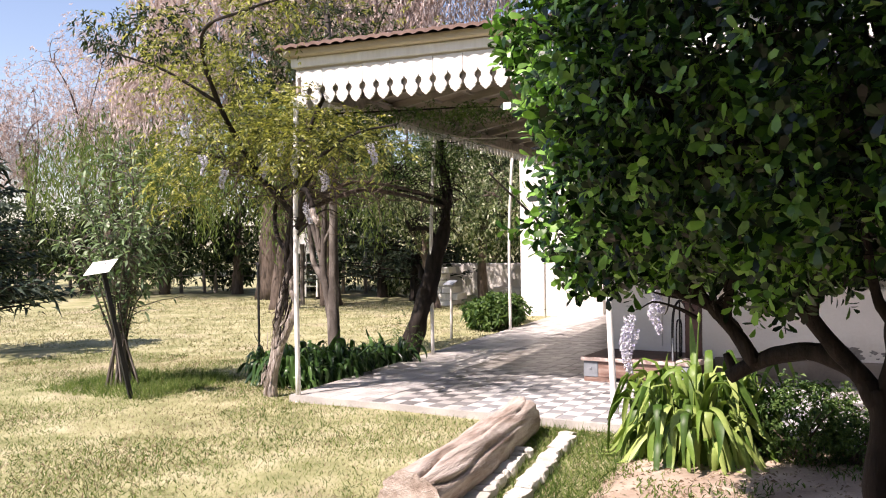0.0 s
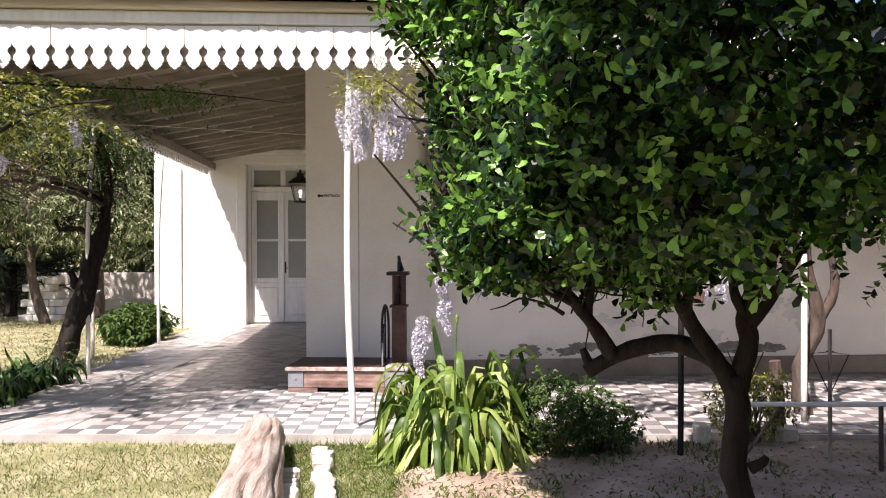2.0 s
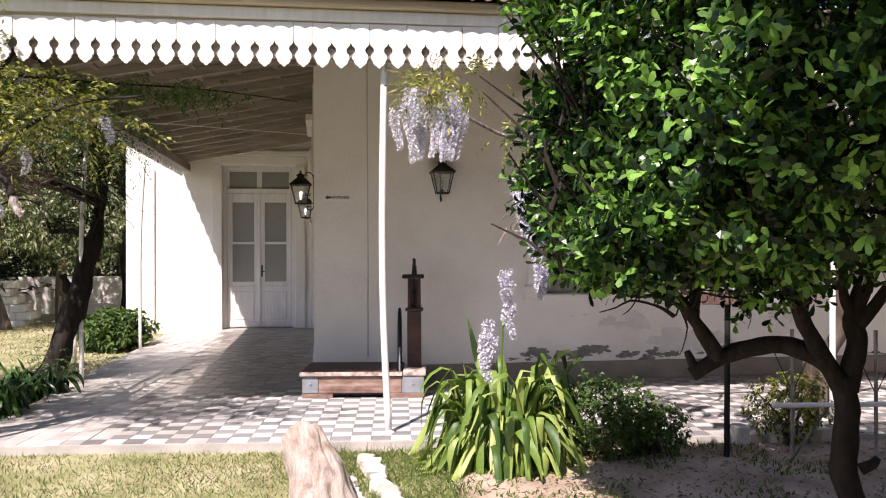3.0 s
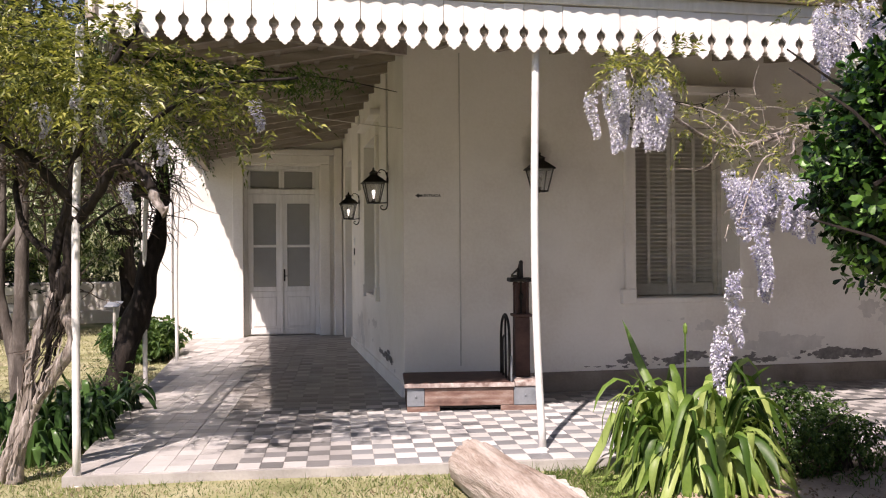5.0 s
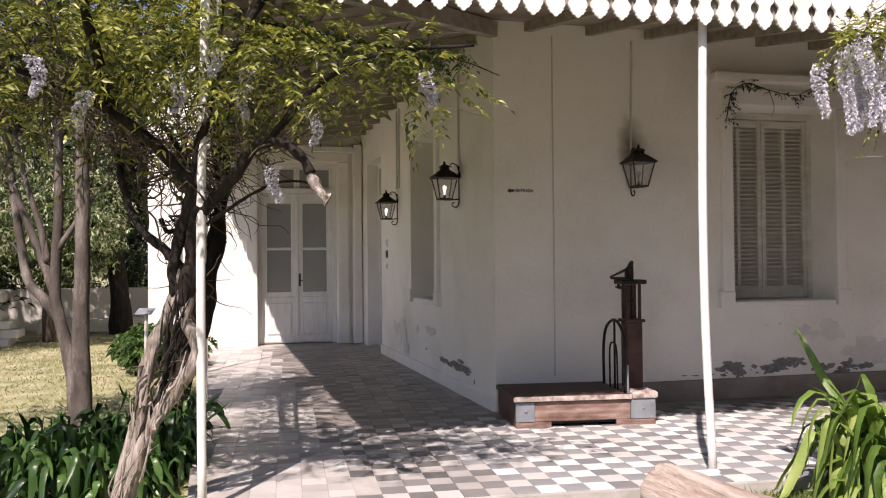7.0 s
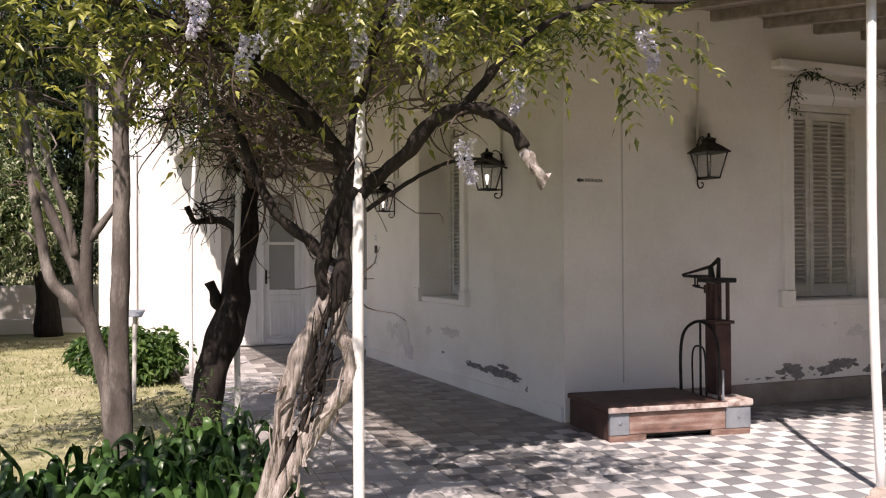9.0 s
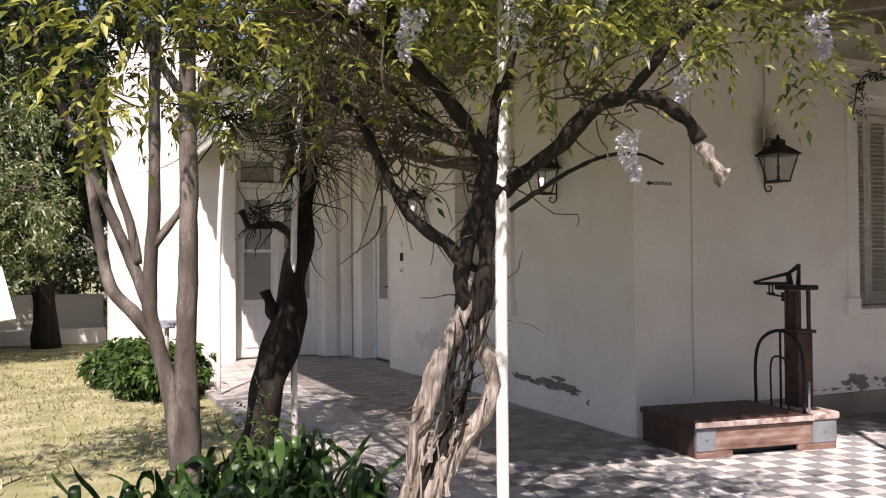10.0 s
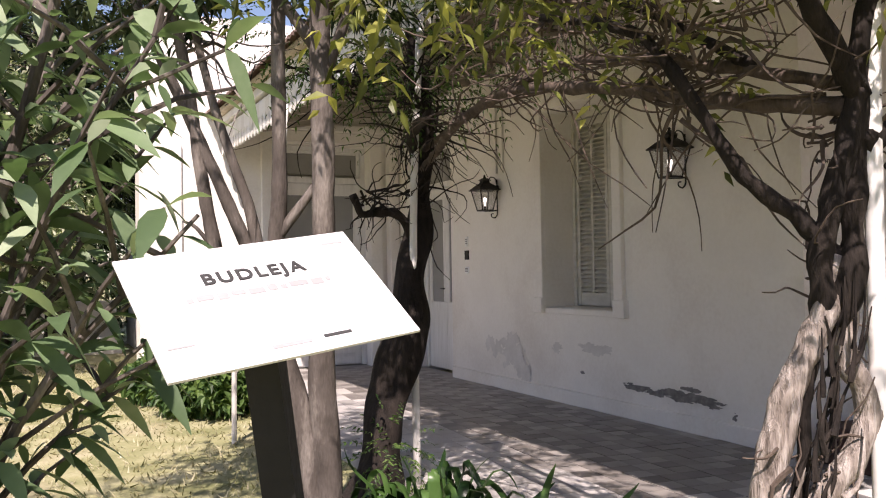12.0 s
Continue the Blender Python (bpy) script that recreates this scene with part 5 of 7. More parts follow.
def vine_by_pole():
    """The old wisteria at the gallery's corner: split pale stems, a crooked dark head, arching limbs and a leafy canopy."""
    t = thing("wisteria_vine", (-3.85, 7.0, LAWN_Z), "old wisteria with twisted pale stems arching over the gallery corner", "vine")
    o = Vector((-3.85, 7.0, LAWN_Z))
    P = lambda *q: [Vector(v) - o for v in q]
    stems = [([(-3.98, 7.12, -0.1), (-3.93, 7.12, 0.2), (-3.87, 7.1, 0.5), (-3.82, 7.08, 0.85), (-3.72, 7.04, 1.08), (-3.62, 7.0, 1.3)], 0.041, 0.034, BARK_PALE),
             ([(-3.95, 7.1, -0.1), (-3.88, 7.09, 0.3), (-3.79, 7.07, 0.5), (-3.63, 7.0, 0.75), (-3.55, 6.97, 0.88), (-3.57, 6.98, 0.97), (-3.61, 7.0, 1.08), (-3.6, 7.0, 1.25)], 0.042, 0.036, BARK_PALE),
             ([(-4.05, 7.12, -0.1), (-3.95, 7.1, 0.3), (-3.84, 7.06, 0.7), (-3.74, 7.03, 1.05), (-3.64, 7.0, 1.35)], 0.024, 0.02, BARK_PALE),
             ([(-3.88, 7.08, 0.4), (-3.74, 7.06, 0.7), (-3.72, 7.05, 0.95), (-3.66, 7.0, 1.25)], 0.02, 0.018, BARK_DARK),
             ([(-3.64, 7.02, 1.15), (-3.6, 6.99, 1.32), (-3.58, 6.99, 1.6), (-3.56, 6.98, 1.85), (-3.5, 6.95, 2.2), (-3.35, 6.92, 2.6), (-3.1, 6.88, 3.0)], 0.046, 0.02, BARK_DARK),
             ([(-3.66, 7.03, 1.12), (-3.68, 7.02, 1.35), (-3.63, 6.98, 1.6), (-3.58, 6.97, 1.82)], 0.036, 0.03, BARK_DARK),
             ([(-3.6, 7.0, 1.32), (-3.72, 7.05, 1.45), (-3.86, 7.12, 1.58), (-3.95, 7.2, 1.78), (-4.02, 7.4, 2.05), (-4.1, 7.8, 2.2)], 0.028, 0.016, BARK_DARK),
             ([(-3.57, 6.98, 1.78), (-3.66, 7.4, 1.86), (-3.7, 8.0, 2.02), (-3.7, 8.7, 2.14), (-3.62, 9.4, 2.12), (-3.48, 10.0, 2.04), (-3.4, 10.4, 1.98)], 0.028, 0.022, BARK),
             ([(-3.58, 6.99, 1.84), (-3.62, 7.5, 2.0), (-3.62, 8.3, 2.2), (-3.55, 9.2, 2.2), (-3.42, 10.3, 2.1)], 0.022, 0.018, BARK),
             ([(-3.56, 6.97, 1.66), (-3.45, 6.92, 1.74), (-3.36, 6.8, 1.85), (-3.27, 6.68, 1.98), (-3.2, 6.58, 2.02), (-3.1, 6.5, 2.0), (-3.02, 6.43, 1.92), (-2.98, 6.4, 1.84)], 0.034, 0.024, BARK_DARK),
             ([(-3.5, 6.94, 1.6), (-3.3, 6.87, 1.74), (-3.14, 6.8, 1.82), (-3.0, 6.75, 1.83), (-2.9, 6.72, 1.79)], 0.011, 0.005, BARK_DARK),
             ([(-3.56, 6.97, 1.8), (-3.9, 6.95, 2.15), (-4.4, 6.98, 2.4), (-5.0, 7.05, 2.55)], 0.034, 0.012, BARK_DARK), ([(-3.6, 7.3, 1.95), (-3.8, 7.8, 2.3), (-4.2, 8.4, 2.6)], 0.02, 0.01, BARK_DARK),
             ([(-3.2, 6.58, 2.0), (-2.95, 6.5, 2.3), (-2.6, 6.5, 2.5), (-2.1, 6.4, 2.55)], 0.022, 0.008, BARK_DARK),
             ([(-4.0, 6.97, 2.25), (-4.1, 6.5, 2.9), (-3.8, 5.9, 3.4), (-3.2, 5.7, 3.5), (-2.5, 5.6, 3.55)], 0.028, 0.008, BARK_DARK), ([(-4.1, 6.5, 2.9), (-4.5, 6.2, 3.2), (-5.0, 6.0, 3.4)], 0.018, 0.007, BARK_DARK)]
    for k, (pts, r0, r1, mat) in enumerate(stems):
        bm = bmesh.new()
        tube(bm, spline(P(*pts), 7), r0, r1, 10, 0.55, k + 30)
        part("stem", bm, mat, t, smooth=True)
    bm = bmesh.new()                      # the dry, frayed end of the sawn limb
    tube(bm, spline(P((-3.0, 6.41, 1.88), (-2.98, 6.4, 1.83), (-2.96, 6.38, 1.77), (-2.93, 6.37, 1.72), (-2.9, 6.36, 1.7)), 6), 0.024, 0.03, 12, 1.2, 77)
    part("frayed_end", bm, BARK_PALE, t)
    rr = random.Random(8)
    bm = bmesh.new()
    for s, n, L in (((-3.55, 7.06, 1.75), 16, 0.55), ((-3.86, 7.39, 1.85), 14, 0.6), ((-3.3, 6.9, 2.3), 18, 0.7), ((-4.2, 7.0, 2.4), 20, 0.9), ((-3.1, 6.6, 2.05), 8, 0.5), ((-3.66, 8.2, 2.12), 16, 0.7), ((-3.66, 9.2, 2.1), 16, 0.6), ((-3.6, 7.05, 1.25), 10, 0.35), ((-3.75, 7.05, 0.8), 8, 0.35), ((-4.3, 6.9, 2.3), 34, 0.9), ((-3.9, 7.3, 2.0), 26, 0.7), ((-3.65, 7.7, 2.0), 30, 0.7), ((-3.68, 8.7, 2.2), 26, 0.8), ((-4.0, 7.9, 2.25), 30, 0.9), ((-3.25, 6.7, 2.0), 14, 0.5)):
        tangle(bm, Vector(s) - o, n, L, rr, 0.009)
    tagged(part("shoot_tangle", bm, BARK, t), kind="stuff")
    bm = bmesh.new()                      # stringy bark and dry twigs about the lower stems
    dark = bmesh.new()
    for k in range(56):
        z = rr.uniform(0.0, 0.75) if k % 2 else rr.uniform(0.6, 1.1)
        x, y = -3.98 + 0.3 * z + rr.uniform(-0.07, 0.07), 7.07 - 0.05 * z + rr.uniform(-0.1, 0.07)
        p = Vector((x, y, z)) - o
        lean = rr.gauss(0.05, 0.03)
        tube(bm if k % 2 else dark, spline([p, p + Vector((lean * 0.4 + rr.gauss(0, 0.012), rr.gauss(0, 0.012), rr.uniform(0.05, 0.1))), p + Vector((lean + rr.gauss(0, 0.015), rr.gauss(0, 0.015), rr.uniform(0.12, 0.22)))], 3), rr.uniform(0.005, 0.013), 0.002, 5, 0.4, k)
    tagged(part("dark_bark", dark, BARK_DARK, t), kind="stuff")
    tagged(part("loose_bark", bm, BARK_PALE, t), kind="stuff")
    r = np.random.default_rng(21)
    items = []
    for n, c, radii in ((430, (-4.35, 7.0, 2.62), (1.0, 0.75, 0.55)), (300, (-3.5, 6.8, 2.62), (0.7, 0.5, 0.5)), (150, (-2.75, 6.55, 2.45), (0.75, 0.35, 0.3)), (60, (-3.7, 8.2, 2.7), (0.6, 1.1, 0.3)), (240, (-4.1, 8.6, 3.15), (0.8, 1.5, 0.28)), (90, (-4.9, 6.9, 2.15), (0.5, 0.5, 0.4)), (100, (-4.5, 6.8, 3.2), (0.8, 0.6, 0.35)), (10, (-3.95, 7.4, 1.95), (0.3, 0.4, 0.2)), (80, (-4.4, 6.2, 3.2), (0.8, 0.7, 0.35)), (100, (-3.6, 5.75, 3.5), (1.1, 0.7, 0.3)), (70, (-2.7, 5.6, 3.55), (0.7, 0.5, 0.2))):
        p, out = ball_points(n, (0, 0, 0), radii, r, 0.1, -1, 0.3)
        items.append(sprigs(p + np.array(c) - np.array(o), out * np.array([1, 1, 0.5]) + r.normal(size=(len(p), 3)) * 0.4, r, 11, 0.2, 0.055, 0.021))
    v, f = join_arrays(items)
    np_mesh("leaves", v, f, LEAF_VINE, t, "feathered yellow-green leaves")
    v, f = racemes([(-3.3, 6.62, 2.42, 0.28), (-3.65, 6.6, 2.38, 0.22), (-2.95, 6.55, 2.2, 0.2), (-4.3, 6.5, 2.4, 0.2), (-4.1, 6.55, 2.25, 0.18), (-3.15, 6.6, 1.9, 0.2), (-4.5, 6.5, 2.7, 0.2), (-3.45, 6.6, 2.5, 0.15), (-2.35, 6.4, 2.4, 0.2)], r)
    np_mesh("blossom", v - np.array(o), f, PETAL, t, "pale lilac blossom")
    return t


vine_by_pole()


def dark_vine():
    """The black-barked vine at the second pole, leaning, with a stub and a twiggy head under the eaves."""
    t = thing("dark_vine", (-3.75, 10.25, LAWN_Z), "black-barked old vine leaning against a pole, with a bare twiggy head", "vine")
    o = Vector((-3.75, 10.25, LAWN_Z))
    P = lambda *q: [Vector(v) - o for v in q]
    stems = [([(-3.95, 10.1, -0.12), (-3.82, 10.15, 0.1), (-3.75, 10.2, 0.4), (-3.65, 10.25, 0.7), (-3.58, 10.28, 1.0), (-3.51, 10.32, 1.3), (-3.42, 10.38, 1.65), (-3.38, 10.42, 2.0), (-3.4, 10.42, 2.5), (-3.45, 10.4, 2.9)], 0.155, 0.05, 1.0),
             ([(-4.05, 10.15, -0.12), (-3.9, 10.15, 0.1), (-3.72, 10.2, 0.3)], 0.09, 0.06, 1.0), ([(-3.6, 10.28, 0.95), (-3.7, 10.28, 1.08), (-3.75, 10.28, 1.2)], 0.055, 0.035, 1.0),
             ([(-3.48, 10.34, 1.5), (-3.6, 10.3, 1.68), (-3.75, 10.28, 1.7), (-3.86, 10.28, 1.68), (-3.92, 10.28, 1.8)], 0.034, 0.018, 1.0),
             ([(-3.4, 10.42, 2.0), (-3.6, 10.1, 2.15), (-3.7, 9.6, 2.2)], 0.04, 0.025, 1.0)]
    for k, (pts, r0, r1, pw) in enumerate(stems):
        bm = bmesh.new()
        tube(bm, spline(P(*pts), 7), r0, r1, 16, 0.75, k + 60, 1.1)
        part("stem", bm, BARK_DARK, t, smooth=True)
    rr = random.Random(5)
    bm = bmesh.new()
    for s, n, L in (((-3.4, 10.4, 2.2), 46, 0.7), ((-3.42, 10.4, 2.6), 46, 0.9), ((-3.8, 10.28, 1.75), 26, 0.4), ((-3.45, 10.35, 1.8), 24, 0.6), ((-3.6, 9.9, 2.3), 24, 0.8), ((-4.0, 10.2, 2.5), 26, 0.9)):
        tangle(bm, Vector(s) - o, n, L, rr, 0.011, 0.1, 0.1)
    tagged(part("twig_tangle", bm, BARK_DARK, t), kind="stuff")
    r = np.random.default_rng(31)
    items = []
    for n, c, radii in ((320, (-3.5, 10.2, 2.65), (0.7, 1.0, 0.45)), (160, (-4.1, 10.1, 2.7), (0.6, 0.8, 0.4)), (120, (-3.0, 9.6, 2.75), (0.5, 0.9, 0.2)), (60, (-3.8, 10.0, 0.25), (0.2, 0.25, 0.25))):
        p, out = ball_points(n, (0, 0, 0), radii, r, 0.1)
        items.append(sprigs(p + np.array(c) - np.array(o), out + np.array([0, 0, -0.2]), r, 9, 0.16, 0.04, 0.014))
    v, f = join_arrays(items)
    np_mesh("leaves", v, f, LEAF_BUSH, t, "small dark green leaves")
    return t


dark_vine()


def forked_tree():
    """The smooth-barked young tree in the bed: one upright stem and a second that forks into crooked arms."""
    base = Vector((-4.47, 9.23, LAWN_Z))
    t = thing("forked_tree", base, "smooth grey-barked young tree with two stems in the flower bed", "tree")
    lat = Vector((0.906, -0.423, 0))
    V = lambda s, z, d=0.0: lat * s + Vector((0, d, z + 0.07))
    stems = [([V(0.03, -0.1), V(0.03, 0.3), V(0.01, 0.8), V(0.02, 1.2), V(0.03, 1.8), V(0.02, 2.6), V(0.0, 3.6), V(-0.05, 4.6)], 0.074, 0.04),
             ([V(-0.03, -0.1), V(-0.04, 0.25), V(-0.08, 0.6), V(-0.17, 0.95), V(-0.21, 1.15), V(-0.2, 1.45), V(-0.18, 1.75), V(-0.18, 2.4), V(-0.15, 3.2)], 0.058, 0.03),
             ([V(-0.17, 0.95), V(-0.3, 1.1), V(-0.44, 1.25), V(-0.5, 1.5), V(-0.56, 1.85), V(-0.62, 2.3), V(-0.75, 2.9)], 0.045, 0.022),
             ([V(-0.21, 1.15), V(-0.28, 1.32), V(-0.4, 1.6), V(-0.55, 1.95), V(-0.8, 2.5), V(-0.95, 2.9)], 0.04, 0.02),
             ([V(-0.28, 1.4), V(-0.33, 1.65), V(-0.48, 2.1), V(-0.6, 2.6)], 0.032, 0.016), ([V(-0.19, 1.5), V(-0.1, 1.62), V(0.0, 1.75)], 0.028, 0.02),
             ([V(-0.5, 1.45), V(-0.58, 1.55), V(-0.64, 1.58)], 0.012, 0.006), ([V(0.02, 2.2), V(0.25, 2.8), V(0.5, 3.3)], 0.03, 0.012), ([V(0.0, 2.4), V(-0.3, 2.9), V(-0.4, 3.6)], 0.03, 0.012), ([V(-0.95, 2.9), V(-1.4, 3.4, -0.8), V(-1.9, 3.9, -1.5), V(-2.4, 4.3, -2.1)], 0.022, 0.008)]
    for k, (pts, r0, r1) in enumerate(stems):
        bm = bmesh.new()
        tube(bm, spline(pts, 6), r0, r1, 12, 0.18, k + 80)
        part("stem", bm, BARK_SMOOTH, t, smooth=True)
    rr = random.Random(15)
    bm = bmesh.new()
    for s, z, n in ((-0.75, 2.9, 16), (-0.9, 2.8, 16), (-0.15, 3.1, 20), (0.0, 3.6, 20), (0.4, 3.2, 14), (-0.4, 3.4, 14), (0.0, 4.5, 14), (-0.55, 2.5, 10)):
        tangle(bm, V(s, z), n, 1.0, rr, 0.012, 0.3)
    tagged(part("twig_tangle", bm, BARK_SMOOTH, t), kind="stuff")
    r = np.random.default_rng(41)
    items = []
    # The last lobe and the last limb are added to shade the lawn.
    for n, c, radii in ((800, (-0.2, 0.1, 3.9), (1.5, 1.3, 1.0)), (260, (-0.8, 0.3, 3.0), (0.7, 0.7, 0.5)), (160, (0.3, -0.2, 3.0), (0.6, 0.6, 0.4)), (220, (-2.0, -1.0, 4.2), (1.0, 0.9, 0.4))):
        p, out = ball_points(n, (0, 0, 0), radii, r, 0.2)
        items.append(leaf_arrays(*whorls(p + np.array(c), out, 6, 0.11, 0.03, r), r))
    v, f = join_arrays(items)
    np_mesh("crown", v, f, LEAF_DARKTREE, t, "sparse dark green leaves")
    return t


forked_tree()


def bush(name, at, n, radii, mat, leaf, wide, label, seed, group="", lift=1.0, stems=14, whorl=5):
    t = thing(name, at, label, "bush", group)
    r = np.random.default_rng(seed)
    rr = random.Random(seed)
    for k in range(stems):
        bm = bmesh.new()
        e = Vector((rr.gauss(0, radii[0] * 0.5), rr.gauss(0, radii[1] * 0.5), radii[2] * lift * rr.uniform(0.8, 1.6)))
        tube(bm, spline([Vector((rr.gauss(0, 0.06), rr.gauss(0, 0.06), 0)), e * 0.5 + Vector((0, 0, 0.06)), e], 3), 0.009, 0.003, 5)
        part("stem", bm, BARK, t)
    p, out = ball_points(n, (0, 0, 0), radii, r, 0.35, -0.85, 0.35, 2.0)
    p[:, 2] = np.maximum(p[:, 2] + radii[2] * lift, 0.02)
    v, f = leaf_arrays(*whorls(p, out, whorl, leaf, wide, r), r)
    np_mesh("leaves", v, f, mat, t)
    return t


bush("leafy_bush", (1.15, 6.2, LAWN_Z), 900, (0.5, 0.34, 0.3), LEAF_BUSH, 0.045, 0.024, "small dark leafy bush beside the strap plant", 51)
bush("leafy_bush", (1.55, 6.1, LAWN_Z), 300, (0.26, 0.24, 0.2), LEAF_BUSH, 0.04, 0.022, "straggly bush with a few yellow flowers", 52)
bush("leafy_bush", (2.75, 6.35, LAWN_Z), 380, (0.36, 0.26, 0.3), LEAF_VINE, 0.04, 0.022, "light green straggly bush by the patio edge", 53)
bush("mound_shrub", (-4.05, 14.1, LAWN_Z), 500, (0.55, 0.6, 0.3), LEAF_BUSH, 0.12, 0.06, "broad-leaved green mound beside the gallery", 54)
bush("mound_shrub", (-4.35, 15.2, LAWN_Z), 380, (0.45, 0.5, 0.28), LEAF_BUSH, 0.12, 0.06, "broad-leaved green mound at the end wall", 55)


def budleja():
    """The grey-green shrub behind the plaque, many thin stems and long pointed leaves in pairs."""
    t = thing("buddleia_shrub", (-6.0, 7.1, LAWN_Z), "tall loose shrub with long pointed grey-green leaves", "shrub")
    rr = random.Random(66)
    r = np.random.default_rng(66)
    tips = []
    for k in range(26):
        bm = bmesh.new()
        a = rr.uniform(0, 2 * math.pi)
        L = rr.uniform(1.1, 2.9)
        out = rr.uniform(0.15, 0.6)
        d = Vector((math.cos(a) * out, math.sin(a) * out, 0))
        pts = spline([Vector((rr.gauss(0, 0.1), rr.gauss(0, 0.1), -0.02)), d * 0.25 + Vector((0, 0, L * 0.4)), d * 0.7 + Vector((0, 0, L * 0.75)), d * 1.15 + Vector((rr.gauss(0, 0.1), rr.gauss(0, 0.1), L))], 5)
        tube(bm, pts, rr.uniform(0.012, 0.022), 0.004, 7, 0.2, k)
        tips += [(pts[j].lerp(pts[j + 1], u), (pts[j + 1] - pts[j]).normalized()) for j in range(5, len(pts) - 1) for u in (0.0, 0.5)]
        for j in range(8, len(pts) - 1):
            e = pts[j] + Vector((rr.gauss(0, 0.22), rr.gauss(0, 0.22), rr.uniform(0.05, 0.3)))
            q = e - Vector((0.548, -0.804, 1.368))
            if (q + SUN_DIR * q.dot(-SUN_DIR)).length < 0.3:
                continue
            tube(bm, [pts[j], (pts[j] + e) / 2 + Vector((0, 0, 0.02)), e], 0.007, 0.003, 5)
            tips += [(pts[j].lerp(e, u), (e - pts[j]).normalized()) for u in (0.45, 0.75, 1.0)]
        part("stem", bm, BARK_SMOOTH, t)
    B, Wy = [], []
    for p, d in tips:
        s = d.cross(Vector((rr.gauss(0, 1), rr.gauss(0, 1), rr.gauss(0, 1)))).normalized()
        for k in (1, -1, 0.3):
            B.append(p)
            Wy.append(d * 0.55 + s * k + Vector((0, 0, rr.uniform(-0.5, 0.2))))
    B, Wy = np.array(B), np.array(Wy)
    # no shoots over the sunny side of the plaque
    q = B - np.array((0.548, -0.804, 1.368))
    to_sun = -np.array(SUN_DIR)
    along = q @ to_sun
    clear = (np.linalg.norm(q - along[:, None] * to_sun, axis=1) > 0.34) | (along < -0.1)
    B, Wy = B[clear], Wy[clear]
    some = r.random(len(B)) < 0.8
    B, Wy = B[some], Wy[some]
    ln = r.uniform(0.06, 0.135, len(B))
    # long leaves of four lengthwise steps, bent over and folded along the midrib
    n = len(B)
    Wy = unit(Wy)
    side = unit(np.cross(Wy, np.array([0, 0, 1.0]) + r.normal(size=(n, 3)) * 0.4))
    V, F = [], []
    for t_, w_ in ((0.0, 0.06), (0.25, 0.8), (0.5, 1.0), (0.75, 0.65), (1.0, 0.03)):
        c = B + Wy * (ln * t_)[:, None] - np.array([0, 0, 1.0]) * (ln * 0.32 * t_ * t_)[:, None]
        w = (ln * 0.15 * w_)[:, None]
        V.append(np.stack([c - side * w + np.array([0, 0, 0.3]) * w, c, c + side * w + np.array([0, 0, 0.3]) * w], 1))
    V = np.stack(V, 1).reshape(-1, 3)
    k = np.arange(n)[:, None] * 15
    F = np.concatenate([k + np.array([[3 * j + a, 3 * j + a + 1, 3 * j + a + 4, 3 * j + a + 3]]) for j in range(4) for a in (0, 1)])
    np_mesh("leaves", V, F, LEAF_GREY, t, "long pointed grey-green leaves", smooth=True)
    return t


budleja()

# ---------------------------------------------------------------- garden signs
def plant_board():
    """The tilted white plaque that names the shrub, on a leaning black post."""
    c = Vector((-5.452, 6.296, 1.298))
    t = thing("plant_sign", (c.x, c.y, c.z), "white tilted plant-name board on a leaning black post", "sign")
    u = Vector((0.303, 0.041, 0.039)).normalized()
    w = Vector((-0.04, 0.169, 0.128)).normalized()
    n = u.cross(w).normalized()
    w = n.cross(u)
    face = Matrix((u, w, n)).transposed().to_4x4()
    b = part("board", box(-0.154, 0.154, -0.108, 0.108, -0.0015, 0.0025, 0.0006), SIGN_WHITE, t, "white printed panel")
    b.matrix_basis = face
    title = shared("lettering", text_mesh("BUDLEJA", 0.029, SIGN_INK, "lettering", spacing=1.22, bold=0.0006), b, pose(0.0, 0.046, 0.0035))
    tagged(title, "dark grey capital letters")
    bars = [(-0.03, 0.018, -0.088, 0.006, SIGN_PALE), (0.034, 0.07, -0.086, 0.005, SIGN_INK), (0.11, 0.14, 0.085, 0.004, SIGN_PALE), (-0.14, -0.11, -0.06, 0.003, SIGN_PALE)]
    x = -0.095
    for k, w_ in enumerate((0.008, 0.02, 0.013, 0.017, 0.02, 0.012, 0.008, 0.024, 0.016, 0.006)):    # the line under the title
        bars.append((x, x + w_, 0.013 + 0.002 * (k % 2), 0.008 + 0.002 * (k % 3), SIGN_PALE))
        x += w_ + 0.0045
    for x0, x1, y, h, mat in bars:
        part("text_bar", box(x0, x1, y - h / 2, y + h / 2, 0.0027, 0.0033), mat, b)
    bm = bmesh.new()
    tube(bm, [Vector((-0.005, 0.03, -0.012)), Vector((0.2, 0.19, -1.4))], 0.03, 0.03, 4)
    part("post", bm, POST_BLACK, t, "black painted post")


plant_board()


def bed_sign(at, h, rz, label, w=0.16, hgt=0.12, mat=SIGN_WHITE, post=POST_BLACK, r=0.014, tilt=50):
    t = thing("garden_sign", at, label, "sign", rz=rz)
    bm = bmesh.new()
    tube(bm, [Vector((0, 0, -0.03)), Vector((0.01, 0, h))], r, r, 8)
    part("post", bm, post, t)
    b = part("board", box(-w / 2, w / 2, -hgt / 2, hgt / 2, -0.004, 0.004, 0.0015), mat, t)
    b.matrix_basis = pose(0, -0.01, h + 0.01, tilt)


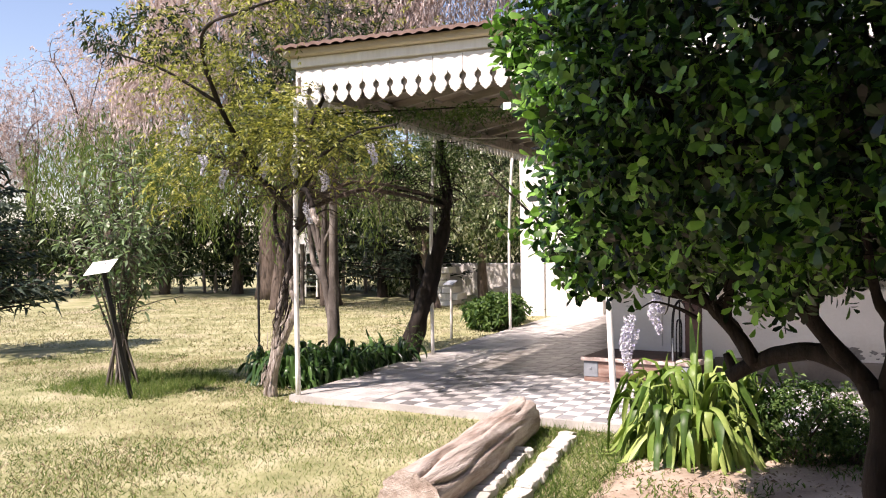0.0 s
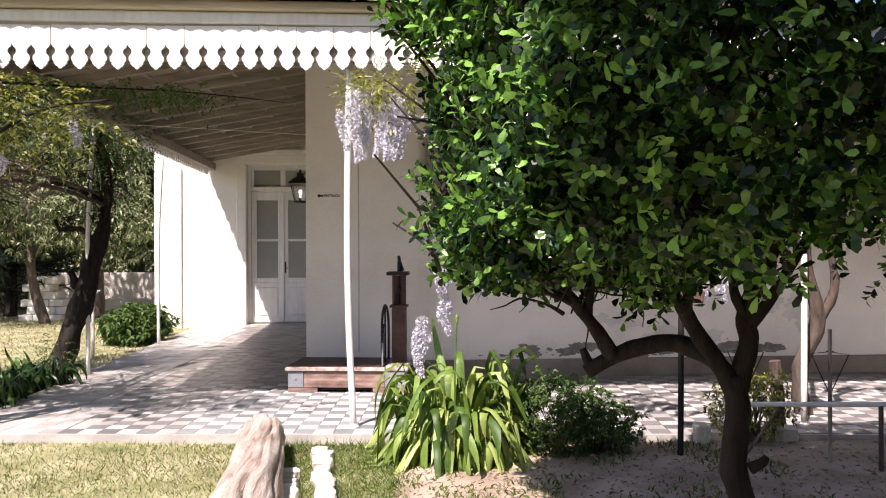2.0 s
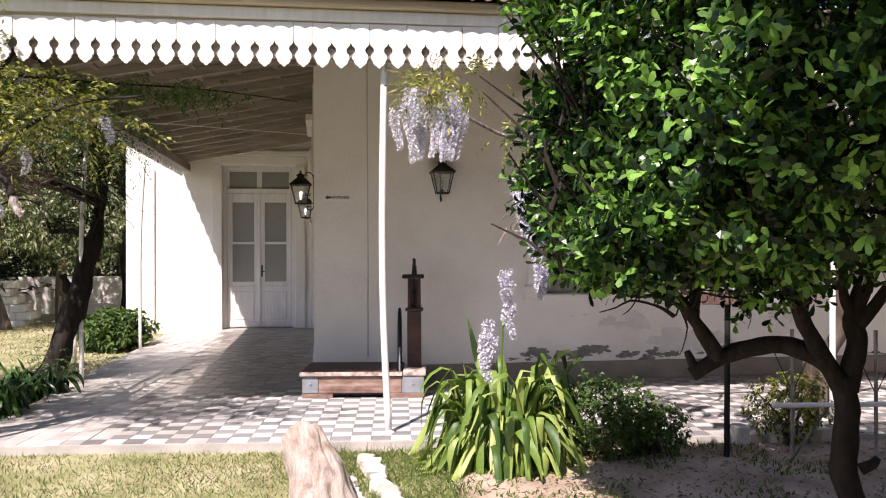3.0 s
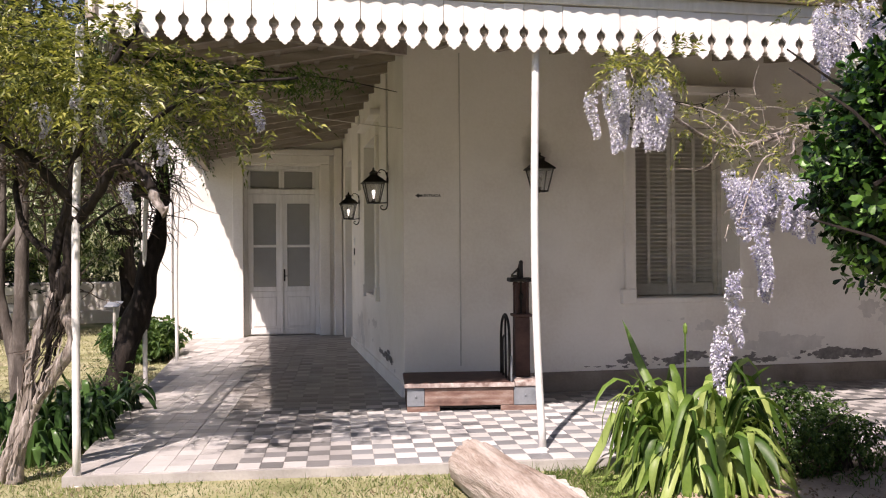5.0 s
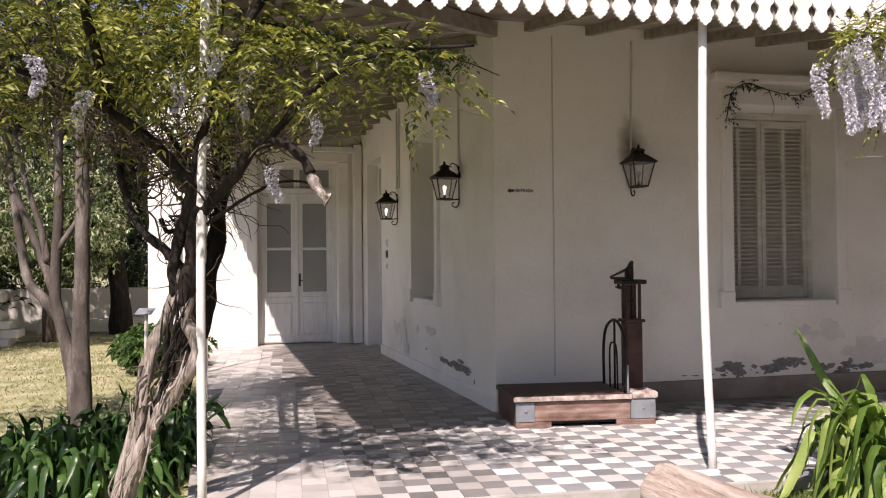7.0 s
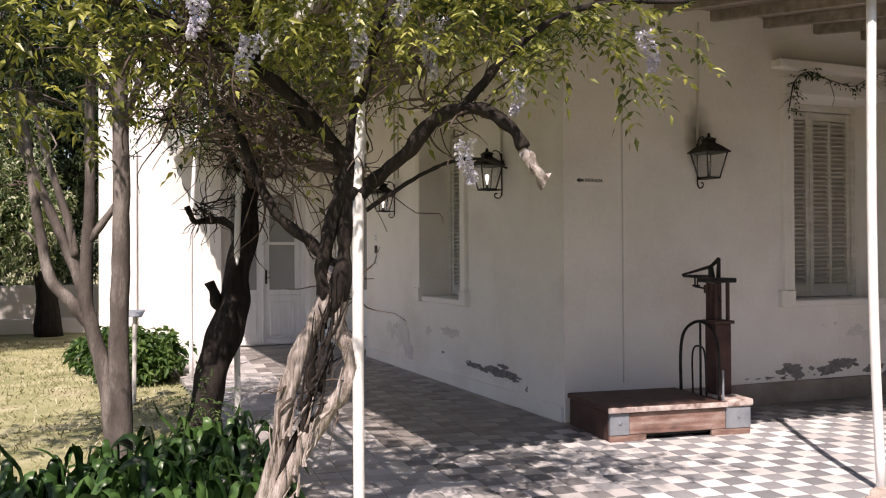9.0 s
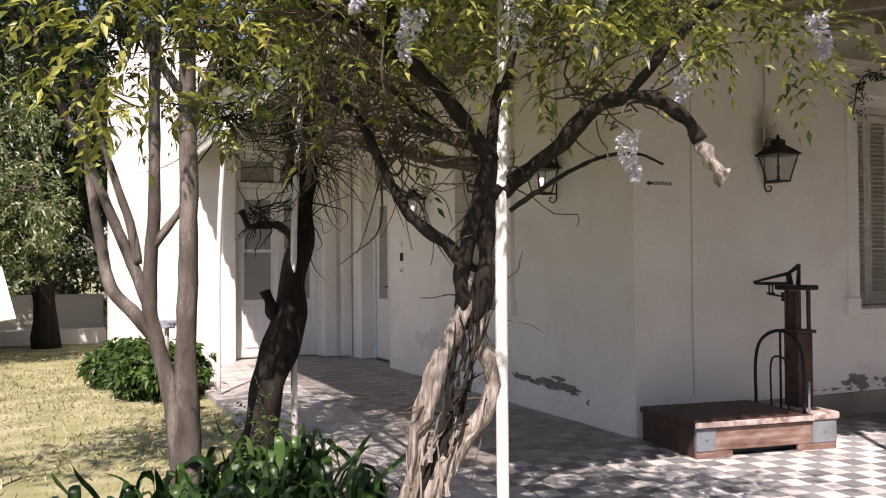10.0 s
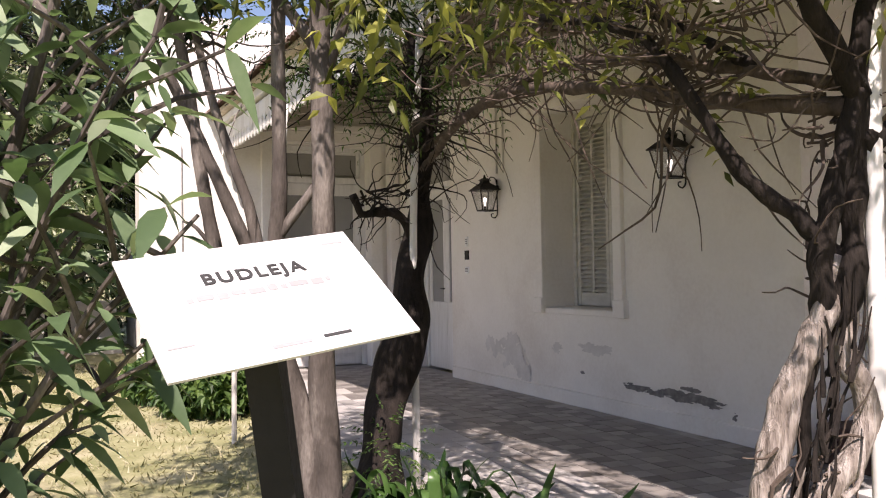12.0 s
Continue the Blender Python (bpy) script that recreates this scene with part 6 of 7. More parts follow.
bed_sign((-4.2, 12.45, LAWN_Z), 0.9, -20, "small grey plaque on a pale post in the bed", 0.2, 0.15, SCALE_STEEL, CONDUIT, 0.022, 25)
bed_sign((-5.92, 9.63, LAWN_Z), 1.3, 10, "thin black post in the grass", 0.05, 0.04, POST_BLACK, POST_BLACK, 0.018, 80)
bed_sign((2.05, 6.0, LAWN_Z), 1.15, -25, "garden plaque on a dark post seen from behind", 0.34, 0.2, RUST, POST_BLACK, 0.022, 20)
bed_sign((-10.8, 18.3, LAWN_Z), 1.55, 30, "square white plate on a pale post far across the lawn", 0.5, 0.5, SIGN_WHITE, BARK_SMOOTH, 0.06, 90)

# ---------------------------------------------------------------- the flowering wisteria beside the evergreen
def flowering_wisteria():
    t = thing("flowering_wisteria", (3.55, 7.15, 0.0), "wisteria with bare limbs and long lilac flower clusters", "vine")
    o = Vector((3.55, 7.15, 0.0))
    P = lambda *q: [Vector(v) - o for v in q]
    limbs = [([(3.55, 7.15, -0.06), (3.5, 7.12, 0.4), (3.62, 7.05, 0.8), (3.5, 7.0, 1.3), (3.3, 6.85, 1.9), (2.9, 6.75, 2.3)], 0.075, 0.035), ([(3.62, 7.08, 0.75), (3.75, 7.0, 1.1), (3.7, 6.95, 1.6), (3.9, 6.8, 2.3)], 0.045, 0.025),
             ([(2.9, 6.75, 2.3), (2.2, 6.7, 2.38), (1.58, 6.67, 2.35), (1.1, 6.55, 2.2), (0.79, 6.49, 2.22), (0.4, 6.2, 2.3), (0.0, 5.85, 2.42), (-0.2, 5.7, 2.5)], 0.028, 0.008),
             ([(1.58, 6.67, 2.35), (1.3, 6.3, 2.2), (0.95, 5.8, 2.05), (0.6, 5.56, 1.98), (0.35, 5.4, 1.6)], 0.01, 0.004), ([(1.1, 6.55, 2.2), (0.9, 6.6, 2.42), (0.6, 6.6, 2.5)], 0.014, 0.005),
             ([(2.2, 6.7, 2.38), (1.9, 6.2, 2.6), (1.5, 5.8, 2.85), (1.1, 5.6, 2.9)], 0.018, 0.006), ([(3.3, 6.85, 1.9), (2.9, 6.4, 1.6), (2.5, 6.2, 1.45)], 0.02, 0.008)]
    for k, (pts, r0, r1) in enumerate(limbs):
        bm = bmesh.new()
        tube(bm, spline(P(*pts), 6), r0, r1, 9, 0.4, k + 120)
        part("limb", bm, BARK_PALE if k > 1 else BARK, t, smooth=True)
    rr = random.Random(12)
    bm = bmesh.new()
    for s, n, L in (((0.79, 6.49, 2.22), 12, 0.5), ((1.3, 6.5, 2.25), 14, 0.6), ((0.6, 5.6, 1.95), 8, 0.25), ((-0.15, 5.72, 2.6), 6, 0.3), ((1.6, 6.6, 2.35), 14, 0.6), ((1.2, 5.7, 2.85), 8, 0.4), ((0.35, 5.4, 1.6), 5, 0.3)):
        tangle(bm, Vector(s) - o, n, L, rr, 0.006)
    tagged(part("shoot_tangle", bm, BARK_PALE, t), kind="stuff")
    r = np.random.default_rng(71)
    items = []
    for n, c, radii in ((60, (-0.16, 5.7, 2.52), (0.22, 0.16, 0.09)), (40, (0.75, 6.4, 2.3), (0.35, 0.2, 0.12)), (30, (1.3, 6.4, 2.4), (0.4, 0.2, 0.15)), (30, (0.62, 5.6, 1.98), (0.25, 0.15, 0.08)), (24, (1.2, 5.65, 2.95), (0.3, 0.2, 0.1)), (40, (0.1, 5.75, 2.6), (0.3, 0.2, 0.1))):
        p, out = ball_points(n, (0, 0, 0), radii, r, 0.1)
        items.append(sprigs(p + np.array(c) - np.array(o), out, r, 9, 0.13, 0.045, 0.015))
    v, f = join_arrays(items)
    np_mesh("leaves", v, f, LEAF_VINE, t, "young yellow-green leaves")
    spots = []
    for x0, x1, y, z, L, n in ((-0.38, 0.06, 5.7, 2.45, 0.42, 13), (0.32, 0.98, 5.55, 1.86, 0.34, 25), (0.4, 0.54, 5.4, 1.5, 0.34, 3), (0.25, 0.36, 5.35, 1.27, 0.25, 3), (0.09, 0.15, 5.26, 1.02, 0.28, 2),
                            (0.95, 1.5, 5.65, 2.95, 0.42, 12), (1.9, 2.7, 6.25, 1.55, 0.35, 8), (3.4, 4.2, 6.6, 2.6, 0.4, 8), (2.2, 2.5, 6.1, 1.3, 0.3, 4)):
        spots += [(rr.uniform(x0, x1), y + rr.gauss(0, 0.06), z + rr.gauss(0, 0.04), L * rr.uniform(0.6, 1.1)) for _ in range(n)]
    v, f = racemes(spots, r)
    np_mesh("blossom", v - np.array(o), f, PETAL, t, "hanging pale lilac flower clusters")


flowering_wisteria()

def creeper():
    """A dark trailing shoot across the cornice of the front window."""
    t = thing("creeper", (1.5, 9.425, 2.9), "thin dark creeper trailing over the window cornice", "vine")
    bm = bmesh.new()
    pts = spline([(-0.05, 0.02, -0.12), (0.0, 0.0, 0.12), (0.15, -0.02, 0.22), (0.4, -0.03, 0.16), (0.7, -0.03, 0.12), (0.9, -0.02, 0.2), (1.15, -0.05, 0.3)], 5)
    tube(bm, pts, 0.006, 0.004, 5)
    tube(bm, spline([(0.4, -0.03, 0.16), (0.45, -0.04, 0.0), (0.42, -0.04, -0.1)], 4), 0.004, 0.002, 5)
    part("shoot", bm, BARK_DARK, t)
    r = np.random.default_rng(88)
    p = np.array([pts[k % len(pts)] for k in range(46)]) + r.normal(0, 0.015, (46, 3))
    v, f = sprigs(p, np.stack([r.normal(0, 0.6, 46), r.normal(-0.3, 0.3, 46), r.uniform(-1, 0.2, 46)], 1), r, 7, 0.09, 0.04, 0.018)
    np_mesh("leaves", v, f, LEAF_DARKTREE, t)


creeper()


def ceiling_vine():
    """A shoot of the vine that has crept in along the joists."""
    t = thing("ceiling_vine", (-2.0, 8.0, 2.86), "dark leafy vine shoot creeping under the gallery ceiling", "vine")
    bm = bmesh.new()
    pts = spline([(-1.2, -0.8, -0.04), (-0.7, -0.3, 0.02), (-0.1, 0.0, 0.05), (0.4, 0.3, 0.06), (0.9, 0.9, 0.1)], 5)
    tube(bm, pts, 0.012, 0.004, 6, 0.3, 3)
    part("shoot", bm, BARK_DARK, t)
    r = np.random.default_rng(89)
    n = 230
    p = np.array([pts[k % (2 * len(pts) // 3)] for k in range(n)]) + r.normal(0, 1, (n, 3)) * np.array((0.16, 0.2, 0.035))
    v, f = sprigs(p, np.stack([r.normal(0, 0.6, n), r.normal(0, 0.6, n), r.uniform(-0.9, 0.1, n)], 1), r, 9, 0.15, 0.05, 0.018)
    np_mesh("leaves", v, f, LEAF_BUSH, t)


ceiling_vine()

# ---------------------------------------------------------------- clutter beside the bed
def edge_stones():
    r = random.Random(77)
    meshes = [stone_mesh(50 + k) for k in range(3)]
    for k, (x, y, w, d, h) in enumerate(((1.75, 6.42, 0.3, 0.1, 0.1), (2.35, 6.38, 0.12, 0.1, 0.12), (2.62, 6.36, 0.1, 0.09, 0.12), (3.0, 6.34, 0.14, 0.1, 0.1))):
        ob = new("kerb_stone", meshes[k % 3])
        ob.matrix_basis = pose(x, y, LAWN_Z + h * 0.6, 0, 0, r.uniform(-8, 8)) @ Matrix.Diagonal((w * 0.62, d, h, 1))
        tagged(ob, "rough pale block set against the patio edge", "stone", "blocks along the patio edge")


edge_stones()


def plant_stand(at, rz):
    t = thing("plant_support", at, "low frame of white pipe with wire hoops for pots", "plant stand", rz=rz)
    def rod(name, mat, r, *pts):
        bm = bmesh.new()
        tube(bm, [Vector(p) for p in pts], r, r, 7)
        part(name, bm, mat, t)
    rod("rail", POLE_PAINT, 0.018, (-0.5, 0, 0.42), (0.6, 0, 0.47))
    rod("leg", BARK_SMOOTH, 0.009, (-0.4, 0, 0), (-0.12, 0, 0.44))
    rod("leg", BARK_SMOOTH, 0.016, (0.5, 0, 0), (0.5, 0, 0.46))
    for cx in (-0.35, 0.2):
        rod("stake", BARK_PALE, 0.014, (cx, 0.1, 0), (cx, 0.1, 0.95))
        for s in (-0.12, 0.12):
            rod("wire", IRON, 0.004, (cx, 0.1, 0.5), (cx + s, 0.1, 0.78), (cx - s * 0.2, 0.1, 0.8))


plant_stand((2.75, 5.6, LAWN_Z), -20)
bm = bmesh.new()
tube(bm, spline([(3.0, 6.5, -0.1), (3.02, 6.5, 0.2), (2.98, 6.5, 0.55)], 4), 0.06, 0.045, 9, 0.4, 4)
tagged(part("tree_stump", bm, BARK), "short grey cut stump by the patio edge", "stump")

# ---------------------------------------------------------------- trees across the lawn
def far_tree(at, height, blobs, mat, n, leaf, label, seed, bark=BARK, weep=0.0, trunk=0.25, group="", wide=0.4, sway=0.3):
    """A tapered trunk with limbs into each lobe of the crown; leaves in clumps, or on hanging strings where it weeps.
    blobs: middle (x, y, z from the foot) and radii of each lobe."""
    t = thing("tree", (*at, LAWN_Z), label, "tree", group)
    r, rr = np.random.default_rng(seed), random.Random(seed)
    bm = bmesh.new()
    top = Vector((rr.gauss(0, sway), rr.gauss(0, sway), height * 0.6))
    stem = spline([Vector((0, 0, -0.1)), top * 0.4 + Vector((rr.gauss(0, sway), rr.gauss(0, sway), 0)) * 0.4, top], 6)
    tube(bm, stem, trunk, trunk * 0.45, 9, 0.3, seed)
    part("trunk", bm, bark, t, smooth=True)
    for c, rad in blobs:
        for k in range(3):
            bm = bmesh.new()
            s = stem[rr.randrange(len(stem) // 2, len(stem))]
            e = Vector(c) + Vector([rr.uniform(-0.6, 0.6) * q for q in rad])
            tube(bm, spline([s, (s + e) / 2 + Vector((rr.gauss(0, 0.2), rr.gauss(0, 0.2), 0.2)), e], 4), trunk * 0.3, 0.02, 6, 0.2, k)
            tangle(bm, e, 5, max(rad) * 0.8, rr, 0.025, 0.3)
            part("limb", bm, bark, t)
    items = []
    total = sum(rad[0] * rad[1] + rad[2] * rad[0] for _, rad in blobs)
    for c, rad in blobs:
        m = int(n * (rad[0] * rad[1] + rad[2] * rad[0]) / total)
        if weep:
            s = max(4, m // 16)
            p, out = ball_points(s, (0, 0, 0), rad, r, 0.5, -0.2, 0.3)
            L = weep * r.uniform(0.35, 1.0, s)
            B, Wy = [], []
            for k in range(16):
                B.append(p + np.array(c) + out * 0.15 + np.stack([r.normal(0, 0.05, s), r.normal(0, 0.05, s), -L * k / 16], 1))
                Wy.append(np.stack([r.normal(0, 0.5, s), r.normal(0, 0.5, s), -np.ones(s)], 1))
            B, Wy = np.concatenate(B), np.concatenate(Wy)
            B[:, 2] = np.maximum(B[:, 2], 0.3)
            ln = leaf * r.uniform(0.7, 1.4, len(B))
            items.append(leaf_arrays(B, Wy, ln, ln * wide, r, 0.2, 0.1))
        else:
            p, out = ball_points(m // 5, (0, 0, 0), rad, r, 0.4, -1, 0.4, 1.7)
            items.append(leaf_arrays(*whorls(p + np.array(c), out, 5, leaf, leaf * wide, r), r))
    v, f = join_arrays(items)
    np_mesh("crown", v, f, mat, t)
    return t


def off(b, d):
    """A place d metres from the start of the walk, b degrees to its left."""
    return 1.29 - d * math.sin(radians(b)), -0.4 + d * math.cos(radians(b))


# the weeping, catkin-hung giants and the willows beyond the lawn
far_tree(off(35, 25), 13, [((0, 0, 8.5), (3.4, 3, 2.6)), ((-2.8, 0, 6.4), (2.2, 2, 2.0)), ((3.0, 0.5, 7.6), (2.8, 2.4, 2.2)), ((0.5, 0, 11), (3.4, 3, 2.4)), ((4.5, 1.5, 9.5), (2.6, 2.4, 2.2))], LEAF_DRY, 78000, 0.17, "huge old tree hung with pinkish dry catkins", 201, weep=3.0, trunk=0.4, wide=0.3)
far_tree(off(31, 22), 9, [((0, 0, 6.3), (2.6, 2.2, 2.0)), ((-2.4, -0.5, 5.0), (1.8, 1.6, 1.4)), ((2.6, 0, 5.6), (2.2, 1.6, 1.5)), ((1.0, -1, 8.2), (2.4, 2, 1.3))], LEAF_VINE, 3600, 0.14, "broad yellow-green tree at the lawn's far edge", 202, trunk=0.3)
far_tree(off(34.5, 21), 6, [((0, 0, 3.9), (1.9, 1.6, 1.0)), ((1.8, -0.5, 3.6), (1.5, 1.4, 0.9))], LEAF_WILLOW, 11000, 0.15, "weeping willow with hanging yellow-green strands", 203, weep=2.6, trunk=0.22, wide=0.2)
far_tree(off(44.5, 27), 6.5, [((0, 0, 4.0), (2.3, 2, 1.5)), ((2.2, 0, 3.8), (1.8, 1.5, 1.3))], LEAF_WILLOW, 9000, 0.17, "rounded willow beyond the fence", 204, weep=2.4, trunk=0.25, wide=0.2)
far_tree(off(24, 20.5), 4.2, [((0, 0, 2.6), (1.6, 1.4, 1.1)), ((1.2, 0.3, 2.2), (1.2, 1.2, 1.0))], LEAF_PALE, 12000, 0.11, "tree flecked with pale blossom beyond the gallery", 205, trunk=0.12)
far_tree(off(21, 21.5), 5.5, [((0, 0, 3.6), (1.5, 1.4, 1.4)), ((-1.0, 0.3, 2.4), (1.2, 1.2, 0.9))], LEAF_PALE, 13000, 0.11, "tall blossoming grey-green tree beyond the gallery", 206, trunk=0.14)
for k, (b, d, h) in enumerate(((51.5, 45, 10.5), (49, 46, 11), (46, 44, 13), (44.5, 48, 14), (54, 46, 11), (42.5, 45, 13))):
    far_tree(off(b, d), h, [((0, 0, h * 0.7), (1.9, 1.9, h * 0.26)), ((0.9, 0, h * 0.5), (1.5, 1.4, h * 0.2)), ((-1.0, 0, h * 0.55), (1.3, 1.3, h * 0.18))], LEAF_DRY, 7500, 0.19, "tall nearly bare poplar with a pinkish haze of buds", 210 + k, trunk=0.2, group="bare trees beyond the garden", wide=0.25)
for k, (b, d, h, w, mat) in enumerate(((27, 31, 7, 3.0, LEAF_WILLOW), (32, 29, 6, 2.8, LEAF_DARKTREE), (23, 32, 6.5, 2.6, LEAF_WILLOW), (19, 33, 7, 2.6, LEAF_GREY), (37, 28, 5, 2.6, LEAF_DARKTREE), (41.5, 29, 4, 2.6, LEAF_DARKTREE), (46, 31, 3.6, 2.8, LEAF_DARKTREE), (50.5, 31, 3.8, 2.8, LEAF_DARKTREE), (15.5, 34, 8, 3, LEAF_WILLOW), (55, 31, 4.5, 3, LEAF_DARKTREE), (26, 38, 10, 3.4, LEAF_WILLOW), (20, 38, 10, 3.6, LEAF_GREY), (13.5, 30, 7, 3, LEAF_GREY))):
    far_tree(off(b, d), h, [((0, 0, h * 0.55), (w, w * 0.8, h * 0.36)), ((w * 0.6, -0.5, h * 0.4), (w * 0.6, w * 0.6, h * 0.28)), ((-w * 0.6, -0.3, h * 0.38), (w * 0.6, w * 0.6, h * 0.28))], mat, 5200, 0.19, "dense tree in the belt behind the lawn", 230 + k, trunk=0.2, group="belt of trees behind the lawn")


def conifer(at, h, w, label, seed):
    """Whorled branches that grow shorter upwards, hung with needle sprays."""
    t = thing("conifer", (*at, LAWN_Z), label, "conifer")
    rr, r = random.Random(seed), np.random.default_rng(seed)
    bm = bmesh.new()
    tube(bm, [Vector((0, 0, -0.1)), Vector((0.05, 0, h * 0.5)), Vector((0, 0, h))], 0.16, 0.02, 8, 0.2, seed)
    part("trunk", bm, BARK_DARK, t)
    B, Wy = [], []
    for k in range(90):
        bm = bmesh.new()
        f = rr.random() ** 0.9
        z = h * (0.12 + 0.86 * f)
        L = w * (1 - f) * rr.uniform(0.7, 1.15) + 0.15
        a = rr.uniform(0, 2 * math.pi)
        d = Vector((math.cos(a), math.sin(a), 0))
        pts = [Vector((0, 0, z)), Vector((0, 0, z)) + d * L * 0.5 + Vector((0, 0, 0.06 * L)), Vector((0, 0, z)) + d * L + Vector((0, 0, 0.12 * L))]
        tube(bm, pts, 0.025, 0.006, 5)
        part("branch", bm, BARK_DARK, t)
        for j in range(34):
            u = rr.uniform(0.15, 1.0)
            B.append(pts[0].lerp(pts[2], u) + Vector((rr.gauss(0, 0.05), rr.gauss(0, 0.05), rr.gauss(0, 0.05))))
            Wy.append(d * 0.6 + Vector((rr.gauss(0, 0.7), rr.gauss(0, 0.7), rr.uniform(-0.3, 0.5))))
    B, Wy = np.array(B), np.array(Wy)
    v, f = leaf_arrays(B, Wy, r.uniform(0.14, 0.3, len(B)), 0.06, r)
    np_mesh("needles", v, f, LEAF_PINE, t, "blue-green needle sprays")


conifer((-8.6, 20.3), 3.6, 1.9, "bushy blue-green conifer at the lawn's edge", 301)
conifer((-10.2, 21.5), 4.2, 2.0, "blue-green conifer with low spreading branches", 302)
conifer(off(52.3, 14.5), 3.4, 1.3, "dark spreading conifer at the side of the lawn", 304)
conifer((-11.6, 20.5), 3.0, 1.4, "small blue-green conifer beside the fence", 303)
far_tree((-5.25, 21.2), 7.5, [((0, 0, 3.6), (1.7, 1.3, 1.5)), ((-0.9, 0.4, 5.2), (1.9, 1.5, 1.5)), ((1.2, 0.5, 5.0), (1.6, 1.4, 1.6)), ((0.9, 0.6, 2.9), (0.9, 0.8, 0.7)), ((-1.2, 0.6, 4.2), (0.9, 0.9, 0.8))], LEAF_DARKTREE, 30000, 0.13, "dense dark tree with a thick trunk before the garden wall", 207, bark=BARK_DARK, trunk=0.24)
far_tree((-7.6, 26.5), 8, [((0, 0, 3.4), (2.6, 1.6, 2.2)), ((2.4, 0, 3.6), (2.2, 1.6, 2.4)), ((0.5, 0, 6.0), (2.6, 1.6, 1.8)), ((3.6, 0, 6.2), (2.0, 1.6, 2.0))], LEAF_DARKTREE, 26000, 0.17, "dark leafy tree behind the garden wall", 208, bark=BARK_DARK, trunk=0.24)
for k, (x, y, s, mat) in enumerate(((-5.75, 24.3, 1.2, LEAF_PALE), (-7.6, 24.6, 1.3, LEAF_WILLOW), (-4.4, 24.6, 1.3, LEAF_PALE), (-9.6, 22.0, 0.8, LEAF_PALE), (-14.0, 23.5, 1.0, LEAF_DARKTREE), (-17, 23.5, 1.0, LEAF_DARKTREE), (-20, 24, 1.2, LEAF_DARKTREE), (-23.5, 24, 1.1, LEAF_DARKTREE), (-9.5, 23.5, 1.1, LEAF_DARKTREE), (-12, 24, 1.2, LEAF_DARKTREE), (-27, 24.5, 1.3, LEAF_DARKTREE))):
    bush("hedge_shrub", (x, y, LAWN_Z), 700, (1.1 * s, 0.8 * s, 0.85 * s), mat, 0.13, 0.06, "rounded shrub in the border behind the lawn", 320 + k, "shrubs behind the lawn", 0.95)

# fence, low wall and path beyond
def post_fence():
    t = thing("post_fence", (0, 0, 0), "old grey post fence behind the lawn", "fence")
    rr = random.Random(18)
    x, k = -26.0, 0
    me = []
    for j in range(4):
        bm = bmesh.new()
        tube(bm, [Vector((0, 0, -0.1)), Vector((rr.gauss(0, 0.02), 0, 0.6)), Vector((rr.gauss(0, 0.04), 0, 1.25 + 0.12 * j))], 0.06, 0.05, 7, 0.3, j)
        me.append(mesh_of(bm, "post", WOOD_GREY))
    while x < -9.3:
        y = 22.4 + 0.3 * math.sin(x * 0.4)
        shared("post", rr.choice(me), t, pose(x, y, LAWN_Z, rr.gauss(0, 2), rr.gauss(0, 2), rr.uniform(0, 360)))
        x += rr.uniform(0.35, 0.95)
    for z in (0.5, 0.9):
        bm = bmesh.new()
        tube(bm, [Vector((-26, 22.3, z)), Vector((-16, 22.5, z - 0.03)), Vector((-9.3, 22.4, z))], 0.012, 0.012, 5)
        part("wire", bm, WOOD_GREY, t)


post_fence()
trim = tagged(part("garden_wall", box(-9.2, -4.2, 22.9, 23.2, -0.2, 0.85, 0.03), FAR_WALL), "low whitewashed garden wall in the sun", "garden wall", kind="structure")
tagged(part("garden_wall", box(-7.0, -4.2, 21.9, 22.2, -0.2, 0.22, 0.03), FAR_WALL), "low whitewashed kerb below the garden wall", "garden wall", kind="structure")


def stepped_pier():
    """Whitewashed masonry steps beyond the gallery: courses of blocks, each set back from the one below."""
    t = thing("garden_steps", (-7.55, 19.2, LAWN_Z), "whitewashed stepped masonry pier at the lawn's edge", "steps")
    rr = random.Random(9)
    for j in range(6):
        n = 3 - j // 3
        for i in range(n):
            w = 0.3
            x = -0.3 + i * w + 0.15 * (j % 2)
            part("block", box(x, x + w - 0.012, -0.3 + 0.05 * j + rr.uniform(-0.01, 0.01), 0.4, 0.16 * j - 0.02, 0.16 * j + 0.13, 0.012), FAR_WALL, t)


stepped_pier()
bm = bmesh.new()
for sx in (-0.03, 0.35):
    tube(bm, [Vector((-11.9 + sx, 20.2, 0.0)), Vector((-11.9 + sx, 20.3, 2.1))], 0.03, 0.03, 6)
for k in range(6):
    tube(bm, [Vector((-11.93, 20.22, 0.3 + 0.32 * k)), Vector((-11.55, 20.22, 0.3 + 0.32 * k))], 0.015, 0.015, 5)
tagged(part("ladder", bm, POLE_PAINT), "pale ladder leaning by the fence", "ladder")

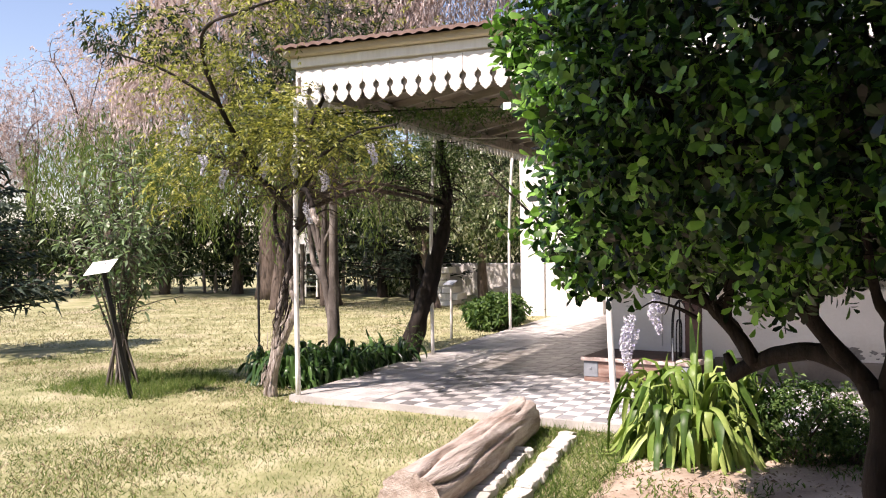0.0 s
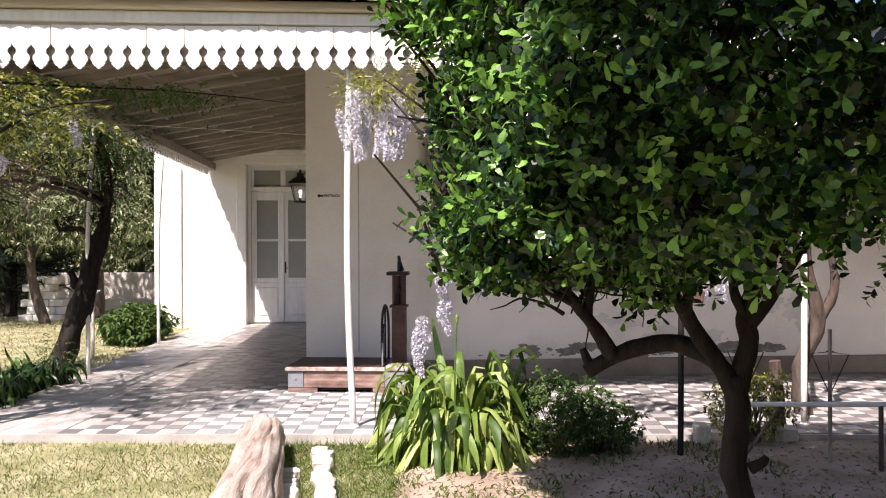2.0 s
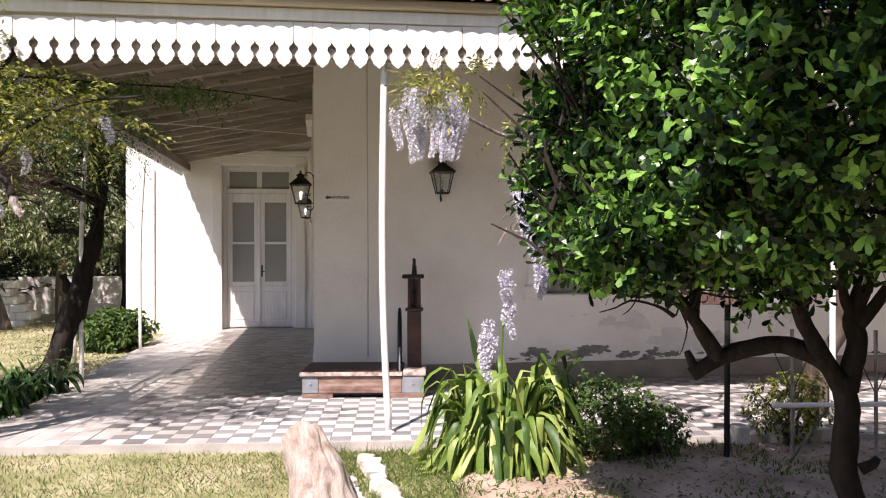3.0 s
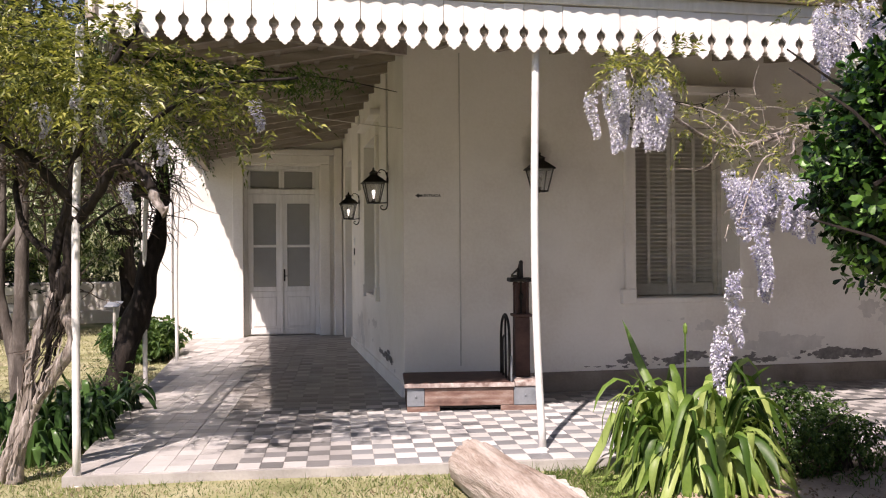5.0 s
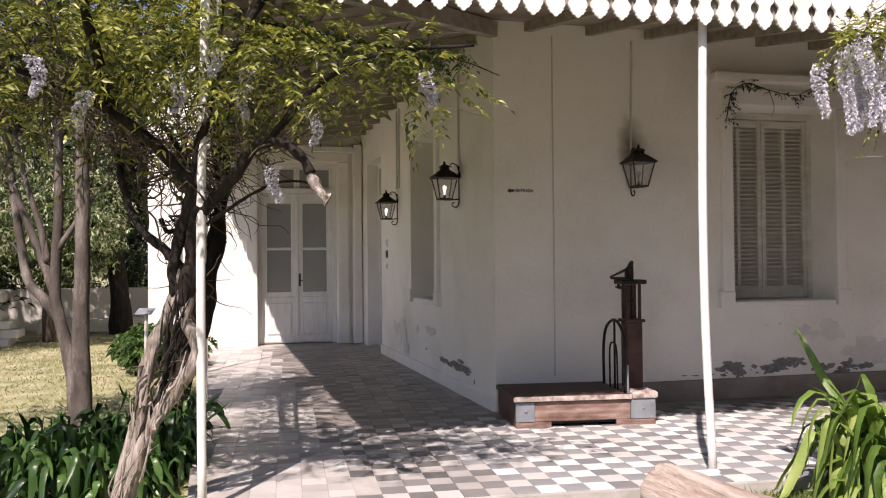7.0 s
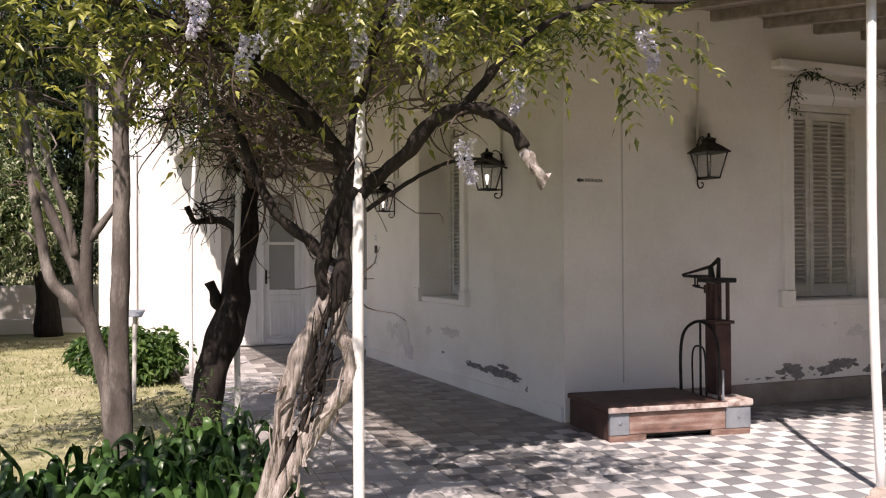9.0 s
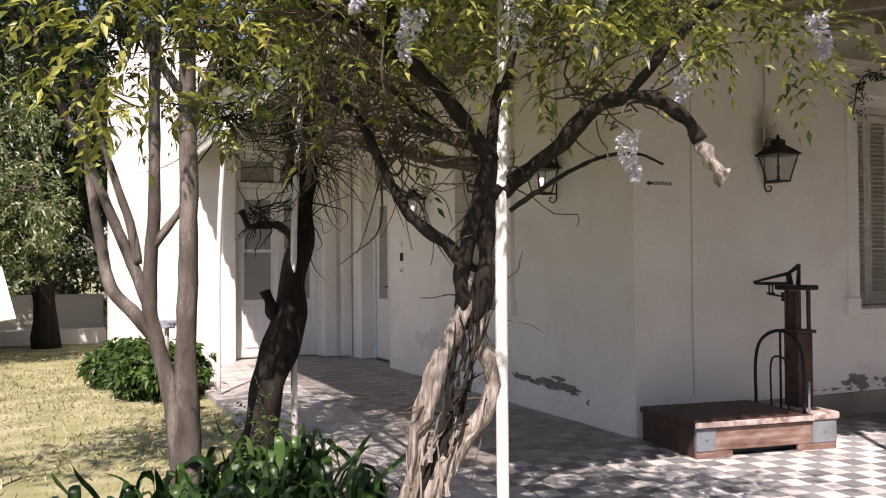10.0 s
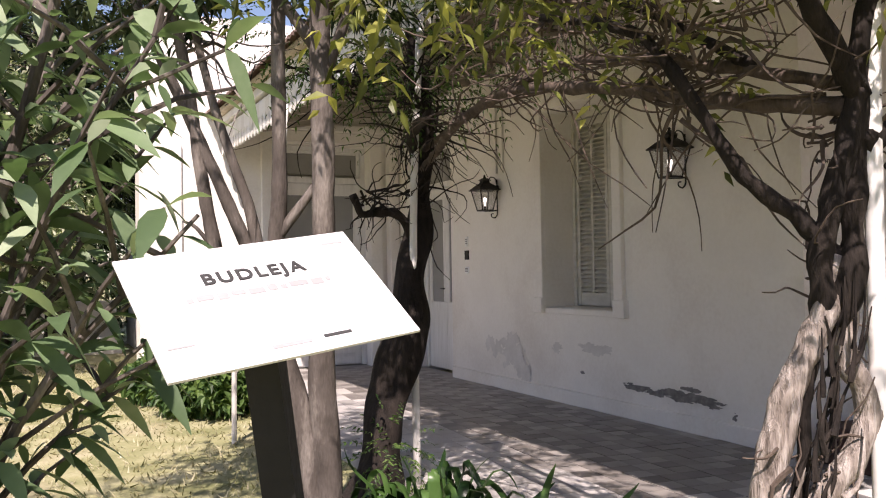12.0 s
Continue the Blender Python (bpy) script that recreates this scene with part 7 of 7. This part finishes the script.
# an added, unseen tall tree behind the walker, which shades the evergreen's farther side
far_tree((5.4, -0.6), 7.5, [((-3.62, 1.2, 4.95), (2.1, 1.7, 0.8)), ((-1.6, 1.2, 5.3), (2.0, 1.9, 0.9)), ((0.6, 1.0, 5.4), (1.8, 1.8, 0.9)), ((-3.0, 0.4, 5.9), (1.8, 1.6, 0.7)), ((-2.6, -2.0, 5.6), (2.2, 1.8, 1.1)), ((-4.1, 0.0, 5.2), (1.6, 1.4, 0.8)), ((-3.2, -0.4, 4.9), (1.6, 1.4, 0.7)), ((0.8, -2.2, 5.8), (2.4, 2.0, 1.2)), ((-2.2, -0.3, 3.5), (1.0, 0.9, 1.2)), ((-0.4, 0.8, 3.2), (1.2, 1.0, 1.3)), ((1.2, 1.6, 3.2), (1.2, 1.0, 1.4)), ((-5.8, 0.5, 5.2), (0.5, 0.4, 0.4)), ((-5.2, 0.9, 5.3), (0.7, 0.6, 0.4)), ((-1.6, -1.2, 1.9), (1.0, 0.8, 1.2)), ((0.2, 0.0, 1.9), (1.1, 0.9, 1.2))], LEAF_DARKTREE, 140000, 0.27, "tall unseen tree added to shade the evergreen", 401, trunk=0.22)

# unseen trees added behind the walk to cut skylight on the evergreen
for k, (x, y, h, w) in enumerate(((3.2, -5.4, 8, 2.4), (7.0, -4.0, 8.5, 2.6), (-0.9, -6.6, 7.5, 2.3), (10.5, -0.5, 8, 2.6), (11, 4, 7.5, 2.4), (0.5, -11, 7, 2.6), (-4.5, -13, 7, 2.8), (-10, -12, 7, 2.8), (8.8, 6.0, 6.5, 1.6))):
    far_tree((x, y), h, [((0, 0, h * 0.5), (w, w, h * 0.33)), ((-w * 0.5, 0.4, h * 0.3), (w * 0.7, w * 0.7, h * 0.22)), ((w * 0.4, 0.2, h * 0.75), (w * 0.7, w * 0.7, h * 0.2))], LEAF_DARKTREE, 26000, 0.24, "dense unseen tree added behind the path", 430 + k, trunk=0.2, group="trees behind the path")

# ---------------------------------------------------------------- grass and litter
def on_patio(x, y):
    return (x > PATIO_X0 - 0.03) & (y > 6.62 - 0.085 * x - 0.03) & (y < 17)


def grass_field():
    r = np.random.default_rng(91)
    def blades(n, x0, x1, y0, y1, h, w, mat, name, label, keepf=None):
        x, y = r.uniform(x0, x1, n), r.uniform(y0, y1, n)
        keep = ~on_patio(x, y)
        keep &= ~((x > 0.05) & (y < 6.7))
        if keepf is not None:
            keep &= keepf(x, y)
        x, y = x[keep], y[keep]
        m = len(x)
        base = np.stack([x, y, np.full(m, LAWN_Z - 0.005)], 1)
        way = np.stack([r.normal(0, 0.7, m), r.normal(0, 0.7, m), r.uniform(0.4, 1.2, m)], 1)
        way = unit(way)
        side = unit(np.cross(way, r.normal(size=(m, 3))))
        hh = (h * r.uniform(0.5, 1.3, m))[:, None]
        v = np.stack([base - side * w, base + side * w, base + way * hh], 1).reshape(-1, 3)
        f = np.arange(m * 3).reshape(-1, 3)
        ob = np_mesh(name, v, f, mat)
        tagged(ob, label, "grass", kind="stuff")
    pat = lambda lo: (lambda x, y: np.array([noise.noise(Vector((a * 0.8, b * 0.8, 3.0))) > lo for a, b in zip(x, y)]))
    blades(90000, -9, 0.2, 1.5, 9.5, 0.04, 0.0035, GRASS_BLADE, "dry_grass", "short dry yellowish mown grass")
    blades(80000, -9, 0.2, 1.5, 9.5, 0.05, 0.004, GRASS_GREEN, "green_grass", "patches of greener grass in the lawn", pat(-0.22))
    blades(22000, -9, 0.2, 1.5, 9.5, 0.035, 0.006, LITTER, "lawn_thatch", "brown dry thatch and fallen bits in the lawn")
    blades(9000, -0.95, 0.12, 2.2, 6.6, 0.09, 0.004, GRASS_GREEN, "edge_grass", "longer green grass along the edging stones")
    blades(30000, -16, -3.7, 9.5, 20, 0.06, 0.008, GRASS_BLADE, "far_grass", "sunlit dry grass across the lawn")
    blades(5000, -6.6, -5.0, 6.4, 8.0, 0.14, 0.004, GRASS_GREEN, "tuft_grass", "longer grass about the shrub's foot")


grass_field()


def bed_ground():
    """Bare earth with dry leaves to the right of the stones."""
    bm = bmesh.new()
    n, m = 40, 36
    grid = []
    for j in range(m + 1):
        for i in range(n + 1):
            x, y = -0.02 + 6.9 * i / n, -1.0 + 7.65 * j / m
            y = min(y, 6.6 - 0.085 * x)
            x = x + (0.16 * noise.noise(Vector((0, y * 1.3, 4))) if i == 0 else 0)
            edge = 0 if i in (0, n) or j == 0 else 1
            grid.append(bm.verts.new((x, y, LAWN_Z + (0.018 + 0.02 * noise.noise(Vector((x * 2.2, y * 2.2, 0)))) * edge + 0.004)))
    for j in range(m):
        for i in range(n):
            a = j * (n + 1) + i
            bm.faces.new((grid[a], grid[a + 1], grid[a + n + 2], grid[a + n + 1]))
    tagged(part("garden_bed", bm, SOIL, smooth=True), "bare reddish earth of the flower bed", "ground", kind="structure")
    r = np.random.default_rng(93)
    k = 9000
    x, y = r.uniform(0.02, 5.0, k), r.uniform(1.5, 6.45, k)
    y = np.minimum(y, 6.5 - 0.085 * x)
    base = np.stack([x, y, np.full(k, LAWN_Z + 0.03)], 1)
    way = np.stack([r.normal(size=k), r.normal(size=k), r.normal(0, 0.18, k)], 1)
    ln = r.uniform(0.015, 0.06, k)
    ob = foliage("leaf_litter", base, way, ln, ln * 0.35, LITTER, None, r, "dry fallen leaves and straw on the earth")
    tagged(ob, category="litter", kind="stuff")
    k = 2600
    x, y = r.uniform(-0.1, 2.6, k), r.uniform(4.6, 6.4, k)
    c = np.array([noise.noise(Vector((a * 1.7, b * 1.7, 8))) for a, b in zip(x, y)]) > 0.05
    x, y = x[c], y[c]
    base = np.stack([x, y, np.full(len(x), LAWN_Z)], 1)
    way = np.stack([r.normal(0, 0.5, len(x)), r.normal(0, 0.5, len(x)), np.ones(len(x))], 1)
    ob = foliage("bed_weeds", base, way, 0.09, 0.012, GRASS_GREEN, None, r, "thin weeds on the flower bed")
    tagged(ob, category="weeds", kind="stuff")


bed_ground()

# ---------------------------------------------------------------- patio tiles, piece by piece
def patio_tiles():
    size, skew = 0.156, math.radians(-4.9)
    rot = Matrix.Rotation(skew, 4, "Z")
    s = size - 0.004
    def tile(mat, name):
        return mesh_of(box(-s / 2, s / 2, -s / 2, s / 2, -0.02, 0.0, 0.0015), name, mat)
    pale, grey = tile(TILE_LIGHT, "tile"), tile(TILE_DARK, "tile")
    r = random.Random(6)
    far = {0: [], 1: [], 2: [], 3: []}
    near = 0
    for j in range(-2, 68):
        for i in range(-32, 52):
            p = rot @ Vector(((i + 0.5) * size, (j + 0.5) * size, 0)) + Vector((0, 6.98, 0))
            x, y = p.x, p.y
            lo = EDGE(x) + 0.03
            if y - size / 2 < lo or x < PATIO_X0 + 0.2 or x > 6.9 or y > 16.65:
                continue
            if y > 9.45 and x > B_X - 0.1:
                continue
            dark = (i + j) % 2 if x > -2.62 else 0
            if -2.66 < x - size / 2 < -2.62 + 0.0:
                continue
            dz = r.uniform(-0.0015, 0.0015)
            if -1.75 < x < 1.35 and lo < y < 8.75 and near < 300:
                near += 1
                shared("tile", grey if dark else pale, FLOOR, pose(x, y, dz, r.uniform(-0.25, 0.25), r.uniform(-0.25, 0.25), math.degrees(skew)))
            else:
                # Tiles deep in the gallery take the colours with shade in them.
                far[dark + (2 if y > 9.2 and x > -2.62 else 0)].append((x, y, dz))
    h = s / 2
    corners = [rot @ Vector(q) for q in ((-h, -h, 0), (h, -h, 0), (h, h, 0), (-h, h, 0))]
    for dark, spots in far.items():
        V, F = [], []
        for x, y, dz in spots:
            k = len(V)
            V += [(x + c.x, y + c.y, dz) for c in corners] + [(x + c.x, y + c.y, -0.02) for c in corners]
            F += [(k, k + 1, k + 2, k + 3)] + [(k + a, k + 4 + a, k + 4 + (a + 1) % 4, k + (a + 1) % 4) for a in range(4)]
        ob = np_mesh("tile_field", V, F, (TILE_LIGHT_J, TILE_DARK_J, TILE_WORN_SHADED, TILE_WORN_SHADED_DARK)[dark], FLOOR, ("further pale tiles", "further grey tiles", "worn brownish tiles toned for gallery shade", "worn darker tiles toned for gallery shade")[dark])
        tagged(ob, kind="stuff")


patio_tiles()
